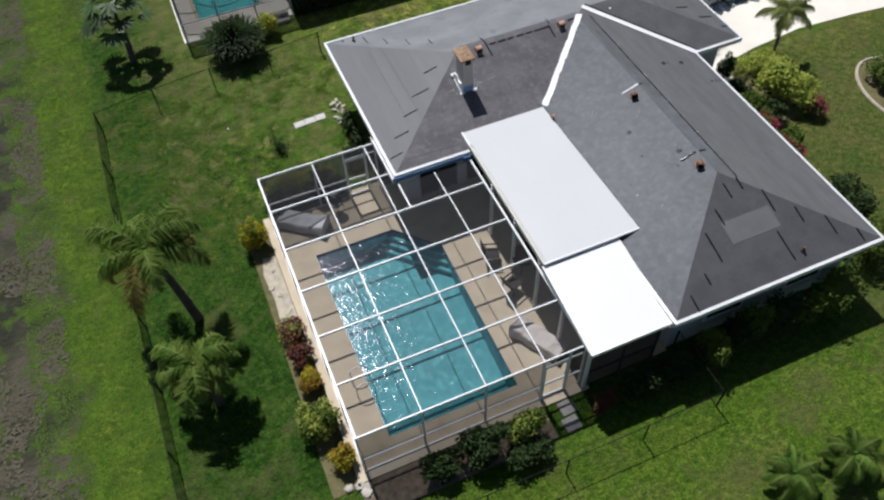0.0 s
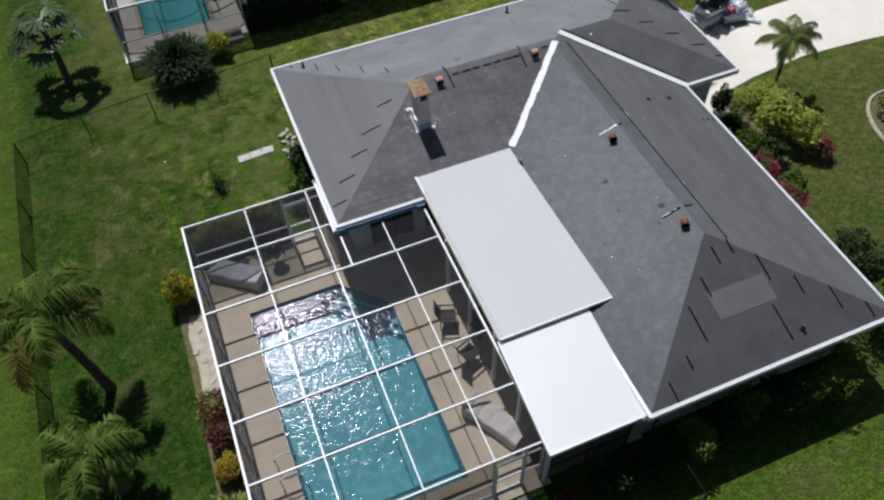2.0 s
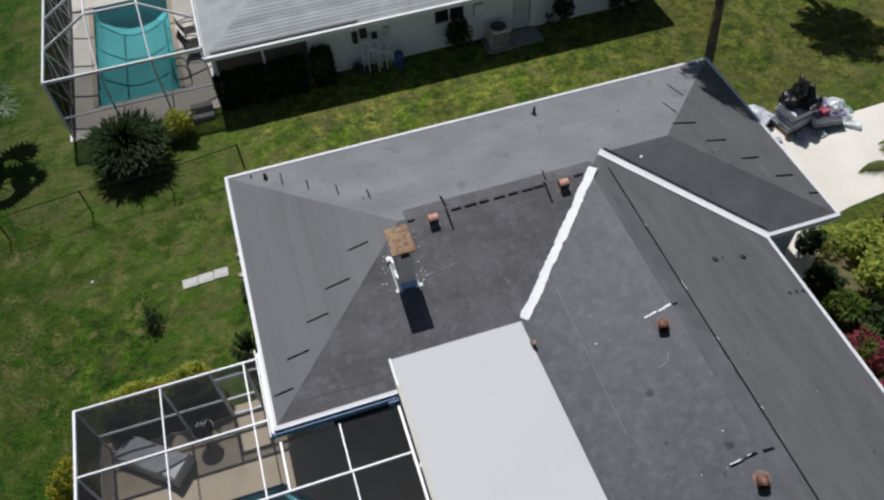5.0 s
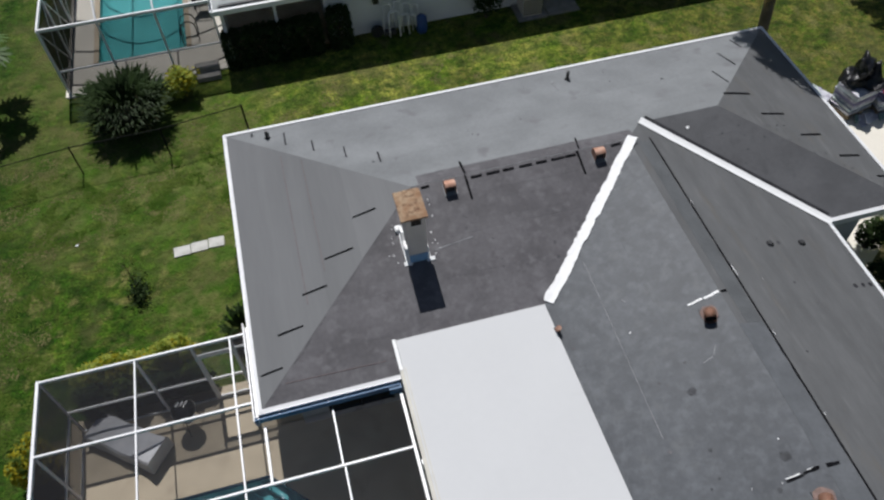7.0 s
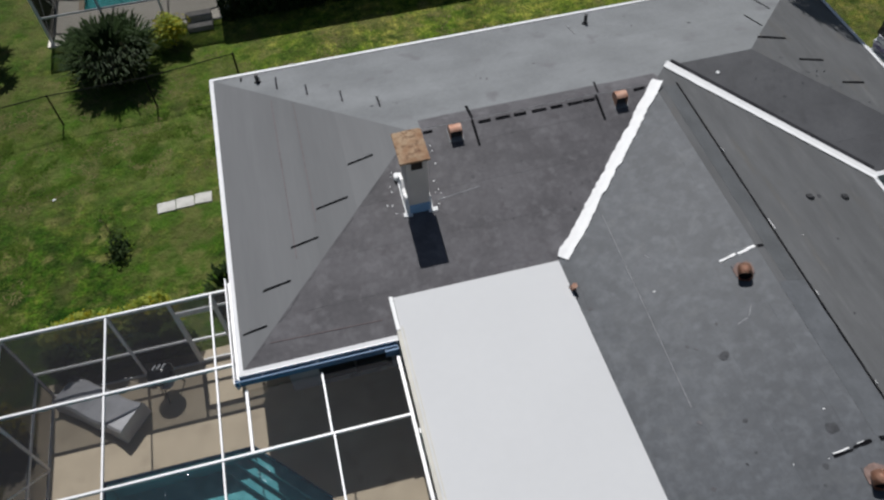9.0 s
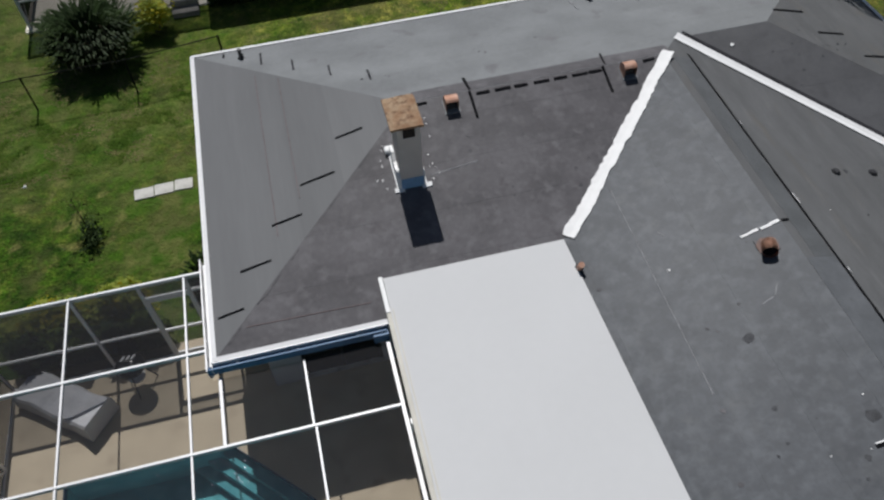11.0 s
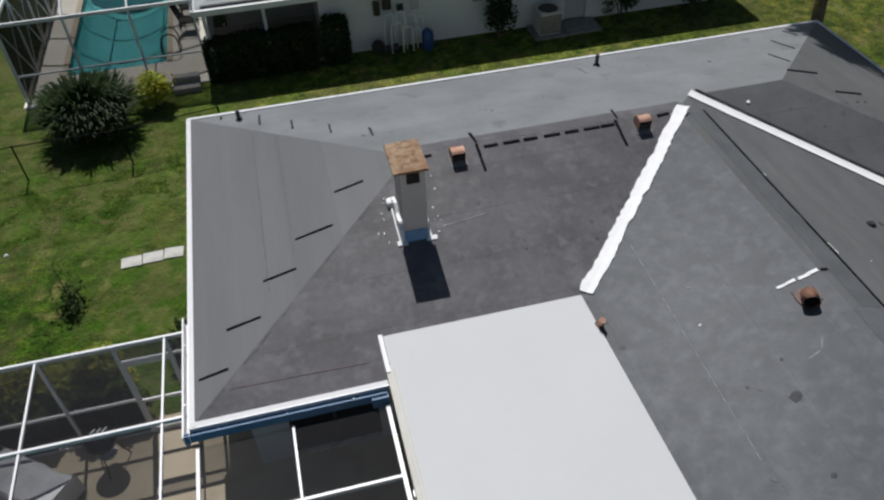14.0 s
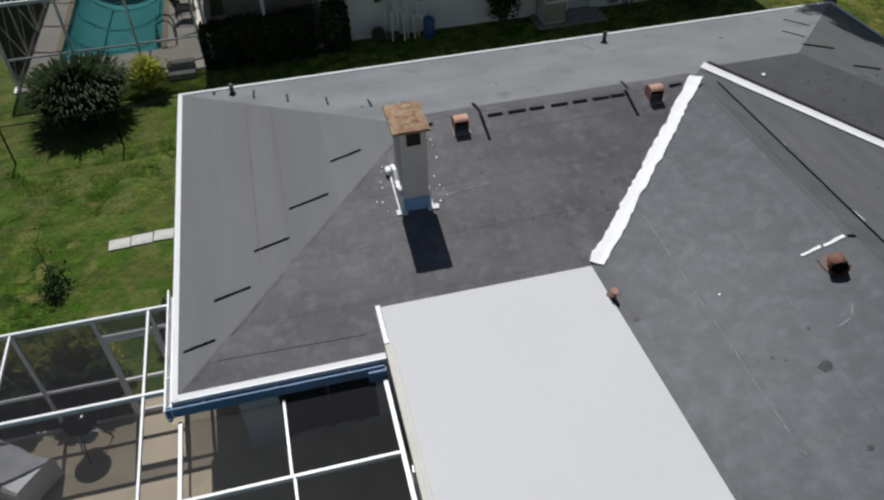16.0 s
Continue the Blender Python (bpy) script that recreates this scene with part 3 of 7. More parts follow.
# white edge metal along every eave, and the gutters of the west wing
EAVES = [(A, B), (B, C), (C, D), (D, E), (E, F), (F, G), (G, H), (H, A)]
centre = {0: (1, 0), 1: (0, -1), 2: (-1, 0), 3: (0, 1), 4: (-1, 0), 5: (0, 1), 6: (1, 0), 7: (0, 1)}
for i, (p, q) in enumerate(EAVES):
    inx, iny = centre[i]
    p, q = Vector(p), Vector(q)
    bm = bmesh.new()
    w = 0.075
    slab3(bm, [(p.x, p.y, EAVE + 0.022), (q.x, q.y, EAVE + 0.022), (q.x + inx * w, q.y + iny * w, EAVE + 0.022 + w * 0.27), (p.x + inx * w, p.y + iny * w, EAVE + 0.022 + w * 0.27)], 0.012)
    mid = Vector((-inx * 0.012, -iny * 0.012, 0))
    bar(bm, p + mid + Vector((0, 0, -0.075)), q + mid + Vector((0, 0, -0.075)), 0.02, 0.20)
    world_part("drip_edge", bm, M_ALU, house, "white metal roof edge")


def gutter(a, b, out, face=None, depth=0.145):
    """An open trough outside the eave from a to b; out: the way outwards."""
    a, b, out = Vector(a), Vector(b), Vector((*out, 0))
    bm = bmesh.new()
    for off, z, w, h in ((0.03, -0.135, 0.012, 0.15), (depth, -0.12, 0.014, 0.155), (depth / 2 + 0.015, -0.215, depth - 0.03, 0.012), (depth, -0.04, 0.026, 0.014)):
        bar(bm, a + out * off + Vector((0, 0, z)), b + out * off + Vector((0, 0, z)), w, h)
    g = world_part("gutter", bm, face or M_ALU, house, "blue painted gutter" if face else "white aluminium gutter")
    if face:
        part("gutter_outlet", box(bmesh.new(), b.x - 0.24, b.x + 0.02, b.y - 0.16, b.y - 0.02, b.z - 0.28, b.z - 0.07), face, g)
        # dark bar paints the shaded gap inside the trough
        part("leaf_litter", bar(bmesh.new(), a + out * 0.065 + Vector((0.02, 0, -0.17)), b + out * 0.065 + Vector((-0.02, 0, -0.17)), 0.05, 0.02), M_DARK, g)
    length = (b - a).length
    for k in range(int(length / 0.9)):
        p = a.lerp(b, (k + 0.5) / int(length / 0.9))
        part("gutter_strap", bar(bmesh.new(), p + out * 0.03 + Vector((0, 0, -0.05)), p + out * depth + Vector((0, 0, -0.05)), 0.02, 0.008), M_ALU, g)


gutter((5.47, 17.69, EAVE), (5.47, 20.1, EAVE), (-1, 0), None, 0.115)
gutter((5.36, 17.8, EAVE), (8.38, 17.8, EAVE), (0, -1), M_GUTTER_BLUE, 0.09)
gutter((11.085, 8.5, EAVE - 0.02), (11.085, 11.9, EAVE - 0.02), (-1, 0))

# walls, with openings to the lanai
WALL_T = 0.2


def wall(x0, x1, y0, y1, z0=0.0, z1=2.6, name="wall"):
    return world_part(name, boxed(x0, x1, y0, y1, z0, z1), M_WALL, house, "pale stucco wall")


wall(6.1, 6.3, 18.7, 25.6)
wall(6.3, 20.8, 25.4, 25.6)
wall(20.6, 20.8, 19.6, 25.4)
wall(18.5, 20.6, 19.6, 19.8)
wall(18.4, 18.6, 9.0, 19.6)
wall(11.7, 18.4, 9.0, 9.2)
for y0, y1 in ((9.2, 10.1), (12.0, 13.2), (15.6, 18.7)):
    wall(11.7, 11.9, y0, y1)
for y0, y1 in ((10.1, 12.0), (13.2, 15.6)):
    wall(11.7, 11.9, y0, y1, 2.1, 2.6)
    door = world_part("sliding_door", boxed(11.78, 11.82, y0, y1, 0.02, 2.1), M_GLASS, house, "dark glass sliding door")
    for yy in (y0 + 0.03, (y0 + y1) / 2, y1 - 0.03):
        part("door_stile", boxed(11.76, 11.84, yy - 0.03, yy + 0.03, 0.0, 2.1), M_ALU, door)
for x0, x1 in ((6.3, 6.72), (8.3, 8.7), (10.6, 11.7)):
    wall(x0, x1, 18.7, 18.9)
for x0, x1 in ((6.72, 8.3), (8.7, 10.6)):
    wall(x0, x1, 18.7, 18.9, 2.1, 2.6)
    win = world_part("sliding_door", boxed(x0, x1, 18.78, 18.82, 0.02, 2.1), M_GLASS, house, "dark glass sliding door")
    for xx in (x0 + 0.03, (x0 + x1) / 2, x1 - 0.03):
        part("door_stile", boxed(xx - 0.03, xx + 0.03, 18.76, 18.84, 0.0, 2.1), M_DARK, win)
soffit = bmesh.new()
prism(soffit, [(5.49, 17.82), (11.1, 17.82), (11.1, 8.46), (19.08, 8.46), (19.08, 19.06), (21.32, 19.06), (21.32, 26.17), (5.49, 26.17)], 2.585, 2.6)
world_part("soffit", soffit, M_ALU, house, "white soffit boards")
world_part("floor_slab", prism(bmesh.new(), [(6.1, 18.7), (11.7, 18.7), (11.7, 9.0), (18.6, 9.0), (18.6, 19.6), (20.8, 19.6), (20.8, 25.6), (6.1, 25.6)], 0.004, 0.12), M_SLAB, house)
# small windows in the south and outer walls
for x0, x1 in ((13.0, 14.4), (16.2, 17.6)):
    w = world_part("window", boxed(x0, x1, 8.975, 9.0, 1.0, 2.1), M_GLASS, house)
    for q in ((x0 - 0.05, x0, 1.0, 2.1), (x1, x1 + 0.05, 1.0, 2.1), (x0 - 0.05, x1 + 0.05, 2.1, 2.15), (x0 - 0.08, x1 + 0.08, 0.94, 1.0)):
        part("frame_bar", boxed(q[0], q[1], 8.94, 9.0, q[2], q[3]), M_ALU, w)

# insulated patio roof over the lanai: a long upper panel run and a lower white one
patio = thing("patio_roof", "flat insulated white patio roof panels over the lanai", "patio roof", (10.2, 13.7, 0))
bm = slab3(bmesh.new(), [(8.48, 11.99, 2.985), (11.96, 11.99, 3.01), (11.82, 18.56, 3.01), (8.51, 18.58, 2.985)], 0.09)
upper = world_part("upper_panel", bm, M_PANEL, patio, "light grey flat roof panel")
bm = slab3(bmesh.new(), [(8.31, 8.6, 2.65), (11.10, 8.6, 2.67), (11.22, 12.25, 2.895), (8.43, 12.25, 2.875)], 0.09)
lower = world_part("lower_panel", bm, M_PANEL_WHITE, patio, "bright white flat roof panel")
bm = bmesh.new()
bar(bm, (8.44, 12.0, 2.90), (8.47, 17.95, 2.90), 0.075, 0.16)
part("edge_trim", bm, M_CREAM, upper, "cream sealed panel edge")
bm = bmesh.new()
bar(bm, (8.53, 12.0, 2.995), (8.55, 17.9, 2.995), 0.02, 0.02)
part("cream_edge", bm, M_CREAM, upper, "cream sealant strip")
bm = bmesh.new()
bar(bm, (8.42, 11.98, 2.955), (11.96, 11.98, 2.98), 0.05, 0.07)
part("front_trim", bm, M_ALU, upper, "white aluminium front edge")
bm = bmesh.new()
bar(bm, (8.5, 11.99, 2.895), (11.9, 11.99, 2.92), 0.03, 0.035)
part("rust_streak_strip", bm, M_RUST, upper, "rust-brown strip under the panel edge")
bm = bmesh.new()
bar(bm, (8.26, 8.58, 2.60), (11.12, 8.58, 2.62), 0.06, 0.14)
bar(bm, (8.28, 8.61, 2.60), (8.39, 12.0, 2.80), 0.06, 0.14)
part("edge_trim", bm, M_ALU, lower, "white aluminium edge")
for y in (8.85, 10.6, 12.3, 14.1, 15.9):
    z = 2.55 + 0.045 * (y - 8.85) if y < 12.2 else 2.85
    world_part("post", boxed(8.4, 8.5, y - 0.05, y + 0.05, DECK_Z, z), M_ALU, patio)
world_part("riser_flashing", slab3(bmesh.new(), [(8.43, 17.86, 2.995), (8.50, 17.86, 2.995), (8.50, 18.60, 3.01), (8.43, 18.60, 3.01)], 0.2), M_WHITE_COAT, patio, "white flashing")


# ---- roof details ----
roof_strip("valley_coating", ("west_south", "south_west"), (11.93, 18.58), (15.2, 21.97), 0.23, M_WHITE_COAT, 0.03, 0.07, label="thick white waterproof coating in the valley", seed=4)
roof_strip("valley_metal", ("east_south", "south_east"), (19.14, 19.0), (15.70, 22.62), 0.21, M_WHITE_COAT, 0.03, 0.006, label="white painted valley flashing", seed=5)
roof_strip("valley_mastic", ("east_south", "south_east"), (19.10, 19.14), (15.80, 22.62), 0.285, M_MASTIC_OLD, 0.014, 0.01, seed=6)
for i, (y, x0, x1) in enumerate(((18.63, 5.62, 6.10), (19.43, 6.10, 6.68), (20.2, 6.78, 7.36), (20.91, 7.42, 8.10), (21.75, 8.25, 8.8))):
    roof_strip("seam_slot", "west_hip", (x0, y), (x1, y), 0.034, M_BLACK, 0.022, 0.012, seed=i)
    for j in range(4):
        fx = x0 + (x1 - x0) * (0.2 + 0.2 * j)
        roof_strip("white_fleck", "west_hip", (fx, y + 0.03), (fx + 0.05, y + 0.035), 0.012, M_CHALK, 0.02, 0.008, seed=5 * i + j)
for i, (x, y0, y1) in enumerate(((6.22, 26.0, 25.8), (6.65, 25.85, 25.5), (7.06, 25.7, 25.05), (7.73, 25.0, 24.46), (8.48, 24.36, 23.83), (9.25, 23.77, 23.26), (14.5, 25.6, 25.0))):
    roof_strip("seam_slot", "north", (x, y0), (x, y1), 0.045, (M_BLACK if i < 2 else M_MASTIC_OLD) if i != 6 else M_CHALK, 0.016, 0.01, seed=i)
for i, x0 in enumerate((11.12, 11.5, 11.9, 12.3, 12.72, 13.1, 13.45)):
    roof_strip("ridge_slot", "west_south", (x0, 21.86), (x0 + (0.32 if i % 2 else 0.27), 21.86), 0.055, M_BLACK, 0.022, 0.01, seed=i)
for x, y0, y1 in ((11.0, 21.95, 21.33), (13.77, 21.95, 21.33)):
    roof_strip("seam_slot", "west_south", (x, y0), (x, y1), 0.05, M_BLACK, 0.022, 0.01, seed=3)
for i, (x, y0, y1) in enumerate(((20.08, 25.8, 25.27), (19.34, 25.2, 24.36), (18.64, 24.27, 23.56))):
    roof_strip("seam_slot", "north", (x, y0), (x + 0.04, y1), 0.035, M_MASTIC_OLD if i == 0 else M_BLACK, 0.016, 0.008, seed=90 + i)
roof_strip("seam_slot", "north", (11.02, 22.0), (11.03, 22.55), 0.06, M_BLACK, 0.016, 0.01)
roof_strip("seam_slot", "north", (13.85, 22.0), (13.95, 22.5), 0.04, M_BLACK, 0.016, 0.01)
roof_strip("ridge_slot", "west_south", (14.62, 21.88), (14.87, 21.9), 0.05, M_BLACK, 0.022, 0.01)
roof_strip("ridge_slot", "west_south", (9.92, 21.87), (10.12, 21.87), 0.05, M_BLACK, 0.022, 0.01)
roof_strip("ridge_seam", "south_east", (15.68, 12.1), (15.70, 22.0), 0.038, M_BLACK, 0.022, 0.01, seed=9)
for i, (y, n) in enumerate(((14.4, 0.07), (16.2, 0.09), (17.72, 0.26), (19.8, 0.1))):
    roof_strip("white_drip", "south_east", (15.74, y), (15.73, y + n), 0.013, M_WHITE_COAT, 0.024, 0.014, seed=20 + i)
for i, (x, y0, y1) in enumerate(((15.58, 12.05, 11.6), (15.05, 12.0, 11.45), (14.29, 11.3, 10.7), (13.54, 10.68, 9.64), (12.79, 9.52, 9.13), (12.0, 9.06, 8.5), (16.17, 11.36, 10.55), (16.88, 10.45, 9.9), (17.68, 9.85, 9.15), (18.42, 9.1, 8.62), (15.83, 9.92, 8.88))):
    roof_strip("seam_slot", "south_hip", (x, y0), (x, y1), 0.05, M_BLACK, 0.022, 0.012, seed=30 + i)
roof_strip("membrane_patch", "south_hip", (14.2, 10.42), (16.06, 10.42), 0.78, M_ROOF_NEW, 0.014, 0.02, label="paler grey membrane patch", seed=41)
for i, (y, x0, x1) in enumerate(((23.06, 18.25, 19.04), (22.26, 18.94, 19.62), (21.46, 19.63, 20.25), (20.67, 20.29, 20.9), (19.92, 20.92, 21.28))):
    roof_strip("seam_slot", "east_hip", (x0, y), (x1, y), 0.05, M_BLACK, 0.022, 0.012, seed=50 + i)
for k, (u0, u1, wide) in enumerate(((0.06, 0.12, 0.010), (0.2, 0.31, 0.014), (0.36, 0.40, 0.02), (0.5, 0.62, 0.010), (0.72, 0.78, 0.022), (0.86, 0.97, 0.012))):
    ha, hb = Vector(A).lerp(Vector(P1), u0), Vector(A).lerp(Vector(P1), u1)
    roof_strip("hip_seam", "west_south", (ha.x + 0.03, ha.y - 0.025), (hb.x + 0.03, hb.y - 0.025), wide, M_ROOF_DARKEST, 0.0085, 0.03, seed=140 + k)
roof_strip("chalk_line", "west_hip", (6.88, 24.6), (6.86, 19.9), 0.016, M_RED_CHALK, 0.012, 0.004)
roof_strip("chalk_line", "west_hip", (7.37, 24.2), (7.37, 20.6), 0.014, M_RED_CHALK, 0.012, 0.004)
roof_strip("chalk_line", "west_south", (6.1, 18.27), (8.22, 18.22), 0.016, M_RED_CHALK, 0.012, 0.004)
roof_strip("scuff_line", "south_west", (12.94, 19.22), (12.86, 14.96), 0.014, M_CHALK, 0.0085, 0.008)
roof_strip("scuff_line", "west_south", (9.85, 20.35), (10.75, 20.45), 0.02, M_CHALK, 0.0085, 0.008)
for x0, y0, x1, y1 in ((14.15, 16.05, 14.35, 16.1), (14.38, 16.12, 14.5, 16.3), (13.3, 18.0, 13.36, 17.9)):
    roof_strip("scuff_line", "south_west", (x0, y0), (x1, y1), 0.025, M_CHALK, 0.0085, 0.01)
roof_strip("white_mark", "east_south", (16.76, 22.14), (16.82, 22.18), 0.06, M_WHITE_COAT, 0.03, 0.01)
# short taped repairs above the pipe vents
for i, (x0, x1, y, wide, cover) in enumerate(((14.41, 14.60, 17.31, 0.042, M_WHITE_COAT), (14.58, 14.71, 17.325, 0.045, M_WHITE_COAT), (14.75, 14.94, 17.33, 0.055, M_WHITE_COAT), (14.92, 15.07, 17.345, 0.05, M_WHITE_COAT), (14.42, 14.66, 13.53, 0.03, M_WHITE_COAT), (14.41, 14.70, 13.49, 0.03, M_BLACK), (14.72, 15.0, 13.52, 0.05, M_BLACK), (14.80, 14.9, 13.55, 0.012, M_WHITE_COAT))):
    roof_strip("patch_tape", "south_west", (x0, y), (x1, y + 0.012), wide, cover, 0.02, 0.02, seed=60 + i)
roof_strip("patch_tape", "south_east", (15.12, 17.35), (15.26, 17.36), 0.05, M_BLACK, 0.02, 0.02, seed=64)
roof_strip("patch_tape", "south_east", (15.13, 13.52), (15.42, 13.54), 0.06, M_BLACK, 0.02, 0.02, seed=65)
# the western membrane laps over the ridge as far as the seam
roof_strip("lapped_membrane", "south_east", (15.375, 12.75), (15.375, 16.54), 0.56, M_ROOF_LAP_SHEEN, 0.0085, 0.0, seed=73)
rs = random.Random(8)
for i in range(20):
    side = rs.choice((-1, 1))
    x, y = 9.44 + side * rs.uniform(0.38, 0.62), rs.uniform(20.2, 21.6)
    if y > 17.8 + (x - 5.54) - 0.1:
        continue
    roof_strip("white_splash", "west_south", (x, y), (x + rs.uniform(0.01, 0.03), y + rs.uniform(-0.04, 0.05)), rs.uniform(0.01, 0.022), M_WHITE_COAT, 0.016, 0.006, seed=i)
# darker cap strip beside the ridge
roof_strip("cap_strip", "south_east", (15.46, 16.55), (15.48, 21.9), 0.36, M_ROOF_CAP, 0.0085, 0.012, label="darker cap strip along the ridge", seed=71)


def roof_spot(name, plane, x, y, r, material, seed):
    """A small irregular spot of mastic, proud of the roof."""
    rnd = random.Random(seed)
    ring = []
    for k in range(9):
        a, q = 2 * math.pi * k / 9, r * rnd.uniform(0.65, 1.2)
        px, py = x + q * math.cos(a), y + q * math.sin(a)
        ring.append((px, py, plane_z(plane, px, py) + 0.0085))
    part(name, slab3(bmesh.new(), ring, 0.01), material, roof)


rp_ = random.Random(31)
ZONES = (("south_west", 11.9, 14.7, 12.0, 20.0), ("south_west", 12.6, 14.9, 12.2, 16.5), ("south_east", 15.9, 18.4, 11.5, 19.0), ("west_south", 10.2, 13.4, 18.9, 21.3), ("north", 8.5, 18.0, 22.7, 25.6), ("east_south", 17.0, 19.3, 20.6, 22.2))
for i in range(60):
    pl, xa, xb, ya, yb = ZONES[i % len(ZONES)]
    roof_spot("mastic_spot", pl, rp_.uniform(xa, xb), rp_.uniform(ya, yb), rp_.choice((0.012, 0.016, 0.02, 0.025, 0.03, 0.045)), M_SPECK if i % 3 else M_ROOF_DARKEST, i)
for i in range(8):
    pl, xa, xb, ya, yb = ZONES[(0, 1, 2)[i % 3]]
    roof_spot("coating_fleck", pl, rp_.uniform(xa, xb), rp_.uniform(ya, yb), rp_.choice((0.01, 0.014, 0.02)), M_WHITE_COAT, 300 + i)
for i in range(11):
    hip = Vector(P2).lerp(Vector(D), 0.12 + 0.07 * i)
    roof_spot("mastic_spot", "east_hip", hip.x + 0.22 + 0.05 * math.sin(2.1 * i), hip.y + 0.15 * math.cos(3.0 * i), (0.04, 0.03, 0.05)[i % 3], M_ROOF_CHAR, 420 + i)
for i, x in enumerate((18.51, 18.73, 18.93)):
    roof_spot("mastic_spot", "south_east", x, 17.19, (0.07, 0.055, 0.06)[i], M_MASTIC_OLD, 440 + i)
roof_spot("mastic_spot", "south_west", 13.70, 15.60, 0.085, M_SPECK, 500)
roof_spot("mastic_spot", "south_west", 14.6, 13.9, 0.10, M_SPECK, 501)
roof_spot("mastic_spot", "south_west", 14.25, 13.4, 0.05, M_SPECK, 502)
roof_strip("cap_strip", "north", (9.9, 22.165), (15.3, 22.165), 0.37, M_ROOF_DARK, 0.012, 0.012, label="darker cap strip along the main ridge", seed=72)
# thin curled scraps
for i in range(9):
    pl = rs.choice(("south_west", "south_west", "south_east", "west_south", "north"))
    box_of = {"south_west": (12.2, 14.6, 12.6, 19.5), "south_east": (16.0, 18.6, 11.5, 18.5), "west_south": (10.2, 13.0, 19.2, 21.2), "north": (10.5, 17.0, 23.0, 25.4)}[pl]
    x, y = rs.uniform(*box_of[:2]), rs.uniform(*box_of[2:])
    roof_strip("repair_dab", pl, (x, y), (x + rs.uniform(-0.06, 0.06), y + rs.uniform(0.04, 0.09)), rs.uniform(0.02, 0.06), M_ROOF_DARK, 0.009, 0.05, seed=70 + i)


def hood_vent(plane, x, y, face, size):
    """A bent hood on a square base plate, its round-backed opening facing down the slope."""
    z = plane_z(plane, x, y)
    fx, fy = face
    turn = math.degrees(math.atan2(-fx, fy)) + 180
    m = pose(x, y, z, 0, 0, turn)
    bm = bmesh.new()
    n, w = 8, size
    prof = [(w * 0.52, 0.0)] + [(w * 0.52 * math.cos(a), w * 0.62 + w * 0.42 * math.sin(a)) for a in np.linspace(0.0, 2.6, n)]
    prev = None
    for yy, zz in prof:
        row = [bm.verts.new((sx * w / 2, yy, zz)) for sx in (-1, 1)]
        if prev:
            bm.faces.new((prev[0], prev[1], row[1], row[0]))
        prev = row
    for sx in (-1, 1):
        fan = [bm.verts.new((sx * w / 2, yy, zz)) for yy, zz in prof] + [bm.verts.new((sx * w / 2, -w * 0.44, 0.0))]
        bm.faces.new(fan)
    bmesh.ops.remove_doubles(bm, verts=bm.verts, dist=0.001)
    bmesh.ops.solidify(bm, geom=bm.faces[:], thickness=0.008)
    bmesh.ops.transform(bm, matrix=m, verts=bm.verts)
    v = world_part("roof_vent", bm, M_COPPER, house, "weathered copper hood vent")
    bm = bmesh.new()
    h = size * 0.62
    slab3(bm, [(x + dx * h, y + dy * h, plane_z(plane, x + dx * h, y + dy * h) + 0.022) for dx, dy in ((-1, -1), (1, -1), (1, 1), (-1, 1))], 0.02)
    part("vent_base", bm, M_ROOF, v)
    # dark block stands in for the shade inside the hood
    part("vent_throat", bmesh.ops.transform(bm2 := boxed(-w * 0.4, w * 0.4, -w * 0.2, w * 0.3, 0.0, w * 0.45), matrix=m, verts=bm2.verts) or bm2, M_DARK, v)


hood_vent("west_south", 10.57, 21.68, (0, -1), 0.25)
hood_vent("west_south", 14.22, 21.68, (0, -1), 0.25)


def pipe_vent(plane, x, y, way, r, length, label="copper-coloured pipe vent with an open end"):
    """A short round vent lying on the slope, with an open end and a base plate."""
    z = plane_z(plane, x, y)
    d = Vector((*way, 0)).normalized()
    p0 = Vector((x, y, z)) - d * length * 0.35
    pts = [p0 + Vector((0, 0, r * 0.72)), p0 + d * 0.01 + Vector((0, 0, r * 0.74)), p0 + d * length * 0.5 + Vector((0, 0, r * 0.92)), p0 + d * length + Vector((0, 0, r * 0.98))]
    bm = tube(bmesh.new(), pts, [r * 0.05, r * 0.97, r, r * 1.02], 16, cap=False)
    bmesh.ops.solidify(bm, geom=bm.faces[:], thickness=0.012)
    v = world_part("roof_vent", bm, M_COPPER, house, label, smooth=True)
    bm = bmesh.new()
    end = pts[-1] - d * 0.05
    tube(bm, [end, end + d * 0.01], r * 0.93, 14)
    # black disc stands in for the unlit inside of the pipe
    part("vent_throat", bm, M_BLACK, v)
    bm = bmesh.new()
    h = r * 1.25
    slab3(bm, [(p0.x + dx * h, p0.y + dy * h, plane_z(plane, p0.x + dx * h, p0.y + dy * h) + 0.024) for dx, dy in ((-1, -1), (1, -1), (1, 1), (-1, 1))], 0.02)
    part("vent_base", bm, M_ROOF_DARK, v)
    stain = []
    rnd = random.Random(int(y * 10))
    for k in range(14):
        a, q = 2 * math.pi * k / 14, r * rnd.uniform(1.25, 1.6)
        px, py = p0.x + q * math.cos(a), p0.y - 0.02 + q * math.sin(a)
        stain.append((px, py, plane_z(plane, px, py) + 0.027))
    part("rust_stain", slab3(bmesh.new(), stain, 0.01), M_RUST_STAIN, v, "pinkish rust stain round the base")


pipe_vent("south_west", 14.66, 16.92, (-0.42, -1), 0.122, 0.24)
pipe_vent("south_west", 14.78, 12.98, (-0.42, -1), 0.122, 0.24)


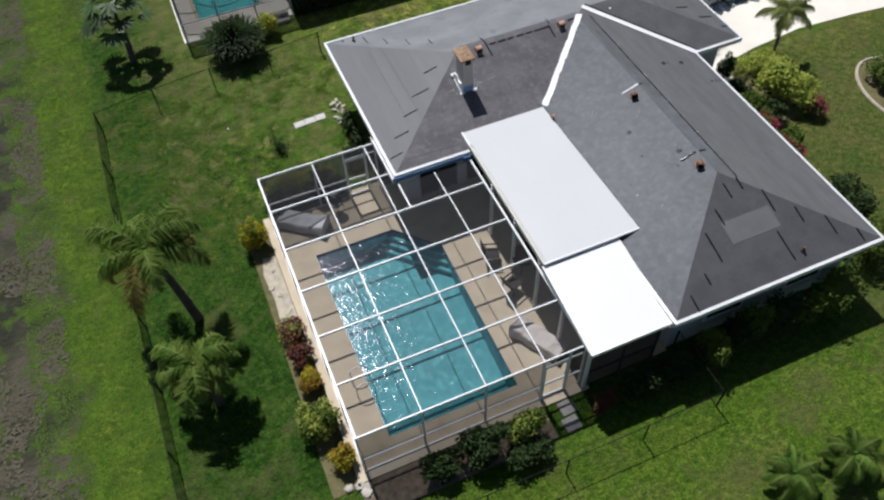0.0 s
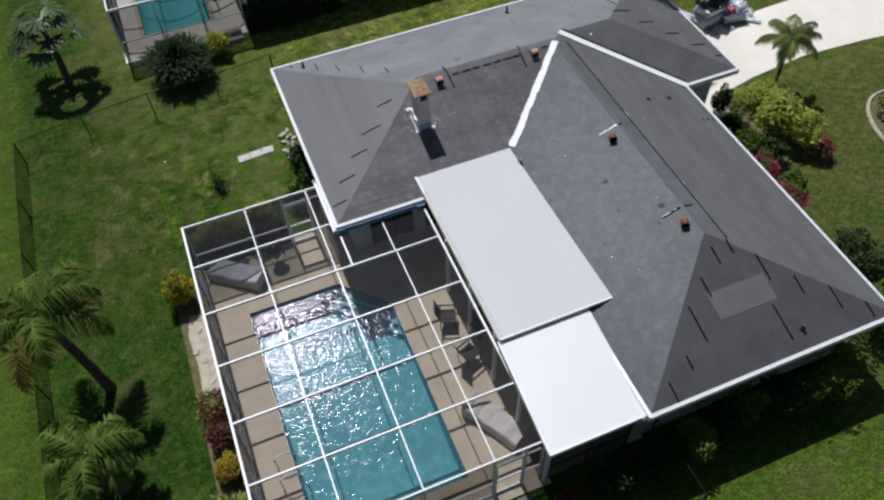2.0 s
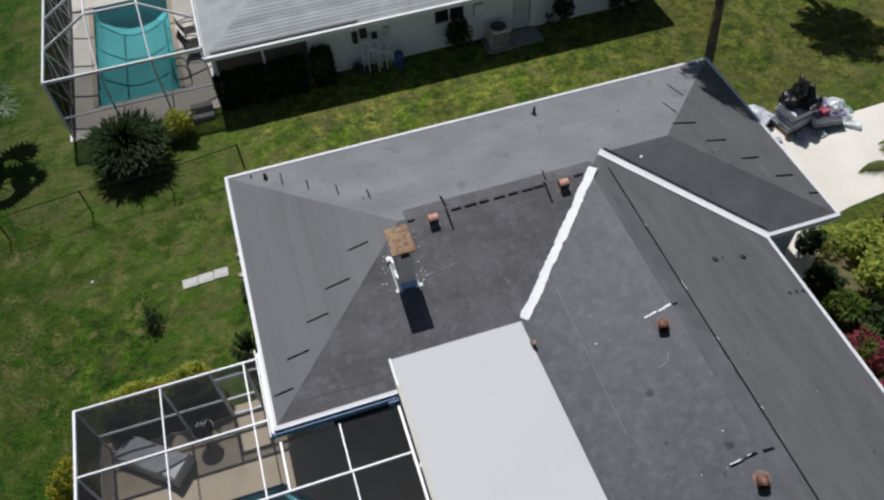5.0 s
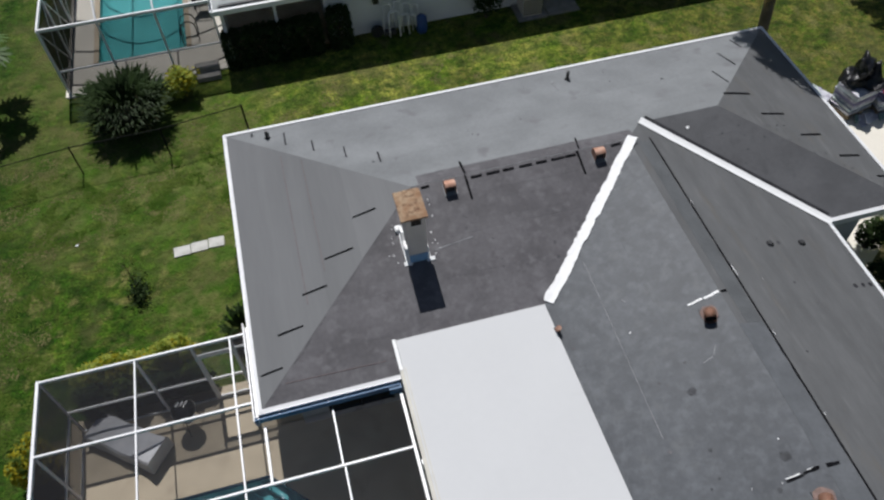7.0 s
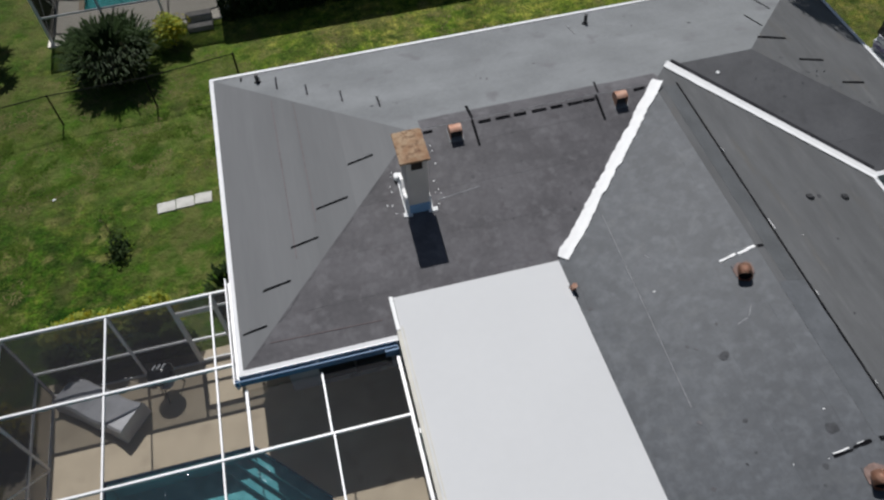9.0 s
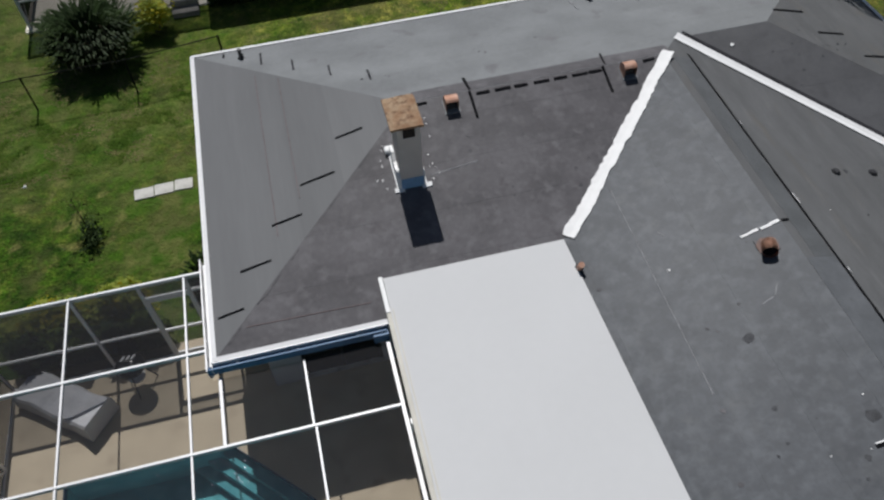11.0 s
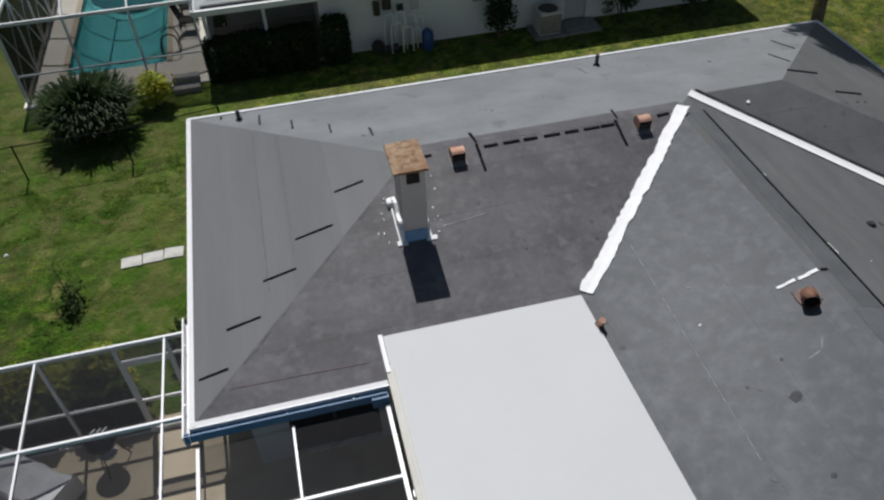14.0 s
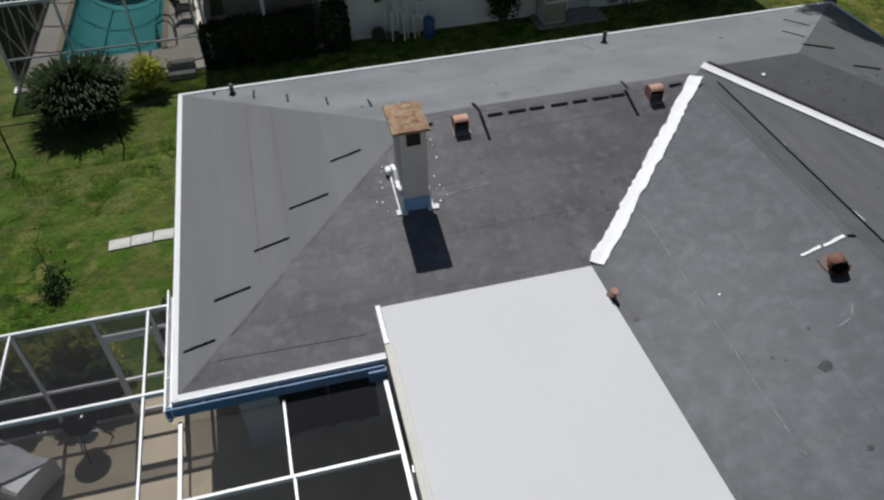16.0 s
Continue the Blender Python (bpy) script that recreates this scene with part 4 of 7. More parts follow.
def stub_pipe(plane, x, y, r, h, material=M_DARK, lean=(0, 0)):
    z = plane_z(plane, x, y)
    bm = tube(bmesh.new(), [(x, y, z - 0.02), (x + lean[0] * h, y + lean[1] * h, z + h)], r, 10)
    p = world_part("vent_pipe", bm, material, house, "short dark plumbing vent pipe")
    part("pipe_boot", tube(bmesh.new(), [(x, y, z), (x, y, z + 0.05)], [r * 2.0, r * 1.2], 10), M_DARK, p)


stub_pipe("south_west", 11.86, 17.9, 0.055, 0.22, M_COPPER, (0, -0.4))
stub_pipe("north", 14.95, 25.45, 0.045, 0.28)
stub_pipe("north", 6.62, 25.6, 0.045, 0.25)
stub_pipe("south_hip", 16.25, 9.05, 0.05, 0.2, M_STEM)
stub_pipe("south_east", 17.05, 18.5, 0.05, 0.06)
stub_pipe("south_east", 17.9, 18.47, 0.05, 0.06)

# chimney
CHX0, CHX1, CHY0, CHY1 = 9.235, 9.655, 20.19, 20.83
chim = world_part("chimney", boxed(CHX0, CHX1, CHY0, CHY1, 3.2, 4.905, bevel=0.012), M_STUCCO, house, "beige stucco chimney")
bm = bmesh.new()
NC = 7
for k, z0 in enumerate((4.90, 4.945)):
    rows = [[bm.verts.new((9.125 + 0.575 * i / NC, 20.10 + 0.83 * j / NC, z0 + 0.018 * noise.noise((i * 0.55, j * 0.5, 2.0)) - 0.012 * (i in (0, NC)) - 0.01 * (j in (0, NC)))) for j in range(NC + 1)] for i in range(NC + 1)]
    for i in range(NC):
        for j in range(NC):
            quad = (rows[i][j], rows[i + 1][j], rows[i + 1][j + 1], rows[i][j + 1])
            bm.faces.new(quad if k else quad[::-1])
    if k:
        ring = lambda r: [r[i][0] for i in range(NC)] + [r[NC][j] for j in range(NC)] + [r[i][NC] for i in range(NC, 0, -1)] + [r[0][j] for j in range(NC, 0, -1)]
        lo_, hi_ = ring(low_rows), ring(rows)
        for i in range(len(lo_)):
            j = (i + 1) % len(lo_)
            bm.faces.new((lo_[i], lo_[j], hi_[j], hi_[i]))
    low_rows = rows
part("chimney_cap", bm, M_RUST, chim, "rusty brown warped sheet-metal cap")
# solid dark panel stands in for the unlit inside of the flue
part("flue_opening", boxed(9.34, 9.555, CHY0 - 0.016, CHY0 + 0.02, 4.63, 4.86), M_FLUE_SHADE, chim)
part("flue_ledge", boxed(9.34, 9.555, CHY0 - 0.03, CHY0 + 0.02, 4.605, 4.632), M_STUCCO, chim)
bm = bmesh.new()
for x0, x1, y0, y1 in ((9.10, 9.28, 20.12, 20.21), (9.62, 9.80, 20.12, 20.21), (9.15, 9.24, 20.14, 20.98), (9.65, 9.72, 20.14, 20.98)):
    corners = [(x0, y0), (x1, y0), (x1, y1), (x0, y1)]
    slab3(bm, [(x, y, plane_z("west_south", x, y) + 0.03) for x, y in corners], 0.03)
for xx, wide, tall in ((CHX0 - 0.03, 0.032, 0.06), (CHX1 + 0.016, 0.016, 0.0)):
    for k in range(6):
        y0, y1 = CHY0 - 0.01 + 0.13 * k, CHY0 - 0.01 + 0.13 * (k + 1)
        z0, z1 = (3.70 + tall * math.sin(1.9 * j) + 0.025 * j for j in (k, k + 1))
        slab3(bm, [(xx - wide, y0, z0), (xx + wide, y0, z0), (xx + wide, y1, z1), (xx - wide, y1, z1)], 0.36)
bmesh.ops.remove_doubles(bm, verts=bm.verts, dist=0.0005)
part("base_flashing", wobble(bm, 0.012, 6), M_WHITE_COAT, chim, "white waterproof coating round the base")
part("blue_flashing", boxed(CHX0 + 0.004, CHX1 - 0.004, CHY0 - 0.016, CHY0 + 0.004, 3.34, 3.63), M_BLUE_FILM, chim, "pale blue flashing film")
bm = bmesh.new()
bmesh.ops.create_icosphere(bm, subdivisions=3, radius=0.075, matrix=pose(9.14, 21.0, 3.68) @ Matrix.Diagonal((1, 1.15, 0.5, 1)))
part("coating_lump", wobble(bm, 0.06, 7), M_WHITE_COAT, chim)
dp = world_part("downspout", tube(bmesh.new(), [(18.95, 8.40, 2.62), (18.95, 8.5, 2.45), (18.85, 8.93, 2.25), (18.85, 8.93, 0.1)], 0.04, 8), M_ALU, house, "white downspout")
part("downspout_elbow", tube(bmesh.new(), [(18.85, 8.93, 0.12), (18.85, 8.7, 0.06)], 0.045, 8), M_ALU, dp)


# ---- lanai: deck, pool, screen cage ----
def build_deck():
    bm = bmesh.new()
    x0, x1, y0, y1 = 0.62, 8.62, 8.72, 20.25
    prism(bm, [(x0, y0), (2.0, y0), (2.0, y1), (x0, y1)], -0.1, DECK_Z)
    prism(bm, [(2.0, y0), (6.53, y0), (6.53, 9.77), (2.0, 9.77)], -0.1, DECK_Z)
    prism(bm, [(2.0, 17.68), (5.1, 17.68), (6.53, 17.68), (6.53, y1), (2.0, y1)], -0.1, DECK_Z)
    prism(bm, [(6.53, 16.2), (6.53, 17.68), (5.1, 17.68)], -0.1, DECK_Z)
    prism(bm, [(6.53, y0), (x1, y0), (x1, y1), (6.53, y1)], -0.1, DECK_Z)
    prism(bm, [(x1, 8.9), (11.7, 8.9), (11.7, 18.7), (x1, 18.7)], -0.1, DECK_Z)
    bmesh.ops.remove_doubles(bm, verts=bm.verts, dist=0.0005)
    return single("pool_deck", bm, M_DECK, "tan concrete pool deck with worn stains", "deck", "structure")


build_deck()
pool = thing("swimming_pool", "rectangular pool with a cut corner and turquoise water", "swimming pool", (4.3, 13.7, 0), kind="structure")
bm = bmesh.new()
rim = [bm.verts.new((x, y, DECK_Z - 0.005)) for x, y in POOL]
low = [bm.verts.new((x, y, -0.85 - 0.45 * max(0, min(1, (14.5 - y) / 3))) ) for x, y in POOL]
for i in range(5):
    j = (i + 1) % 5
    bm.faces.new((rim[i], rim[j], low[j], low[i]))
a = bm.verts.new((2.0, 14.5, -0.85))
b = bm.verts.new((6.53, 14.5, -0.85))
bm.faces.new((low[0], low[1], b, a))
bm.faces.new((a, b, low[2], low[3], low[4]))
world_part("pool_shell", bm, M_PLASTER, pool, "pale blue plaster shell")
bm = bmesh.new()
for i in range(5):
    p, q = Vector((*POOL[i], 0)), Vector((*POOL[(i + 1) % 5], 0))
    d = (q - p).normalized()
    inn = Vector((-d.y, d.x, 0))
    bar(bm, p + inn * 0.006 + Vector((0, 0, -0.03)), q + inn * 0.006 + Vector((0, 0, -0.03)), 0.012, 0.15)
world_part("tile_band", bm, M_TILE, pool, "dark blue waterline tiles")
for k in range(3):
    bm = prism(bmesh.new(), [(5.1 + 0.36 * k * 0 - 0.0, 17.68), (5.1 - 0.42 * (3 - k) * 0.7, 17.68), (6.53, 16.2 - 0.42 * (3 - k) * 0.7), (6.53, 16.2)], -0.86, -0.22 - 0.2 * (2 - k))
    world_part("pool_step", bm, M_PLASTER, pool, "underwater corner step")
water = soup("water", [(x, y, -0.07) for x, y in POOL], [(0, 1, 2, 3, 4)], M_WATER, pool, "rippled turquoise water")
water.matrix_parent_inverse = pool.matrix_basis.inverted()
for y in (11.5, 12.15):
    bm = tube(bmesh.new(), [(1.55, y, DECK_Z), (1.55, y, 0.55), (1.62, y, 0.72), (1.80, y, 0.80), (2.02, y, 0.72), (2.14, y, 0.45), (2.16, y, -0.5)], 0.022, 8)
    rail_ = tagged(new("pool_handrail", mesh_of("pool_handrail", bm, M_ALU, True)), "white curved pool ladder rail on the deck", "handrail", "pool ladder rails")

cage = thing("screen_enclosure", "white aluminium pool cage with insect-screen panels", "pool cage", (4.7, 14.5, 0))
CZ = 2.50
CXS = [0.92, 2.95, 5.0, 6.95, 8.36]
CYS = [9.03, 10.84, 12.66, 14.52, 16.38, 18.22, 19.95]
BW = 0.04


def west_screen(corners):
    bm = bmesh.new()
    bm.faces.new([bm.verts.new(c) for c in corners])
    return world_part("side_screen", bm, M_GRAZED_SCREEN, cage)


def beam(a, b, w=BW, h=0.085, name="beam"):
    return world_part(name, bar(bmesh.new(), a, b, w, h), M_ALU, cage)


for y in CYS:
    x1 = 8.36 if y < 17 else 5.40
    beam((CXS[0], y, CZ), (x1, y, CZ), name="roof_beam")
for x in CXS[1:3]:
    for y0, y1 in zip(CYS, CYS[1:]):
        beam((x, y0 + BW / 2, CZ), (x, y1 - BW / 2, CZ), 0.034, 0.055, "purlin")
for y0, y1 in zip(CYS, CYS[1:5]):
    beam((6.95, y0 + BW / 2, CZ), (6.95, y1 - BW / 2, CZ), 0.034, 0.055, "purlin")
beam((6.92, 16.40, CZ), (6.92, 17.62, CZ), 0.034, 0.055, "purlin")
beam((5.52, 16.40, CZ), (5.52, 17.62, CZ), 0.05, 0.06, "purlin")
beam((5.38, 17.7, CZ), (5.38, 19.92, CZ), 0.05, 0.08, "purlin")
beam((CXS[0], 9.0, CZ), (CXS[0], 19.98, CZ), 0.062, 0.09, "eave_beam")
beam((8.36, 9.0, CZ), (8.36, 17.6, CZ), 0.06, 0.10, "eave_beam")


def screen(corners, name="screen_panel"):
    bm = bmesh.new()
    bm.faces.new([bm.verts.new(c) for c in corners])
    return world_part(name, bm, M_SIDE_SCREEN if name == "side_screen" else M_SCREEN, cage)


for i in range(4):
    for j in range(6):
        x0, x1, y0, y1 = CXS[i], CXS[i + 1], CYS[j], CYS[j + 1]
        if j == 4 and i >= 2:
            y1 = 17.62
        if j == 5 and i >= 2:
            continue
        if j == 4 and i == 2:
            screen([(5.0, y0, CZ), (5.4, y0, CZ), (5.4, 18.22, CZ), (5.0, 18.22, CZ)])
            screen([(5.4, y0, CZ), (x1, y0, CZ), (x1, y1, CZ), (5.4, y1, CZ)])
            continue
        screen([(x0, y0, CZ), (x1, y0, CZ), (x1, y1, CZ), (x0, y1, CZ)])
screen([(5.0, 18.22, CZ), (5.4, 18.22, CZ), (5.4, 19.95, CZ), (5.0, 19.95, CZ)])


def post(x, y, name="post"):
    return world_part(name, boxed(x - 0.03, x + 0.03, y - 0.03, y + 0.03, DECK_Z, CZ), M_ALU, cage)


RAIL = 0.92
for y in CYS:
    post(CXS[0], y)
for y0, y1 in zip(CYS, CYS[1:]):
    beam((CXS[0], y0 + 0.03, RAIL), (CXS[0], y1 - 0.03, RAIL), 0.045, 0.05, "chair_rail")
    beam((CXS[0], y0 + 0.03, DECK_Z + 0.03), (CXS[0], y1 - 0.03, DECK_Z + 0.03), 0.045, 0.05, "sole_rail")
    west_screen([(CXS[0], y0, DECK_Z), (CXS[0], y1, DECK_Z), (CXS[0], y1, CZ), (CXS[0], y0, CZ)])
for y0, y1 in ((9.03, 10.84), (16.38, 18.22)):
    beam((CXS[0], y1, DECK_Z), (CXS[0], y0, CZ), 0.025, 0.035, "diagonal_brace")
for x in (2.95, 5.0):
    post(x, 19.95)
for x0, x1 in ((0.92, 2.95), (2.95, 4.15)):
    beam((x0, 19.95, RAIL + 0.14), (x1, 19.95, RAIL + 0.14), 0.045, 0.05, "chair_rail")
    beam((x0, 19.95, DECK_Z + 0.03), (x1, 19.95, DECK_Z + 0.03), 0.045, 0.05, "sole_rail")
    screen([(x0, 19.95, DECK_Z), (x1, 19.95, DECK_Z), (x1, 19.95, CZ), (x0, 19.95, CZ)], "side_screen")
screen([(4.15, 19.95, 2.1), (5.0, 19.95, 2.1), (5.0, 19.95, CZ), (4.15, 19.95, CZ)], "side_screen")
screen([(5.0, 19.95, DECK_Z), (6.1, 19.95, DECK_Z), (6.1, 19.95, CZ), (5.0, 19.95, CZ)], "side_screen")
post(4.15, 19.95)
post(5.42, 19.95)
beam((4.15, 19.95, 2.1), (6.1, 19.95, 2.1), 0.045, 0.05, "chair_rail")
for x in CXS[1:]:
    post(x, 9.03)
for x0, x1 in ((0.92, 2.95), (2.95, 5.0), (5.0, 6.95)):
    beam((x0, 9.03, RAIL), (x1, 9.03, RAIL), 0.045, 0.05, "chair_rail")
    beam((x0, 9.03, DECK_Z + 0.03), (x1, 9.03, DECK_Z + 0.03), 0.045, 0.05, "sole_rail")
    screen([(x0, 9.03, DECK_Z), (x1, 9.03, DECK_Z), (x1, 9.03, CZ), (x0, 9.03, CZ)], "side_screen")
screen([(7.85, 9.03, DECK_Z), (8.36, 9.03, DECK_Z), (8.36, 9.03, CZ), (7.85, 9.03, CZ)], "side_screen")
screen([(6.95, 9.03, 2.1), (7.85, 9.03, 2.1), (7.85, 9.03, CZ), (6.95, 9.03, CZ)], "side_screen")
post(7.85, 9.03)
beam((6.95, 9.03, 2.1), (8.36, 9.03, 2.1), 0.045, 0.05, "chair_rail")
beam((7.85, 9.03, RAIL), (8.36, 9.03, RAIL), 0.045, 0.05, "chair_rail")


def screen_door(x, y, turn, label):
    d = thing("screen_door", label, "screen door", (x, y, DECK_Z), turn, "screen doors")
    w, h = 0.84, 2.0
    bm = bmesh.new()
    for q in ((0, 0.06, 0, h), (w - 0.06, w, 0, h), (0.06, w - 0.06, 0, 0.12), (0.06, w - 0.06, h - 0.08, h), (0.06, w - 0.06, 0.9, 0.97)):
        box(bm, q[0], q[1], -0.02, 0.02, q[2], q[3])
    fr = part("door_frame", bm, M_ALU, d, "white aluminium frame")
    bm = bmesh.new()
    bm.faces.new([bm.verts.new(c) for c in ((0.05, 0, 0.1), (w - 0.05, 0, 0.1), (w - 0.05, 0, h - 0.05), (0.05, 0, h - 0.05))])
    part("screen_panel", bm, M_SCREEN, d)
    part("handle", boxed(w - 0.05, w - 0.02, 0.02, 0.06, 0.98, 1.12, bevel=0.006), M_DARK, fr)


screen_door(4.16, 19.95, 0, "closed white aluminium screen door of the pool cage")
screen_door(6.99, 9.03, 0, "closed white screen door beside the patio post")


# ---- furniture on the deck ----
def lounger(at, turn, label, crease=0.02, cloth=M_GREY_FABRIC):
    t = thing("sun_lounger", label, "sun lounger", at, turn, "covered loungers")
    bm = bmesh.new()
    n = 14
    for i in range(n + 1):
        x = -0.95 + 1.9 * i / n
        back = max(0.0, (x - 0.35) / 0.6)
        top = 0.40 + 0.16 * back + 0.012 * math.sin(9 * x)
        half = 0.35 + 0.012 * math.cos(7 * x)
        row = [(-half - 0.04, 0.04), (-half - 0.015, top - 0.07), (-half + 0.03, top - 0.01), (-half * 0.4, top), (half * 0.4, top), (half - 0.03, top - 0.01), (half + 0.015, top - 0.07), (half + 0.04, 0.04)]
        vs = [bm.verts.new((x + (0.05 if 0 < i < n else 0), y, z)) for y, z in row]
        if i:
            for k in range(7):
                bm.faces.new((prev[k], prev[k + 1], vs[k + 1], vs[k]))
        else:
            bm.faces.new(vs[::-1])
        prev = vs
    bm.faces.new(prev)
    part("cover", wobble(bm, crease, 4.5, at[0]), cloth, t, "weatherproof fabric cover")
    for x, y in ((-0.85, -0.27), (-0.85, 0.27), (0.7, -0.27), (0.7, 0.27)):
        part("leg", boxed(x - 0.025, x + 0.025, y - 0.025, y + 0.025, 0.0, 0.3), M_ALU, t)
    return t


lounger((2.03, 19.28, DECK_Z), -38, "sun lounger under a grey fabric cover beside the pool")
lounger((7.9, 10.95, DECK_Z), 120, "sun lounger under a creased pale cover near the screen door", 0.06, M_BEIGE_FABRIC)


M_ENAMEL = mat("black_enamel", (0.008, 0.008, 0.009), 0.18, var=0.2, scale=4, bump=0)


def kettle_grill(at):
    t = thing("kettle_grill", "black kettle grill with utensils on its lid, on the deck", "grill", at)
    bm = bmesh.new()
    bmesh.ops.create_uvsphere(bm, u_segments=20, v_segments=12, radius=0.28, matrix=Matrix.Translation((0, 0, 0.72)) @ Matrix.Diagonal((1, 1, 0.62, 1)))
    bowl = part("kettle", bm, M_ENAMEL, t, "black enamel kettle", smooth=True)
    part("rim", tube(bmesh.new(), [(0.285 * math.cos(a), 0.285 * math.sin(a), 0.73) for a in np.linspace(0, 6.283, 21)], 0.012, 6), M_ENAMEL, bowl)
    part("lid_handle", bar(bmesh.new(), (-0.07, 0, 0.93), (0.07, 0, 0.93), 0.025, 0.025), M_DARK, bowl)
    for k in range(3):
        a = 2.1 * k + 0.4
        part("leg", tube(bmesh.new(), [(0.16 * math.cos(a), 0.16 * math.sin(a), 0.6), (0.33 * math.cos(a), 0.33 * math.sin(a), 0.0)], 0.014, 6), M_DARK, t)
    part("ash_pan", tube(bmesh.new(), [(0, 0, 0.30), (0, 0, 0.34)], [0.16, 0.17], 14), M_ALU, t)
    for k in range(3):
        part("utensil", bar(bmesh.new(), (-0.12 + 0.1 * k, 0.02, 0.915), (-0.06 + 0.1 * k, 0.14, 0.88), 0.03, 0.01), M_ALU, bowl)


kettle_grill((3.45, 19.45, DECK_Z))


def patio_chair(at, turn, label):
    t = thing("patio_chair", label, "chair", at, turn, "patio chairs")
    bm = bmesh.new()
    for k in range(8):
        y = -0.22 + 0.063 * k
        box(bm, -0.25, 0.25, y - 0.030, y + 0.030, 0.40, 0.43)
    part("seat", bm, M_BROWN, t)
    bm = bmesh.new()
    for k in range(8):
        x = -0.22 + 0.063 * k
        bar(bm, (x, 0.25, 0.45), (x, 0.42, 0.98), 0.055, 0.016)
    bar(bm, (-0.26, 0.42, 0.99), (0.26, 0.42, 0.99), 0.035, 0.03)
    part("backrest", bm, M_BROWN, t)
    for sx in (-0.26, 0.26):
        part("armrest", bar(bmesh.new(), (sx, -0.24, 0.63), (sx, 0.31, 0.65), 0.05, 0.025), M_BROWN, t)
        for y0, z1 in ((-0.23, 0.63), (0.24, 0.65)):
            part("leg", tube(bmesh.new(), [(sx, y0, 0.0), (sx, y0, z1)], 0.016, 6), M_BROWN, t)


patio_chair((7.95, 14.75, DECK_Z), 70, "brown metal patio chair by the pool")
patio_chair((8.05, 13.25, DECK_Z), 110, "brown metal patio chair beside the patio posts")
tb = thing("patio_table", "round brown metal patio table under the lanai roof", "table", (8.9, 14.0, DECK_Z))
part("tabletop", tube(bmesh.new(), [(0, 0, 0.70), (0, 0, 0.73)], 0.5, 24), M_BROWN, tb)
for k in range(4):
    a = math.pi / 4 + k * math.pi / 2
    part("leg", tube(bmesh.new(), [(0.3 * math.cos(a), 0.3 * math.sin(a), 0.7), (0.4 * math.cos(a), 0.4 * math.sin(a), 0)], 0.016, 6), M_BROWN, tb)
patio_chair((9.6, 14.6, DECK_Z), -60, "brown metal patio chair in the lanai's shade")


# ---- plants ----
def leaf_soup(rng, centre_pts, size, tilt=0.9):
    """Many small diamond leaves at the given places, turned at random."""
    n = len(centre_pts)
    ax = rng.normal(size=(n, 3))
    ax[:, 2] *= 0.5
    ax /= np.linalg.norm(ax, axis=1)[:, None]
    up = rng.normal(size=(n, 3)) * tilt + np.array([0, 0, 1.0])
    sd = np.cross(ax, up)
    sd /= np.linalg.norm(sd, axis=1)[:, None] + 1e-9
    ln = size * rng.uniform(0.6, 1.3, size=(n, 1))
    p = np.asarray(centre_pts)
    v = np.stack([p - ax * ln, p + sd * ln * 0.42, p + ax * ln, p - sd * ln * 0.42], axis=1).reshape(-1, 3)
    f = [(4 * i, 4 * i + 1, 4 * i + 2, 4 * i + 3) for i in range(n)]
    return v.tolist(), f


def clumped(rng, n, r, clumps=14, spread=0.42):
    """Places for leaves: clumps over an ellipsoid dome, thinner inside, so that the outline is uneven."""
    d = rng.normal(size=(clumps, 3))
    d /= np.linalg.norm(d, axis=1)[:, None]
    d[:, 2] = np.abs(d[:, 2]) * 0.9 - 0.05
    c = d * rng.uniform(0.45, 0.85, size=(clumps, 1))
    k = rng.integers(0, clumps, n)
    off = rng.normal(size=(n, 3))
    off /= np.linalg.norm(off, axis=1)[:, None]
    off *= spread * rng.uniform(0.3, 1.0, size=(n, 1)) ** 0.5
    p = (c[k] + off) * np.array(r)
    p[:, 2] = np.maximum(p[:, 2] + r[2] * 0.62, 0.04)
    return p


def shrub(label, at, r, material, n=1400, leaf=0.07, seed=1, category="shrub", second=None, name="shrub", group=""):
    t = thing(name, label, category, at, group=group)
    rng = np.random.default_rng(seed)
    bm = bmesh.new()
    for k in range(5):
        a = 1.26 * k + seed
        tube(bm, [(0.03 * math.cos(a), 0.03 * math.sin(a), 0), (0.3 * r[0] * math.cos(a), 0.3 * r[1] * math.sin(a), r[2] * 0.5), (0.6 * r[0] * math.cos(a), 0.6 * r[1] * math.sin(a), r[2] * 0.95)], [0.03, 0.02, 0.008], 5)
    part("woody_base", bm, M_STEM, t)
    p = clumped(rng, n, r)
    v, f = leaf_soup(rng, p, leaf)
    soup("foliage", v, f, material, t)
    if second:
        q = clumped(np.random.default_rng(seed + 99), n // 3, (r[0] * 1.03, r[1] * 1.03, r[2] * 1.05))
        v, f = leaf_soup(rng, q, leaf)
        soup("tip_leaves", v, f, second, t)
    return t


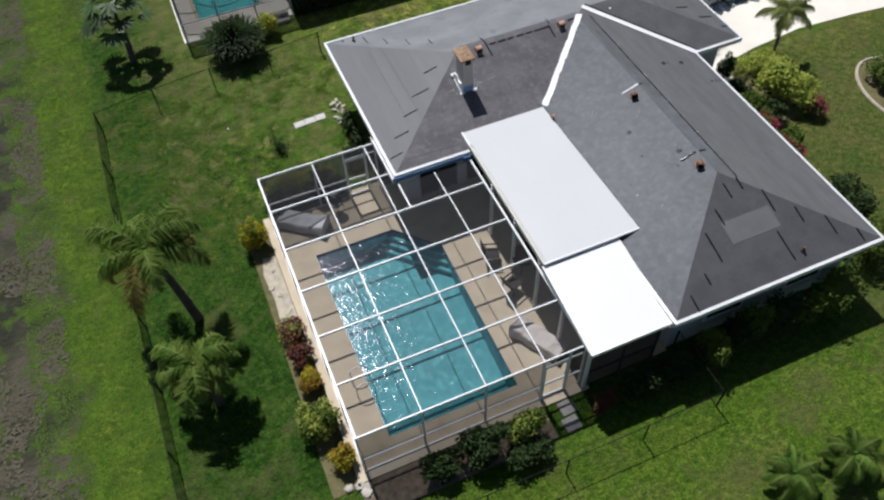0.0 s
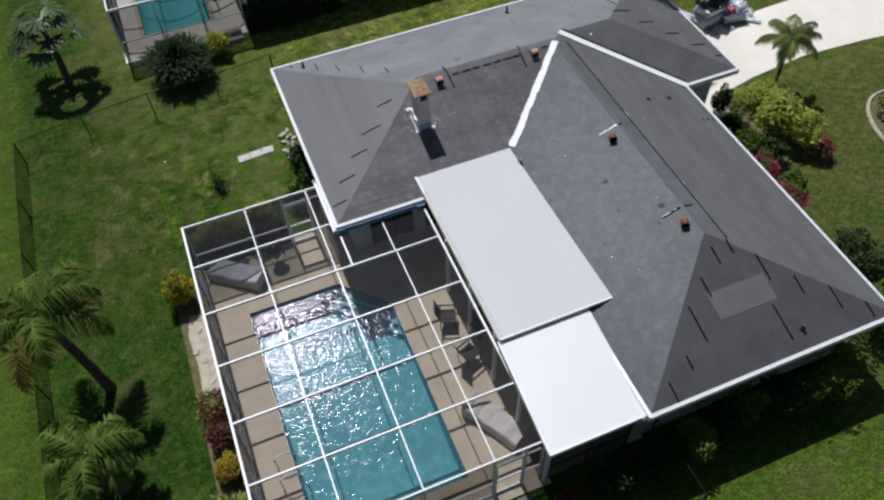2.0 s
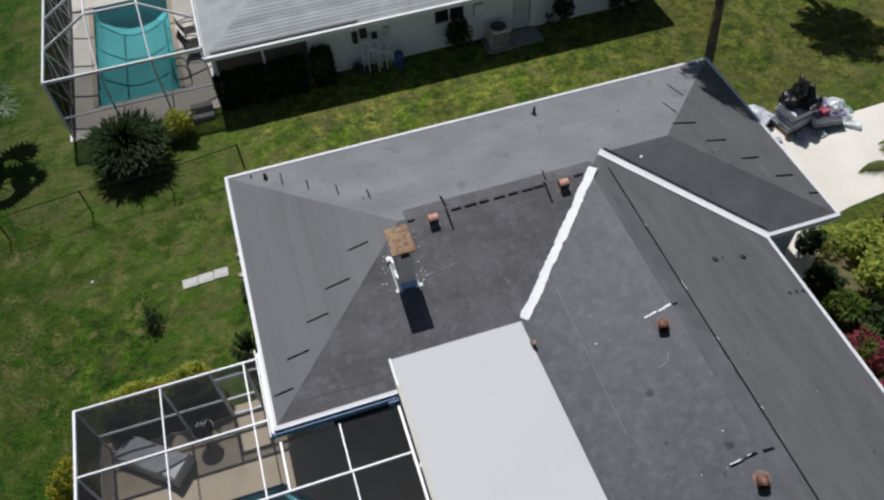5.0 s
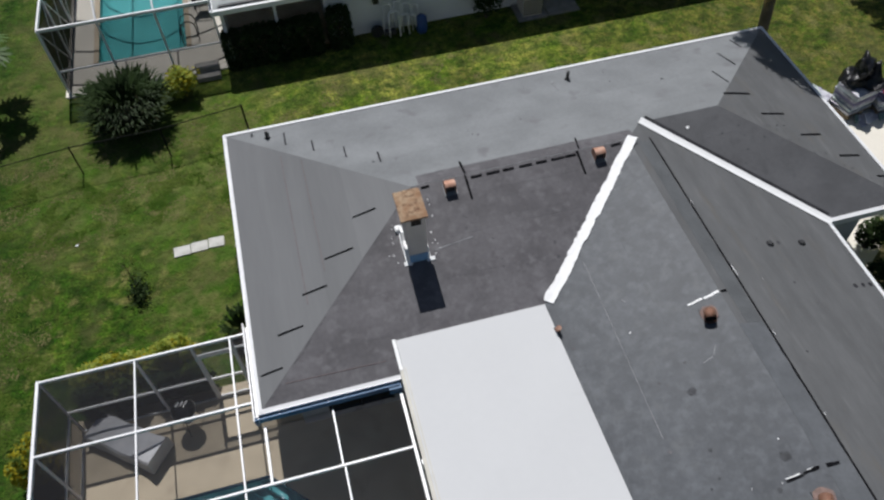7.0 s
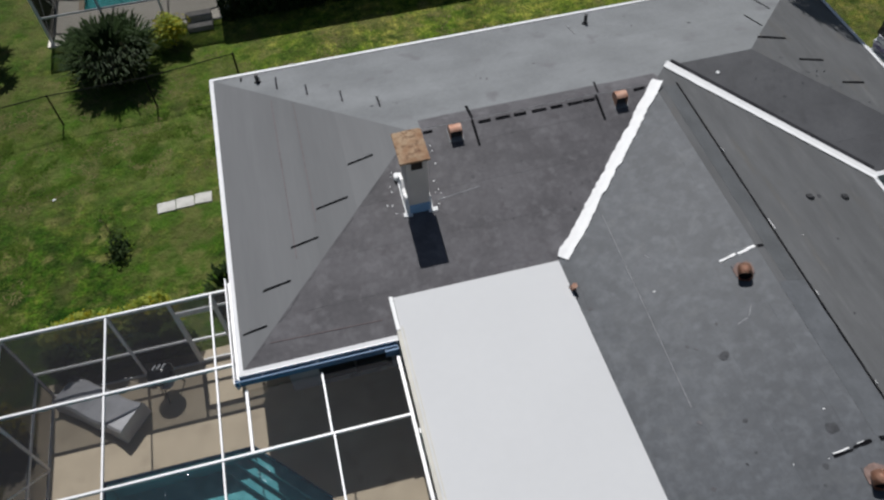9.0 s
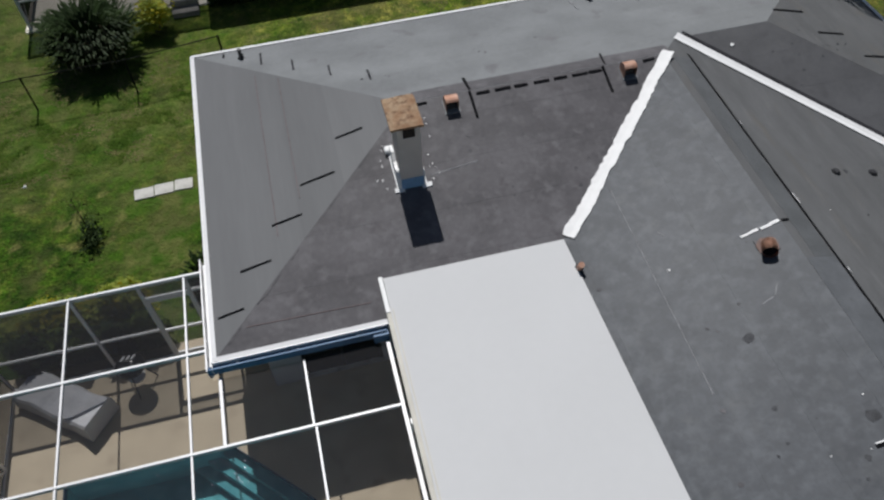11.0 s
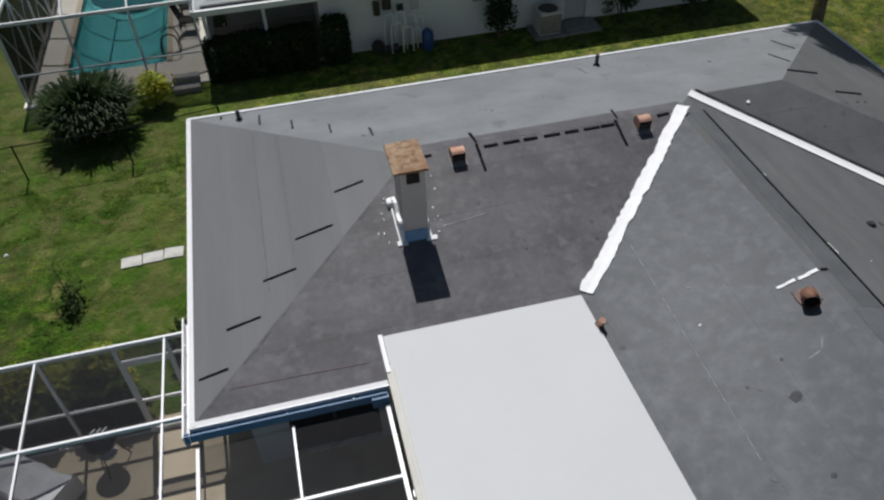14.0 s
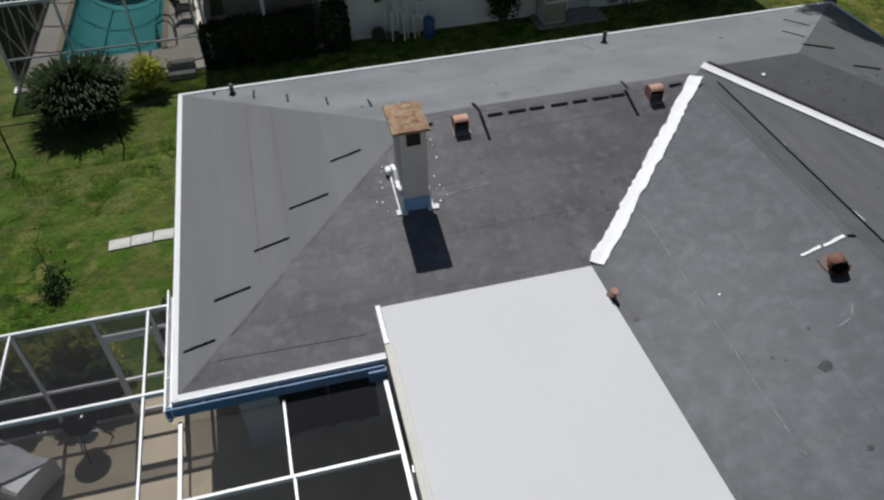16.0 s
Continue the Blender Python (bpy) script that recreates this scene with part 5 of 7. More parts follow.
def strap_bush(label, at, r, h, n=420, seed=3, material=M_LEAF_DARK):
    """A dense clump of long arching strap leaves."""
    t = thing("strap_leaf_bush", label, "shrub", at)
    rng = np.random.default_rng(seed)
    v, f = [], []
    for i in range(n):
        a, rad = rng.uniform(0, 6.283), r * 0.62 * math.sqrt(rng.uniform(0, 1))
        x, y = rad * math.cos(a), rad * math.sin(a)
        a2 = a + rng.normal(0, 0.7)
        L, lift = rng.uniform(0.5, 0.85) * r * 0.75, rng.uniform(0.55, 1.0) * h * (1.1 - 0.45 * rad / r)
        w = rng.uniform(0.016, 0.034)
        sx, sy = -math.sin(a2) * w, math.cos(a2) * w
        base = len(v)
        for s, ww in ((0.0, 0.7), (0.45, 1.0), (0.8, 0.8), (1.0, 0.1)):
            px, py = x + math.cos(a2) * L * s, y + math.sin(a2) * L * s
            pz = max(0.05, lift * (1.9 * s - 1.15 * s * s) + 0.25 * h * (1 - rad / r))
            v += [(px - sx * ww, py - sy * ww, pz), (px + sx * ww, py + sy * ww, pz)]
        for k in range(3):
            f.append((base + 2 * k, base + 2 * k + 1, base + 2 * k + 3, base + 2 * k + 2))
    soup("leaves", v, f, material, t)
    v, f = [], []
    for i in range(90):
        a = rng.uniform(-2.6, -0.5)
        rad, L = r * rng.uniform(0.35, 0.72), rng.uniform(0.3, 0.6)
        w, z0 = rng.uniform(0.010, 0.022), h * rng.uniform(0.45, 0.8)
        base = len(v)
        for q, drop in ((0.0, 0.0), (0.5, 0.35), (1.0, 1.0)):
            px, py = (rad + 0.25 * L * q) * math.cos(a), (rad + 0.25 * L * q) * math.sin(a)
            v += [(px - w * math.sin(a), py + w * math.cos(a), z0 - drop * L), (px + w * math.sin(a), py - w * math.cos(a), z0 - drop * L)]
        f += [(base, base + 1, base + 3, base + 2), (base + 2, base + 3, base + 5, base + 4)]
    soup("old_leaves", v, f, M_STRAW, t, "pale hanging old leaves")
    bm = bmesh.new()
    tube(bm, [(0, 0, 0), (0, 0, 0.3 * h)], [0.3 * r, 0.12 * r], 8)
    part("crown_base", bm, M_STEM, t)
    return t


def palm(label, at, top, fronds, length, seed, trunk_r=0.13, dry=3, group="palms", bushy=1.0, leafy=None, lift=1.2, skirt=False):
    """A feather palm: a tapered ringed trunk and arching fronds with hanging leaflets."""
    t = thing("palm_tree", label, "palm tree", at, group=group)
    rng = random.Random(seed)
    top = Vector(top) - Vector(at)
    pts = [Vector((0, 0, -0.05)).lerp(top, s) + Vector((0.06 * math.sin(3 * s), 0.05 * math.sin(2.2 * s), 0)) for s in np.linspace(0, 1, 12)]
    bm = tube(bmesh.new(), pts, [trunk_r * (1.35 - 0.5 * s + (0.05 if i % 2 else 0)) for i, s in enumerate(np.linspace(0, 1, 12))], 10)
    part("trunk", bm, M_BARK, t, "grey-brown ringed trunk", smooth=True)
    head = pts[-1]
    if skirt:
        v, f = [], []
        for k in range(150):
            q = pts[4].lerp(pts[6], rng.random()) + Vector((rng.uniform(-0.55, 0.0), rng.uniform(-0.25, 0.1), 0))
            a, ll = rng.uniform(-0.5, 0.5), rng.uniform(0.25, 0.6)
            base = len(v)
            v += [tuple(q), tuple(q + Vector((0.022, 0.01, 0))), tuple(q + Vector((a * ll, 0.3 * a * ll, -ll)))]
            f.append((base, base + 1, base + 2))
        soup("dead_fronds", v, f, M_PALM_DRY, t, "dry brown hanging dead fronds")
    part("crownshaft", tube(bmesh.new(), [head - Vector((0, 0, 0.15)), head + Vector((0, 0, 0.25)), head + Vector((0, 0, 0.5))], [trunk_r * 0.95, trunk_r * 0.9, trunk_r * 0.3], 8), M_PALM, t)
    for k in range(fronds):
        az = k * 2.39996 + rng.uniform(-0.2, 0.2)
        rank = k / max(1, fronds - 1)
        rise = lift - 1.15 * rank
        L = length * rng.uniform(0.85, 1.1)
        out = Vector((math.cos(az), math.sin(az), 0))
        side = Vector((-out.y, out.x, 0))
        n = 13
        spine = []
        p, ang = head + Vector((0, 0, 0.3)), rise
        for i in range(n + 1):
            spine.append(p.copy())
            p = p + (out * math.cos(ang) + Vector((0, 0, math.sin(ang)))) * (L / n)
            ang -= (3.1 - 0.8 * rank) / n * (0.55 + 1.0 * i / n)
        v, f = [], []
        twist = rng.uniform(-0.25, 0.25)
        for i in range(n):
            a, b = spine[i], spine[i + 1]
            w = 0.022 * (1 - 0.7 * i / n)
            base = len(v)
            v += [tuple(a - side * w), tuple(a + side * w), tuple(b + side * w * 0.9), tuple(b - side * w * 0.9)]
            f.append((base, base + 1, base + 2, base + 3))
            if i < 1:
                continue
            per = 8 if bushy > 1 else 7
            for s2 in range(per):
                q = a.lerp(b, s2 / per)
                u = (i + s2 / per) / n
                ll = L * 0.27 * math.sin(math.pi * min(1.0, 0.18 + 0.80 * u)) * rng.uniform(0.8, 1.15)
                for sg in (-1, 1):
                    d = (side * sg * math.cos(0.35 + twist * sg) + (b - a).normalized() * 0.6 + Vector((0, 0, -0.35 - 0.8 * u + rng.uniform(-0.45, 0.3) * bushy * bushy))).normalized()
                    wv = (b - a).normalized() * 0.013 * bushy
                    base = len(v)
                    mid = q + d * ll * 0.55
                    end = q + d * ll + Vector((0, 0, -0.16 * ll))
                    v += [tuple(q - wv), tuple(q + wv), tuple(mid + wv), tuple(end), tuple(mid - wv)]
                    f.append((base, base + 1, base + 2, base + 3, base + 4))
        soup("frond", v, f, M_PALM_DRY if k >= fronds - dry else leafy or M_PALM, t)
    return t


palm("tall feather palm with drooping fronds on the rear lawn", (-2.65, 16.7, 0), (-3.2, 17.15, 3.5), 10, 2.75, 11, dry=3, bushy=1.7)
palm("short bushy feather palm with full green fronds", (-2.7, 13.2, 0), (-2.85, 13.4, 1.9), 13, 2.0, 12, dry=2, bushy=1.7)


def lobed_tree(label, at, top, leaves, seed):
    """A bare slender trunk with large lobed leaves, each on a long stalk of its own."""
    t = thing("lobed_leaf_tree", label, "tree", at)
    rng = random.Random(seed)
    top = Vector(top) - Vector(at)
    pts = [Vector((0.05 * math.sin(4 * s), 0, -0.05)) + top * s for s in np.linspace(0, 1, 9)]
    part("trunk", tube(bmesh.new(), pts, [0.17 - 0.07 * s for s in np.linspace(0, 1, 9)], 9), M_BARK, t, "bare grey trunk", smooth=True)
    for k in range(leaves):
        az = k * 2.39996 + rng.uniform(-0.2, 0.2)
        rank = k / leaves
        reach = 0.5 + 0.95 * rank + rng.uniform(-0.1, 0.1)
        base = pts[-1] - Vector((0, 0, 0.45 * rank))
        tip = base + Vector((math.cos(az) * reach, math.sin(az) * reach, 0.5 - 1.0 * rank))
        mid = base.lerp(tip, 0.5) + Vector((0, 0, 0.12))
        leaf_ = part("leaf_stalk", tube(bmesh.new(), [base, mid, tip], [0.014, 0.011, 0.007], 5), M_LEAF_MID, t)
        v, f = [], []
        out = Vector((math.cos(az), math.sin(az), -0.35)).normalized()
        sd = Vector((-math.sin(az), math.cos(az), 0))
        size = rng.uniform(0.58, 0.80)
        for j in range(13):
            a = -1.9 + 3.8 * j / 12
            d = out * math.cos(a) + sd * math.sin(a) + Vector((0, 0, -0.25 + 0.12 * (j % 2)))
            w = (sd * math.cos(a) - out * math.sin(a)) * size * 0.12
            n0 = len(v)
            v += [tuple(tip), tuple(tip + d * size * 0.55 + w), tuple(tip + d * size * rng.uniform(0.9, 1.1)), tuple(tip + d * size * 0.55 - w)]
            f.append((n0, n0 + 1, n0 + 2, n0 + 3))
        soup("leaf", v, f, M_LEAF_GLOSS, leaf_)


lobed_tree("slender bare-trunked tree with fan-shaped lobed leaves beyond the wire fence", (-2.5, 32.4, 0), (-2.45, 32.95, 3.0), 17, 13)
palm("young feather palm in the front planting bed", (24.0, 19.5, 0), (24.55, 20.0, 1.95), 13, 1.65, 14, trunk_r=0.06, dry=0, bushy=0.9, leafy=M_PALM_PALE, lift=1.65)
palm("tall palm behind the garage corner", (22.72, 27.55, 0), (21.75, 27.3, 7.4), 18, 2.6, 15, trunk_r=0.14, dry=4, bushy=2.0, skirt=True)
palm("palm on the neighbouring front lawn", (29.5, 31.5, 0), (29.3, 31.6, 5.2), 18, 2.5, 16, dry=2, bushy=2.2)
palm("low spreading palm on the side lawn", (14.33, 3.3, 0), (14.33, 3.3, 0.55), 14, 1.3, 17, trunk_r=0.1, dry=0, bushy=0.9, lift=1.3)
palm("low spreading palm near the side fence", (12.37, 3.55, 0), (12.37, 3.55, 0.5), 13, 1.25, 18, trunk_r=0.1, dry=0, bushy=0.9, lift=1.3)

# along the outer side of the cage
shrub("yellow croton shrub against the pool cage", (0.05, 19.15, 0), (0.55, 0.55, 0.85), M_LEAF_YEL, 1500, 0.07, 21, second=M_LEAF_MID)
shrub("low brown-red shrub beside the cage", (0.22, 14.6, 0), (0.5, 0.6, 0.55), M_LEAF_RED, 900, 0.06, 22, second=M_LEAF_LIME)
shrub("dusky red shrub beside the cage", (0.26, 13.55, 0), (0.45, 0.48, 0.58), M_LEAF_RED, 900, 0.06, 23)
shrub("orange croton shrub beside the cage", (0.28, 12.55, 0), (0.42, 0.42, 0.55), M_LEAF_ORANGE, 1100, 0.06, 24, second=M_LEAF_YEL)
shrub("round green shrub beside the cage", (0.1, 11.0, 0), (0.65, 0.75, 0.8), M_LEAF_MID, 1900, 0.07, 25, second=M_LEAF_LIME)
shrub("small orange croton at the cage corner", (0.4, 9.6, 0), (0.42, 0.42, 0.6), M_LEAF_ORANGE, 1100, 0.06, 26, second=M_LEAF_YEL)
shrub("yellow-green shrub row inside the rear screen", (1.95, 20.98, 0), (0.95, 0.40, 0.94), M_LEAF_LIME, 2300, 0.065, 27, second=M_LEAF_YEL)
shrub("yellow-green shrub by the rear screen door", (3.35, 20.98, 0), (0.65, 0.40, 0.92), M_LEAF_LIME, 1800, 0.065, 28, second=M_LEAF_YEL)
for i, (x, s) in enumerate(((1.35, 0.5), (2.25, 0.5), (3.05, 0.48), (3.75, 0.4))):
    shrub("low dense green shrub behind the rear screen", (x, 20.38, 0), (s, 0.33, 0.72), M_LEAF_MID if i % 2 else M_LEAF_DARK, 1500, 0.07, 110 + i, group="rear screen shrubs")
strap_bush("spiky dark green plant by the house corner", (4.95, 21.7, 0), 0.6, 0.8, 90, 29, M_STRAP)
shrub("dark shrub by the pale rocks at the house wall", (5.35, 23.5, 0), (0.35, 0.6, 0.7), M_LEAF_DARK, 900, 0.07, 55)
shrub("low dark shrub along the house wall", (5.4, 22.5, 0), (0.35, 0.55, 0.55), M_LEAF_DARK, 800, 0.07, 56)
shrub("green shrub in front of the pool cage", (5.95, 8.1, 0), (0.75, 0.5, 0.9), M_LEAF_MID, 1800, 0.07, 30, second=M_LEAF_LIME)
shrub("dark shrub in front of the pool cage", (4.6, 8.0, 0), (0.95, 0.65, 1.0), M_LEAF_DARK, 2200, 0.08, 31)
shrub("low dark shrub in front of the pool cage", (3.1, 8.05, 0), (0.8, 0.55, 0.7), M_LEAF_DARK, 1700, 0.08, 130)
shrub("dark clump of shrubbery before the screen wall", (5.6, 7.35, 0), (0.9, 0.5, 0.6), M_LEAF_DARK, 1700, 0.08, 131)
shrub("dark red shrub beside the lanai steps", (8.6, 7.9, 0), (0.45, 0.4, 0.7), M_LEAF_RED, 900, 0.06, 32)
for i, (x, y, s) in enumerate(((12.6, 8.1, 0.75), (13.7, 8.2, 0.7), (14.6, 8.3, 0.75), (15.6, 8.1, 0.8), (16.9, 8.05, 0.85), (11.3, 8.0, 0.65), (18.1, 8.2, 0.75), (10.0, 7.9, 0.6))):
    shrub("dark green shrub along the shaded wall", (x, y, 0), (s * 1.15, s * 0.9, s * 1.5), M_LEAF_DARK if i % 2 else M_LEAF_MID, 1300, 0.07, 33 + i, group="wall shrubs")
shrub("large green shrub at the house corner", (20.6, 9.3, 0), (1.0, 1.0, 1.1), M_LEAF_MID, 2200, 0.08, 41)
shrub("broad dark green shrub on the front side", (21.2, 11.4, 0), (0.9, 1.0, 1.0), M_LEAF_DARK, 1900, 0.08, 42)
# front planting bed
for i, (x, y, s) in enumerate(((21.35, 18.4, 0.6), (21.3, 17.3, 0.65), (21.9, 16.7, 0.6), (21.7, 15.1, 0.5))):
    shrub("low dark green shrub between the wall and the front bed", (x, y, 0), (s, s, s), (M_LEAF_DARK, M_LEAF_MID)[i % 2], 1100, 0.08, 90 + i, group="front wall shrubs")
shrub("lime-green shrub in the front bed", (22.9, 18.0, 0), (1.0, 0.95, 1.2), M_LEAF_LIME, 1300, 0.12, 43)
shrub("leafy green shrub in the front bed", (23.4, 16.9, 0), (0.85, 0.8, 1.0), M_LEAF_LIME, 1100, 0.11, 44)
shrub("dense yellow-green shrub at the palm's foot", (23.3, 19.2, 0), (0.75, 0.65, 0.8), M_LEAF_LIME, 1300, 0.09, 45, second=M_LEAF_LIME)
shrub("magenta bougainvillea by the front wall", (21.0, 16.0, 0), (0.6, 0.65, 0.75), M_FLOWER, 1400, 0.06, 46, second=M_LEAF_MID, category="flowering shrub")
shrub("magenta bougainvillea along the front wall", (20.9, 14.4, 0), (0.6, 0.75, 0.75), M_FLOWER, 1500, 0.06, 47, second=M_LEAF_MID, category="flowering shrub")
shrub("pink flowering shrub in the front bed", (23.7, 16.1, 0), (0.5, 0.5, 0.6), M_FLOWER, 900, 0.06, 48, second=M_LEAF_MID, category="flowering shrub")
shrub("low dry grassy shrub at the bed's edge", (22.6, 19.7, 0), (0.6, 0.5, 0.5), M_LEAF_LIME, 900, 0.05, 49)
shrub("dark rounded shrub by the entry", (21.7, 19.7, 0), (0.4, 0.4, 0.9), M_LEAF_DARK, 1100, 0.07, 50)
shrub("spreading green shrub in the kerbed island bed", (28.5, 15.6, 0), (1.3, 1.9, 0.75), M_LEAF_MID, 3600, 0.08, 51, second=M_LEAF_DARK)
shrub("dark green shrub in the kerbed island bed", (27.5, 14.6, 0), (0.7, 0.9, 0.7), M_LEAF_DARK, 1300, 0.08, 57)
shrub("rounded green shrub inside the island bed kerb", (27.6, 16.5, 0), (0.75, 0.85, 0.7), M_LEAF_MID, 1500, 0.08, 59)
shrub("big yellow-green bush on the lawn beside the driveway", (32.1, 27.2, 0), (1.0, 1.0, 1.2), M_LEAF_LIME, 2600, 0.09, 58, second=M_LEAF_MID)
# beyond the fence
strap_bush("big dark strap-leaved bush beyond the wire fence", (2.2, 30.9, 0), 1.45, 1.55, 900, material=M_STRAP)
shrub("yellow-leaved shrub beside the strap-leaved bush", (3.95, 31.7, 0), (0.65, 0.5, 0.75), M_LEAF_LIME, 1300, 0.07, 52, second=M_LEAF_YEL)
# a thin sapling on the lawn
sap = thing("sapling", "thin dark-leaved sapling on the lawn", "young tree", (2.2, 24.0, 0))
bm = bmesh.new()
tube(bm, [(0, 0, 0), (0.02, 0.02, 0.6), (0.0, 0.05, 1.1)], [0.02, 0.014, 0.006], 5)
for k in range(7):
    a, z = k * 2.2, 0.4 + 0.11 * k
    tube(bm, [(0.01, 0.01, z), (0.22 * math.cos(a), 0.22 * math.sin(a), z + 0.25)], [0.008, 0.003], 4)
part("stem", bm, M_STEM, sap)
rng_s = np.random.default_rng(4)
v, f = leaf_soup(rng_s, rng_s.normal(size=(170, 3)) * np.array([0.17, 0.17, 0.26]) + np.array([0, 0.03, 0.85]), 0.034)
soup("leaves", v, f, M_LEAF_MID, sap)
# dark leaves stretched southwards stand for a base bush and the sapling's shadow
v, f = leaf_soup(rng_s, np.abs(rng_s.normal(size=(420, 3)) * np.array([0, 0, 0.20])) + rng_s.normal(size=(420, 3)) * np.array([0.13, 0.24, 0]) + np.array([0.10, -0.26, 0.04]), 0.055)
soup("base_leaves", v, f, M_LEAF_DARK, sap)


# a bit of litter on the grass
bm = bmesh.new()
bmesh.ops.create_icosphere(bm, subdivisions=2, radius=0.038, matrix=Matrix.Diagonal((1.2, 0.9, 0.6, 1)))
scrap = single("paper_scrap", wobble(bm, 0.02, 30), M_WHITE_COAT, "small crumpled white scrap lying on the lawn", "litter")
scrap.matrix_basis = pose(0.56, 25.96, 0.022)


# ---- beds, stones, paths ----
def bed(outline, label, cover=M_MULCH):
    return single("planting_bed", prism(bmesh.new(), outline, -0.05, 0.02), cover, label, "planting bed", "structure")


def rounded(cx, cy, rx, ry, n=22, seed=0, rough=0.12):
    rnd = random.Random(seed)
    return [(cx + rx * math.cos(2 * math.pi * k / n) * (1 + rnd.uniform(-rough, rough)), cy + ry * math.sin(2 * math.pi * k / n) * (1 + rnd.uniform(-rough, rough))) for k in range(n)]


bed(rounded(22.5, 18.1, 1.25, 2.0, 24, 3), "dry grassy planting bed in front of the house", M_BED_DRY)
bed(rounded(20.0, 14.0, 0.75, 4.0, 24, 5, 0.06), "dry grassy strip along the front wall", M_BED_DRY)
bed([(-0.25, 8.6), (0.6, 8.6), (0.6, 19.9), (-0.2, 19.9)], "narrow weedy strip outside the pool cage", M_BED_DRY)
bed([(0.6, 7.6), (6.9, 7.6), (6.9, 8.7), (0.6, 8.7)], "mulch strip in front of the pool cage")
bed(rounded(28.3, 15.4, 1.7, 2.5, 22, 7, 0.02), "kerbed island bed on the front lawn", M_BED_DRY)
kerb = bmesh.new()
tube(kerb, [(28.3 + 1.77 * math.cos(a), 15.4 + 2.6 * math.sin(a), 0.02) for a in np.linspace(0, 6.283, 40)], 0.075, 6)
single("bed_kerb", kerb, M_SAND, "low pale concrete edging round the island bed", "kerb", "structure")
for x0, x1, y0, y1, a in ((3.26, 3.73, 24.73, 25.08, 2.0), (3.745, 4.215, 24.76, 25.12, 1.0), (4.235, 4.68, 24.79, 25.15, -2.0)):
    ob = single("stepping_slab", boxed(-(x1 - x0) / 2, (x1 - x0) / 2, -(y1 - y0) / 2, (y1 - y0) / 2, -0.03, 0.035, bevel=0.01), M_SLAB, "pale concrete slab lying in the lawn", "slab", group="lawn slabs")
    ob.matrix_basis = pose((x0 + x1) / 2, (y0 + y1) / 2, 0, 0, 0, a)


def rock(at, r, seed):
    bm = bmesh.new()
    bmesh.ops.create_icosphere(bm, subdivisions=2, radius=1.0, matrix=Matrix.Diagonal((*r, 1)))
    wobble(bm, 0.5 * min(r), 1.3 / min(r), seed)
    for v in bm.verts:
        v.co.z = min(v.co.z, r[2] * 0.7)
    ob = single("rock", bm, M_ROCK, "pale limestone rock beside the lawn", "rock", group="pale rocks")
    ob.matrix_basis = pose(at[0], at[1], r[2] * 0.4, 0, 0, seed * 40)


rr = random.Random(5)
single("sand_strip", prism(bmesh.new(), [(-0.02, 15.2), (0.60, 15.0), (0.60, 18.3), (0.12, 18.4), (-0.05, 17.6), (0.05, 16.4)], -0.05, 0.035), M_SAND, "pale bare sand strip beside the pool cage", "sand strip", "structure")
for k in range(7):
    rock((0.3 + rr.uniform(-0.22, 0.2), 15.3 + k * 0.4), (rr.uniform(0.08, 0.2), rr.uniform(0.08, 0.16), rr.uniform(0.04, 0.08)), k)
for k in range(18):
    rock((5.32 + rr.uniform(-0.25, 0.3), 24.2 + k * 0.09), (rr.uniform(0.06, 0.14), rr.uniform(0.06, 0.13), rr.uniform(0.05, 0.12)), 30 + k)
for k in range(5):
    rock((0.55 + rr.uniform(-0.3, 0.3), 8.55 + rr.uniform(-0.2, 0.2)), (rr.uniform(0.12, 0.2), rr.uniform(0.12, 0.2), 0.1), 50 + k)
for x, y in ((7.64, 8.42), (7.5, 7.86)):
    ob = single("step_paver", boxed(-0.27, 0.27, -0.25, 0.25, -0.02, 0.04, bevel=0.03), M_PAVER, "square concrete paver before the screen door", "paver", group="door pavers")
    ob.matrix_basis = pose(x, y, 0, 0, 0, 4)
drive = single("driveway", prism(bmesh.new(), [(20.85, 25.35), (23.5, 24.9), (26.3, 24.55), (32.0, 24.75), (60, 25.5), (60, 18.5), (33.0, 20.6), (30.0, 20.95), (27.0, 21.15), (24.2, 20.85), (23.0, 20.6), (22.2, 19.6), (21.2, 18.9), (20.85, 19.2)], -0.06, 0.025), M_CONC, "pale concrete driveway and entry walk", "driveway", "structure")


# ---- wire fences ----
def fence(points, h, label, group, mesh=M_CHAIN):
    t = thing("wire_fence", label, "fence", (*points[0], 0), group=group)
    for i, (x, y) in enumerate(points):
        world_part("post", tube(bmesh.new(), [(x, y, -0.05), (x, y, h + 0.03)], 0.03 if i in (0, len(points) - 1) else 0.024, 8), M_FENCE, t)
    for (x0, y0), (x1, y1) in zip(points, points[1:]):
        world_part("top_rail", tube(bmesh.new(), [(x0, y0, h), (x1, y1, h)], 0.015, 6), M_FENCE, t)
        bm = bmesh.new()
        bm.faces.new([bm.verts.new(c) for c in ((x0, y0, 0.03), (x1, y1, 0.03), (x1, y1, h), (x0, y0, h))])
        world_part("wire_mesh", bm, mesh, t)


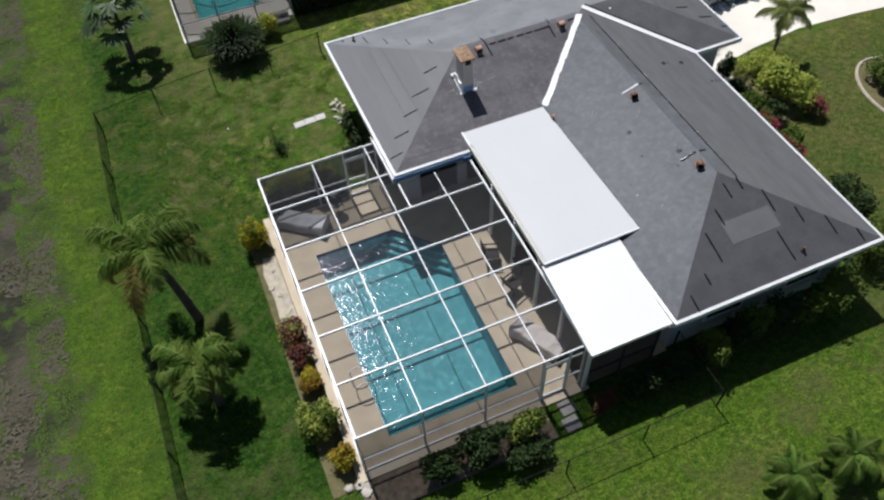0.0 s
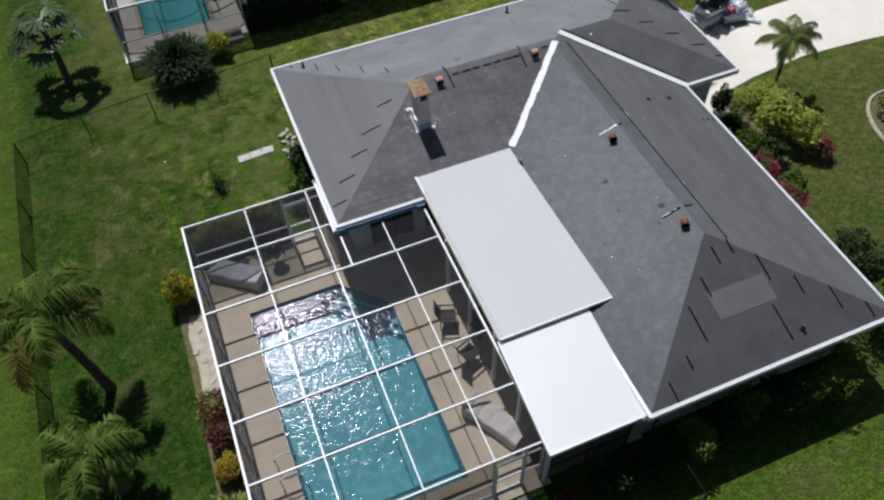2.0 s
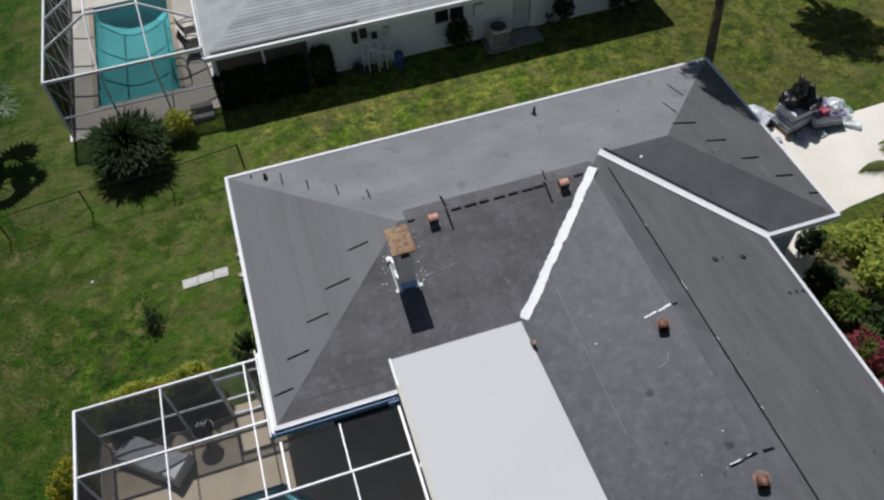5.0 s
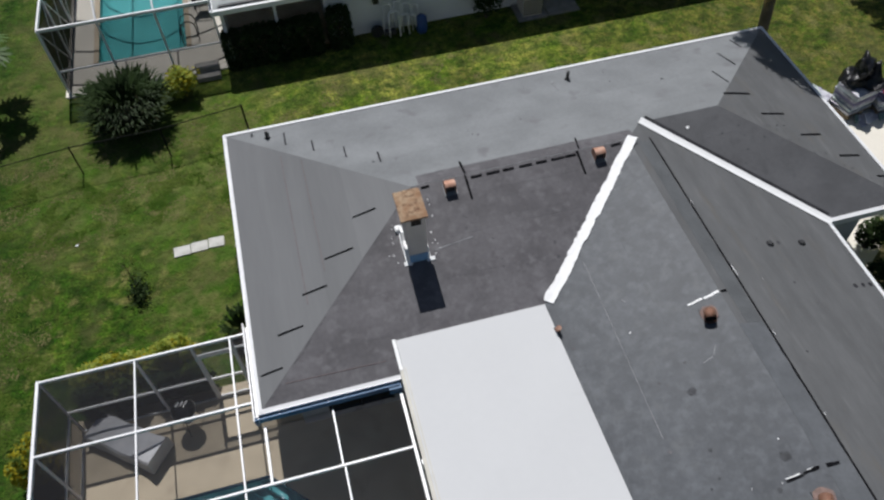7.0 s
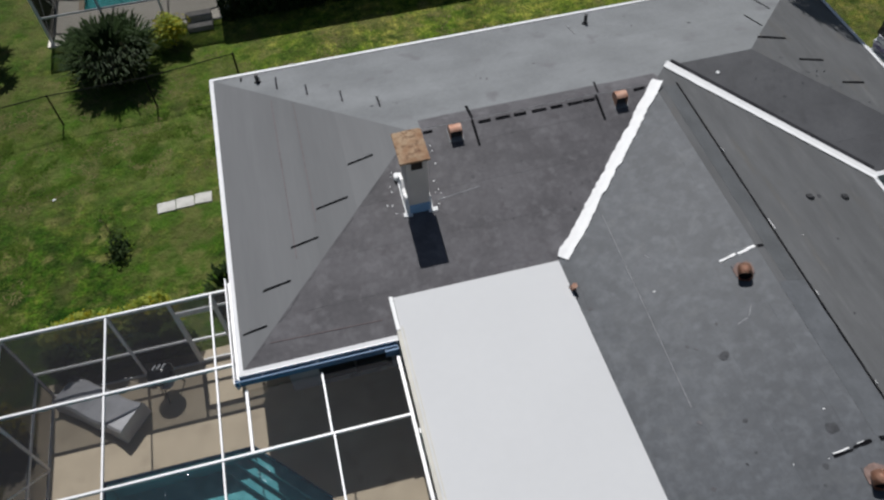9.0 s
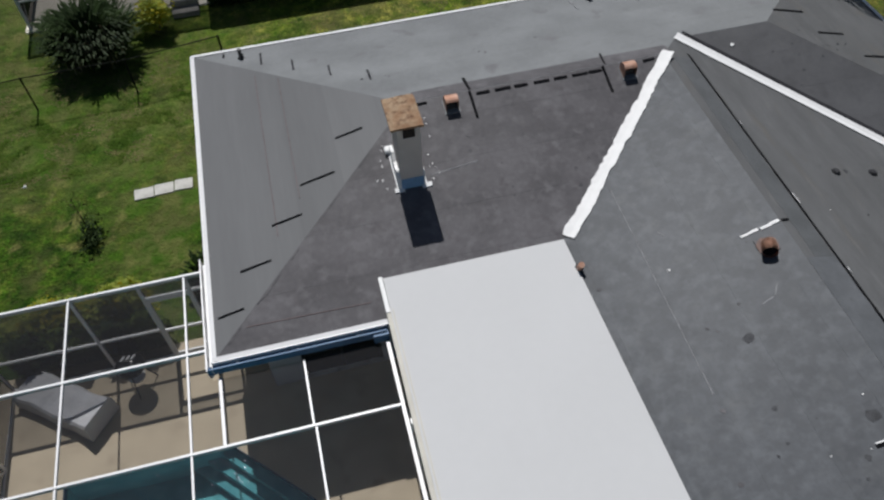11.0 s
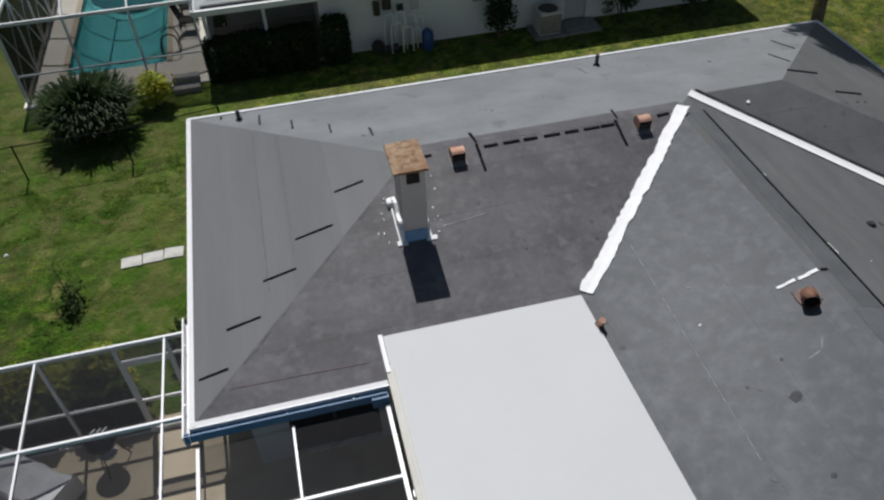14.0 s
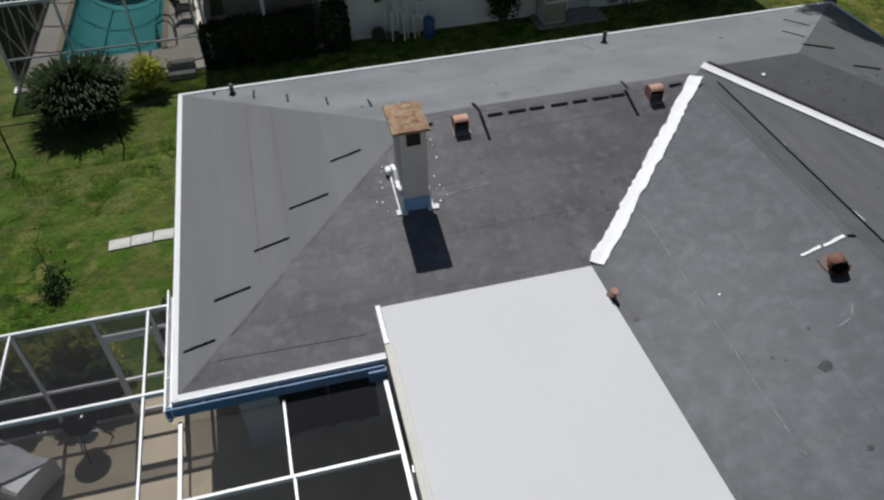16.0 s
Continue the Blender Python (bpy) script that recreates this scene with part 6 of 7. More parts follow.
fence([(5.85, 29.3), (3.34, 28.95), (0.66, 28.93), (-1.96, 28.6), (-4.5, 28.1)], 1.1, "dark chain-link fence across the rear lawn", "wire fences")
fence([(-4.5, 28.1), (-4.55, 25.1), (-4.55, 22.4), (-4.5, 19.7), (-4.45, 17.0), (-4.42, 14.3), (-4.4, 11.6), (-4.4, 8.9), (-4.4, 6.6)], 1.1, "dark chain-link fence along the bank", "wire fences", M_CHAIN_DENSE)
fence([(12.01, 6.51), (9.27, 6.48), (6.55, 6.5), (3.9, 6.52), (1.2, 6.55), (-1.5, 6.65), (-4.4, 6.6)], 1.07, "dark chain-link fence across the side lawn", "wire fences")
fence([(12.01, 6.51), (11.95, 8.9)], 1.07, "short chain-link return to the house wall", "wire fences")

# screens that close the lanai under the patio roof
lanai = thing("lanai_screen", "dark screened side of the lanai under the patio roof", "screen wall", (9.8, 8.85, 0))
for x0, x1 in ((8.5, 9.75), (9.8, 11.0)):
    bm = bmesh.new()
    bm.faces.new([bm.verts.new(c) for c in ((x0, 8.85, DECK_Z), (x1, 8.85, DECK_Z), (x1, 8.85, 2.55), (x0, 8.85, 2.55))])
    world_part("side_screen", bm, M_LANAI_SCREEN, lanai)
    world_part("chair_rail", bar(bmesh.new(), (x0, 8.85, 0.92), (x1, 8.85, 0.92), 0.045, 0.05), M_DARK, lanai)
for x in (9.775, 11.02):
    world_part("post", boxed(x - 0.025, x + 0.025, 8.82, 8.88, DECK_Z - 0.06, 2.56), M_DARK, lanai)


# ---- neighbouring house with its pool cage ----
nb = thing("neighbour_house", "white neighbouring house with a grey hip roof", "house", (14, 38, 0))
NX0, NX1, NY0, NY1 = 6.2, 23.0, 33.2, 44.0


def nwall(x0, x1, z0, z1, y=33.2):
    return world_part("wall", boxed(x0, x1, y, y + 0.2, z0, z1), M_NWALL, nb, "white painted stucco wall")


nwall(9.2, 14.1, 0, 2.26)
nwall(14.1, 15.3, 0, 1.15)
nwall(14.1, 15.3, 2.15, 2.26)
nwall(15.3, 17.25, 0, 2.26)
nwall(17.25, 18.1, 2.05, 2.26)
nwall(18.1, 20.4, 0, 2.26)
nwall(20.4, 21.6, 0, 1.1)
nwall(20.4, 21.6, 2.1, 2.26)
nwall(21.6, 22.8, 0, 2.26)
world_part("wall", boxed(9.2, 9.4, 33.4, 36.4, 0, 2.26), M_NWALL, nb)
world_part("wall", boxed(6.2, 9.2, 36.2, 36.4, 0, 2.26), M_NWALL, nb)
world_part("wall", boxed(22.6, 22.8, 33.4, 43.6, 0, 2.26), M_NWALL, nb)
world_part("wall", boxed(6.2, 22.6, 43.4, 43.6, 0, 2.26), M_NWALL, nb)
world_part("lanai_slab", boxed(5.7, 9.2, 33.0, 36.2, 0.0, 0.06), M_DECK, nb)
for x0, x1, z0, z1 in ((14.1, 15.3, 1.15, 2.15), (20.4, 21.6, 1.1, 2.1)):
    w = world_part("window", boxed(x0, x1, 33.26, 33.29, z0, z1), M_GLASS, nb, "dark window")
    for q in ((x0 - 0.04, x0 + 0.02, z0, z1), (x1 - 0.02, x1 + 0.04, z0, z1), (x0, x1, z1 - 0.03, z1 + 0.04), (x0, x1, z0 - 0.05, z0 + 0.02), ((x0 + x1) / 2 - 0.02, (x0 + x1) / 2 + 0.02, z0, z1)):
        part("frame_bar", boxed(q[0], q[1], 33.17, 33.255, q[2], q[3]), M_ALU, w)
d = world_part("side_door", boxed(17.29, 18.06, 33.25, 33.3, 0.05, 2.03, bevel=0.01), M_PANEL, nb, "grey side door")
part("door_knob", boxed(17.36, 17.42, 33.19, 33.25, 0.98, 1.04, bevel=0.015), M_DARK, d)
for q in ((17.23, 17.29, 0, 2.05), (18.06, 18.12, 0, 2.05), (17.23, 18.12, 2.03, 2.09)):
    part("frame_bar", boxed(q[0], q[1], 33.17, 33.2, q[2], q[3]), M_ALU, d)
# paver colour here paints in the wall-side shade on the step
world_part("door_step", boxed(17.1, 18.3, 32.2, 33.18, 0.0, 0.06), M_PAVER, nb)
EZ = 2.30
e0, e1, f0, f1 = 5.5, 23.5, 32.66, 44.2
ry = (f0 + f1) / 2
bm = bmesh.new()
half = (f1 - f0) / 2
q1, q2 = (e0 + half, ry, EZ + half * 0.3), (e1 - half, ry, EZ + half * 0.3)
for pl in (((e0, f0, EZ), (e1, f0, EZ), q2, q1), ((e1, f0, EZ), (e1, f1, EZ), q2), ((e1, f1, EZ), (e0, f1, EZ), q1, q2), ((e0, f1, EZ), (e0, f0, EZ), q1)):
    slab3(bm, pl, 0.12)
nroof = world_part("roof", bm, M_NROOF, nb, "grey shingle hip roof")
for k in range(26):
    yy = f0 + 0.14 + 0.15 * k
    zz = EZ + 0.3 * (yy - f0)
    xa, xb = e0 + 0.16 + 0.15 * k, e1 - 0.16 - 0.15 * k
    part("shingle_course", slab3(bmesh.new(), [(xa, yy - 0.075, zz - 0.0225 + 0.014), (xb, yy - 0.075, zz - 0.0225 + 0.014), (xb, yy + 0.073, zz + 0.0222 + 0.004), (xa, yy + 0.073, zz + 0.0222 + 0.004)], 0.012), M_NROOF, nroof)
bm = bmesh.new()
for (a, b) in (((e0, f0), (e1, f0)), ((e1, f0), (e1, f1)), ((e0, f1), (e0, f0)), ((e1, f1), (e0, f1))):
    bar(bm, (*a, EZ - 0.06), (*b, EZ - 0.06), 0.12, 0.17)
part("gutter_slot", bar(bmesh.new(), (5.75, f0 + 0.13, EZ + 0.075), (11.1, f0 + 0.13, EZ + 0.075), 0.075, 0.03), M_DARK, nroof, "dark strip along the porch eave")
part("white_gutter", bm, M_ALU, nroof, "white gutter and fascia")
bm = bmesh.new()
prism(bm, [(e0 + 0.05, f0 + 0.05), (e1 - 0.05, f0 + 0.05), (e1 - 0.05, 33.4), (9.2, 33.4), (9.2, 36.3), (e0 + 0.05, 36.3)], 2.20, 2.215)
world_part("soffit", bm, M_ALU, nb)
for x, y in ((5.75, 32.95), (7.5, 33.1), (9.2, 33.1)):
    world_part("porch_post", boxed(x - 0.05, x + 0.05, y - 0.05, y + 0.05, 0, 2.20), M_ALU, nb)

ncage = thing("screen_enclosure", "neighbouring white pool cage with screen panels", "pool cage", (2.9, 37.5, 0))
NCX, NCY = [0.14, 1.95, 3.75, 5.5], [32.92, 34.8, 36.7, 38.6, 40.5, 42.4]
for y in (NCY[0], NCY[-1]):
    world_part("eave_beam", bar(bmesh.new(), (0.14, y, 2.55), (5.5, y, 2.55), 0.06, 0.1), M_ALU, ncage)
for x in (0.14, 5.5):
    world_part("eave_beam", bar(bmesh.new(), (x, NCY[0], 2.55), (x, NCY[-1], 2.55), 0.06, 0.1), M_ALU, ncage)
for y in NCY:
    world_part("post", boxed(0.10, 0.18, y - 0.04, y + 0.04, 0.02, 2.55), M_ALU, ncage)
for x in NCX[1:3]:
    world_part("rafter", bar(bmesh.new(), (x, 32.92, 2.55), (x, NCY[1], 3.6), 0.05, 0.08), M_ALU, ncage)
    world_part("purlin", bar(bmesh.new(), (x, NCY[1], 3.6), (x, NCY[-1], 3.6), 0.05, 0.08), M_ALU, ncage)
for y in NCY[1:]:
    world_part("roof_beam", bar(bmesh.new(), (NCX[1], y, 3.6), (NCX[2], y, 3.6), 0.05, 0.08), M_ALU, ncage)
    world_part("rafter", bar(bmesh.new(), (0.14, y, 2.55), (NCX[1], y, 3.6), 0.05, 0.08), M_ALU, ncage)
    world_part("rafter", bar(bmesh.new(), (5.5, y, 2.55), (NCX[2], y, 3.6), 0.05, 0.08), M_ALU, ncage)
for x in NCX[1:]:
    world_part("post", boxed(x - 0.03, x + 0.03, 32.88, 32.96, 0.02, 2.55), M_ALU, ncage)
for y0, y1 in zip(NCY, NCY[1:]):
    for a, b in (((0.14, y0, 0.05), (0.14, y1, 2.5)), ((0.14, y1, 0.05), (0.14, y0, 2.5))):
        world_part("diagonal_brace", bar(bmesh.new(), a, b, 0.03, 0.035), M_ALU, ncage)
    bm = bmesh.new()
    bm.faces.new([bm.verts.new(c) for c in ((0.14, y0, 0.05), (0.14, y1, 0.05), (0.14, y1, 2.55), (0.14, y0, 2.55))])
    world_part("side_screen", bm, M_GRAZED_SCREEN, ncage)
    for x0, x1, za, zb in ((0.14, NCX[1], 2.55, 3.6), (NCX[1], NCX[2], 3.6, 3.6), (NCX[2], 5.5, 3.6, 2.55)):
        low = y0 < 33
        if low and za == zb:
            quad = ((x0, y0, 2.55), (x1, y0, 2.55), (x1, y1, 3.6), (x0, y1, 3.6))
        elif low:
            quad = ((x0, y0, 2.55), (x1, y0, 2.55), (x1 if zb > za else x0, y1, 3.6))
        else:
            quad = ((x0, y0, za), (x1, y0, zb), (x1, y1, zb), (x0, y1, za))
        bm = bmesh.new()
        bm.faces.new([bm.verts.new(c) for c in quad])
        world_part("screen_panel", bm, M_SCREEN, ncage)
for x0, x1 in zip(NCX, NCX[1:]):
    world_part("chair_rail", bar(bmesh.new(), (x0, 32.92, 0.95), (x1, 32.92, 0.95), 0.045, 0.05), M_ALU, ncage)
    bm = bmesh.new()
    bm.faces.new([bm.verts.new(c) for c in ((x0, 32.92, 0.05), (x1, 32.92, 0.05), (x1, 32.92, 2.55), (x0, 32.92, 2.55))])
    world_part("side_screen", bm, M_SIDE_SCREEN, ncage)
bm = bmesh.new()
nx0, nx1, ny0, ny1 = NPOOL
for x0, x1, y0, y1 in ((0.02, nx0, 32.7, 42.5), (nx1, 5.7, 32.7, 42.5), (nx0, nx1, 32.7, ny0), (nx0, nx1, ny1, 42.5)):
    prism(bm, [(x0, y0), (x1, y0), (x1, y1), (x0, y1)], -0.1, 0.05)
bmesh.ops.remove_doubles(bm, verts=bm.verts, dist=0.0005)
single("neighbour_deck", bm, M_CONC, "pale concrete deck round the neighbouring pool", "deck", "structure")
np_ = thing("swimming_pool", "neighbouring turquoise pool under a screen cage", "swimming pool", (2.6, 37.6, 0), kind="structure")
bm = bmesh.new()
NU, NV = 16, 28
net = []
for i in range(NU + 1):
    row = []
    for j in range(NV + 1):
        u, v_ = i / NU, j / NV
        x_, y_ = nx0 + (nx1 - nx0) * u, ny0 + (ny1 - ny0) * v_
        cove = min(1.0, min(u, 1 - u) * (nx1 - nx0) / 1.5) if 0 < u < 1 else -0.4
        bowl = math.sin(max(0.0, cove) * math.pi / 2)
        end = math.sin(min(1.0, v_ * (ny1 - ny0) / 1.2) * math.pi / 2) if j else 0.0
        edge = i in (0, NU) or j in (0, NV)
        row.append(bm.verts.new((x_, y_, 0.045 if edge else -0.32 - 0.30 * bowl * end - 0.30 * v_ * bowl)))
    net.append(row)
for i in range(NU):
    for j in range(NV):
        bm.faces.new((net[i][j], net[i + 1][j], net[i + 1][j + 1], net[i][j + 1]))
world_part("pool_shell", bm, M_NPLASTER, np_, smooth=True)
nwater = soup("water", [(x, y, -0.06) for x, y in ((nx0, ny0), (nx1, ny0), (nx1, ny1), (nx0, ny1))], [(0, 1, 2, 3)], M_WATER_CALM, np_, "turquoise water")
nwater.matrix_parent_inverse = np_.matrix_basis.inverted()
bm = bmesh.new()
for (a, b) in (((nx0, ny0), (nx0, ny1)), ((nx1, ny0), (nx1, ny1))):
    bar(bm, (*a, 0.06), (*b, 0.06), 0.18, 0.04)
world_part("coping", bm, M_DECK, np_, "tan pool coping")
# chairs beside the pool
patio_chair((4.95, 36.3, 0.05), 80, "dark metal patio chair beside the neighbouring pool")
patio_chair((4.95, 37.3, 0.05), 95, "dark metal patio chair beside the neighbouring pool")

entry = thing("entry_steps", "two weathered concrete steps up to the neighbouring pool cage", "steps", (4.82, 32.5, 0))
part("upper_step", boxed(-0.40, 0.40, 0.02, 0.36, 0.0, 0.34, bevel=0.012), M_PAVER, entry)
part("lower_step", boxed(-0.40, 0.40, -0.30, 0.015, 0.0, 0.17, bevel=0.012), M_PAVER, entry)
for y in (34.72, 35.2):
    bm = tube(bmesh.new(), [(4.62, y, 0.05), (4.62, y, 0.52), (4.55, y, 0.70), (4.36, y, 0.78), (4.15, y, 0.68), (4.05, y, 0.4), (4.03, y, -0.3)], 0.024, 8)
    tagged(new("pool_handrail", mesh_of("pool_handrail", bm, M_DARK, True)), "dark curved ladder rail beside the neighbouring pool", "handrail", "neighbouring ladder rails")

# along its wall
def clipped_hedge(label, at, half, h, n, seed, group=""):
    """A boxy clipped shrub: leaves over a rounded block."""
    t = thing("hedge_shrub", label, "hedge", at, group=group)
    rng = np.random.default_rng(seed)
    p = rng.uniform(-1, 1, size=(n, 3))
    big = np.abs(p).max(axis=1, keepdims=True)
    p = p / big * rng.uniform(0.78, 1.04, size=(n, 1))
    p *= 1.0 - 0.10 * (np.linalg.norm(p, axis=1, keepdims=True) - 1.0)
    p = p * np.array([half[0], half[1], h / 2]) + np.array([0, 0, h / 2 + 0.03])
    p[:, 2] = np.maximum(p[:, 2], 0.05)
    v, f = leaf_soup(rng, p, 0.075)
    soup("foliage", v, f, M_LEAF_DARK, t)
    bm = bmesh.new()
    for k in range(4):
        a = 1.57 * k + seed
        tube(bm, [(0, 0, 0), (0.5 * half[0] * math.cos(a), 0.5 * half[1] * math.sin(a), h * 0.8)], [0.035, 0.01], 5)
    part("woody_base", bm, M_STEM, t)


for i in range(4):
    clipped_hedge("dark clipped hedge shrub by the neighbouring porch", (6.0 + 0.82 * i, 32.76, 0), (0.46, 0.36), 1.28 + 0.05 * (i % 2), 2300, 60 + i, "porch hedge")
clipped_hedge("dark clipped shrub against the white wall", (9.55, 32.8, 0), (0.4, 0.35), 1.45, 1900, 66)
shrub("tall dark shrub under the neighbouring window", (14.9, 32.8, 0), (0.55, 0.5, 1.1), M_LEAF_DARK, 1300, 0.07, 67)
shrub("dark shrub by the neighbouring side wall", (19.2, 32.7, 0), (0.6, 0.5, 0.9), M_LEAF_DARK, 1100, 0.07, 68)
shrub("dark shrub at the end of the neighbouring wall", (21.8, 32.6, 0), (0.8, 0.6, 1.0), M_LEAF_DARK, 1300, 0.07, 69)

ac = thing("air_conditioner", "grey outdoor air-conditioning unit on a concrete pad", "air conditioner", (16.5, 32.65, 0))
# pad takes the darker paver colour in place of the shade on it
part("pad", boxed(-0.55, 0.55, -0.5, 0.5, 0, 0.08), M_PAVER, ac)
bm = boxed(-0.37, 0.37, -0.37, 0.37, 0.08, 0.85, bevel=0.04)
body = part("body", bm, M_STUCCO, ac, "grey louvred housing")
for k in range(9):
    part("louvre", boxed(-0.36, 0.36, -0.385, -0.37, 0.16 + 0.07 * k, 0.19 + 0.07 * k), M_DARK, body)
part("fan_grille", tube(bmesh.new(), [(0, 0, 0.85), (0, 0, 0.87)], [0.33, 0.31], 20), M_DARK, ac)

M_PVC = mat("white_pvc", (0.86, 0.86, 0.86), 0.4, var=0.05, bump=0)
eq = thing("pool_equipment", "white pool pipes, pump and meter boxes on the wall", "pool equipment", (11.7, 33.0, 0))
for k, (x, y, z1, w) in enumerate(((-0.6, -0.2, 1.25, 0.3), (-0.42, -0.35, 1.0, 0.35), (-0.2, -0.2, 1.3, 0.25), (-0.05, -0.4, 0.85, 0.3), (0.1, -0.2, 1.15, 0.3), (0.28, -0.35, 0.75, 0.25), (0.45, -0.2, 1.05, 0.2))):
    part("pipe", tube(bmesh.new(), [(x, y, 0.05), (x, y, z1), (x + 0.05, y, z1 + 0.07), (x + w - 0.05, y, z1 + 0.07), (x + w, y, z1), (x + w, y, 0.3)], 0.032, 8), M_PVC, eq, smooth=True)
part("pump", tube(bmesh.new(), [(-0.6, -0.25, 0.2), (-0.2, -0.25, 0.2)], 0.13, 12), M_DARK, eq)
part("filter_tank", tube(bmesh.new(), [(0.75, -0.3, 0.0), (0.75, -0.3, 0.1), (0.75, -0.3, 0.6), (0.75, -0.3, 0.72)], [0.16, 0.2, 0.2, 0.08], 14), M_BLUE, eq, "blue filter tank", smooth=True)
part("meter_box", boxed(-0.55, -0.28, 0.06, 0.2, 1.35, 1.8, bevel=0.01), M_DARK, eq)
part("valve_box", boxed(-0.85, -0.65, 0.06, 0.2, 1.2, 1.65, bevel=0.01), M_DARK, eq)
part("hose_reel", tube(bmesh.new(), [(-0.85, -0.3, 0.3), (-0.85, -0.15, 0.3)], 0.22, 14), M_DARK, eq)
part("meter_box", boxed(0.35, 0.6, 0.06, 0.2, 1.25, 1.6, bevel=0.01), M_PANEL, eq)
part("meter_box", boxed(-0.1, 0.1, 0.08, 0.2, 1.2, 1.45, bevel=0.01), M_DARK, eq)
part("conduit", tube(bmesh.new(), [(-0.4, 0.14, 1.6), (-0.4, 0.14, 2.2)], 0.02, 6), M_PANEL, eq)
ub = thing("utility_box", "grey utility box on the white wall", "utility box", (15.85, 33.12, 1.2))
part("box_body", boxed(-0.18, 0.18, -0.04, 0.08, 0, 0.5, bevel=0.01), M_PANEL, ub)
part("box_lid", boxed(-0.15, 0.15, -0.055, -0.04, 0.04, 0.46), M_ALU, ub)

# ---- pile on the driveway ----
M_FOIL = mat("white_film", (0.78, 0.80, 0.80), 0.35, var=0.2, scale=7, tint=(0.50, 0.58, 0.57), bump=0.5, bump_scale=9, dist=0.04)
M_PURPLE = mat("mauve_wrap", (0.28, 0.25, 0.40), 0.5, var=0.3, scale=6)
def pallet_stack(at, turn, layers, label):
    t = thing("pallet_stack", label, "pallet", at, turn, "roofing pallets")
    part("pallet_runner", boxed(-0.05, 0.05, -0.47, 0.47, 0.0, 0.10), M_WOOD, t)
    for x in (-0.5, 0.5):
        part("pallet_runner", boxed(x - 0.05, x + 0.05, -0.47, 0.47, 0.0, 0.10), M_WOOD, t)
    for k in range(5):
        part("pallet_board", boxed(-0.55, 0.55, -0.45 + 0.2 * k, -0.33 + 0.2 * k, 0.10, 0.13), M_WOOD, t)
    rn = random.Random(int(at[0] * 10))
    for k in range(layers):
        dx, dy = rn.uniform(-0.06, 0.06), rn.uniform(-0.05, 0.05)
        part("wrapped_pack", boxed(-0.5 + dx, 0.5 + dx, -0.42 + dy, 0.42 + dy, 0.13 + 0.11 * k, 0.235 + 0.11 * k, bevel=0.02), (M_WRAP, M_FOIL, M_WRAP, M_PURPLE)[k % 4], t)


pallet_stack((24.55, 24.8, 0.025), 12, 7, "wooden pallet stacked with wrapped roofing bundles")
pallet_stack((25.7, 24.6, 0.025), -8, 4, "wooden pallet with wrapped bundles under black bags")
pallet_stack((23.3, 25.15, 0.025), 30, 3, "low pallet of loose wrapped bundles")
M_RED_CLOTH = mat("red_wrap", (0.42, 0.05, 0.09), 0.5, var=0.3, scale=6)
for k, (x, y, z, r3, m_) in enumerate(((25.45, 24.4, 0.57, (0.20, 0.16, 0.14), M_RED_CLOTH), (25.65, 24.8, 0.57, (0.30, 0.22, 0.14), M_PURPLE), (26.45, 24.5, 0.02, (0.42, 0.30, 0.22), M_FOIL), (26.5, 24.05, 0.02, (0.38, 0.22, 0.14), M_FOIL), (26.5, 24.95, 0.02, (0.35, 0.25, 0.26), M_FOIL), (23.2, 25.3, 0.46, (0.5, 0.35, 0.08), M_FOIL), (25.95, 24.6, 0.57, (0.36, 0.26, 0.20), M_FOIL))):
    bm = bmesh.new()
    bmesh.ops.create_icosphere(bm, subdivisions=3, radius=1.0, matrix=Matrix.Diagonal((*r3, 1)))
    wobble(bm, 0.10, 6.0, k * 2.7)
    for v_ in bm.verts:
        v_.co.z = max(v_.co.z, -r3[2] * 0.4)
    ob = single("crumpled_wrap", bm, m_, "crumpled plastic wrap on the roofing pile" if z > 0.1 else "crumpled white plastic film beside the pallets", "plastic wrap", group="crumpled wraps")
    ob.matrix_basis = pose(x, y, z + r3[2] * 0.4, 0, 0, 40 * k)
for k, (x, y, z, s) in enumerate(((24.33, 24.9, 0.915, 0.38), (24.85, 24.72, 0.915, 0.38), (24.5, 24.85, 1.40, 0.27))):
    bm = bmesh.new()
    bmesh.ops.create_icosphere(bm, subdivisions=3, radius=s, matrix=Matrix.Diagonal((1, 0.85, 0.8, 1)))
    wobble(bm, 0.22, 3.0, k * 3.1)
    wobble(bm, 0.10, 8.0, k * 5.3)
    for v_ in bm.verts:
        peak = max(0.0, v_.co.normalized().dot(Vector((0.35 - 0.3 * k, 0.2, 0.9)).normalized()) - 0.86)
        v_.co *= 1 + 5.5 * peak
    for v_ in bm.verts:
        v_.co.z = max(v_.co.z, -s * 0.45)
    ob = single("rubbish_bag", bm, M_BAG, "full black plastic bag on stacked bundles", "bag", group="black bags", smooth=True)
    ob.matrix_basis = pose(x, y, z + s * 0.45 - (0.045 if k < 2 else 0.05))
for k, (x, y, a) in enumerate(((26.0, 24.1, 8), (24.9, 24.15, 20), (26.4, 24.75, -6))):
    ob = single("loose_board", boxed(-0.6, 0.6, -0.16, 0.16, 0, 0.04, bevel=0.006), M_TEAL if k != 1 else M_WRAP, "faded board lying on the driveway", "board", group="loose boards")
    ob.matrix_basis = pose(x, y, 0.025 + 0.0, 0, 0, a)


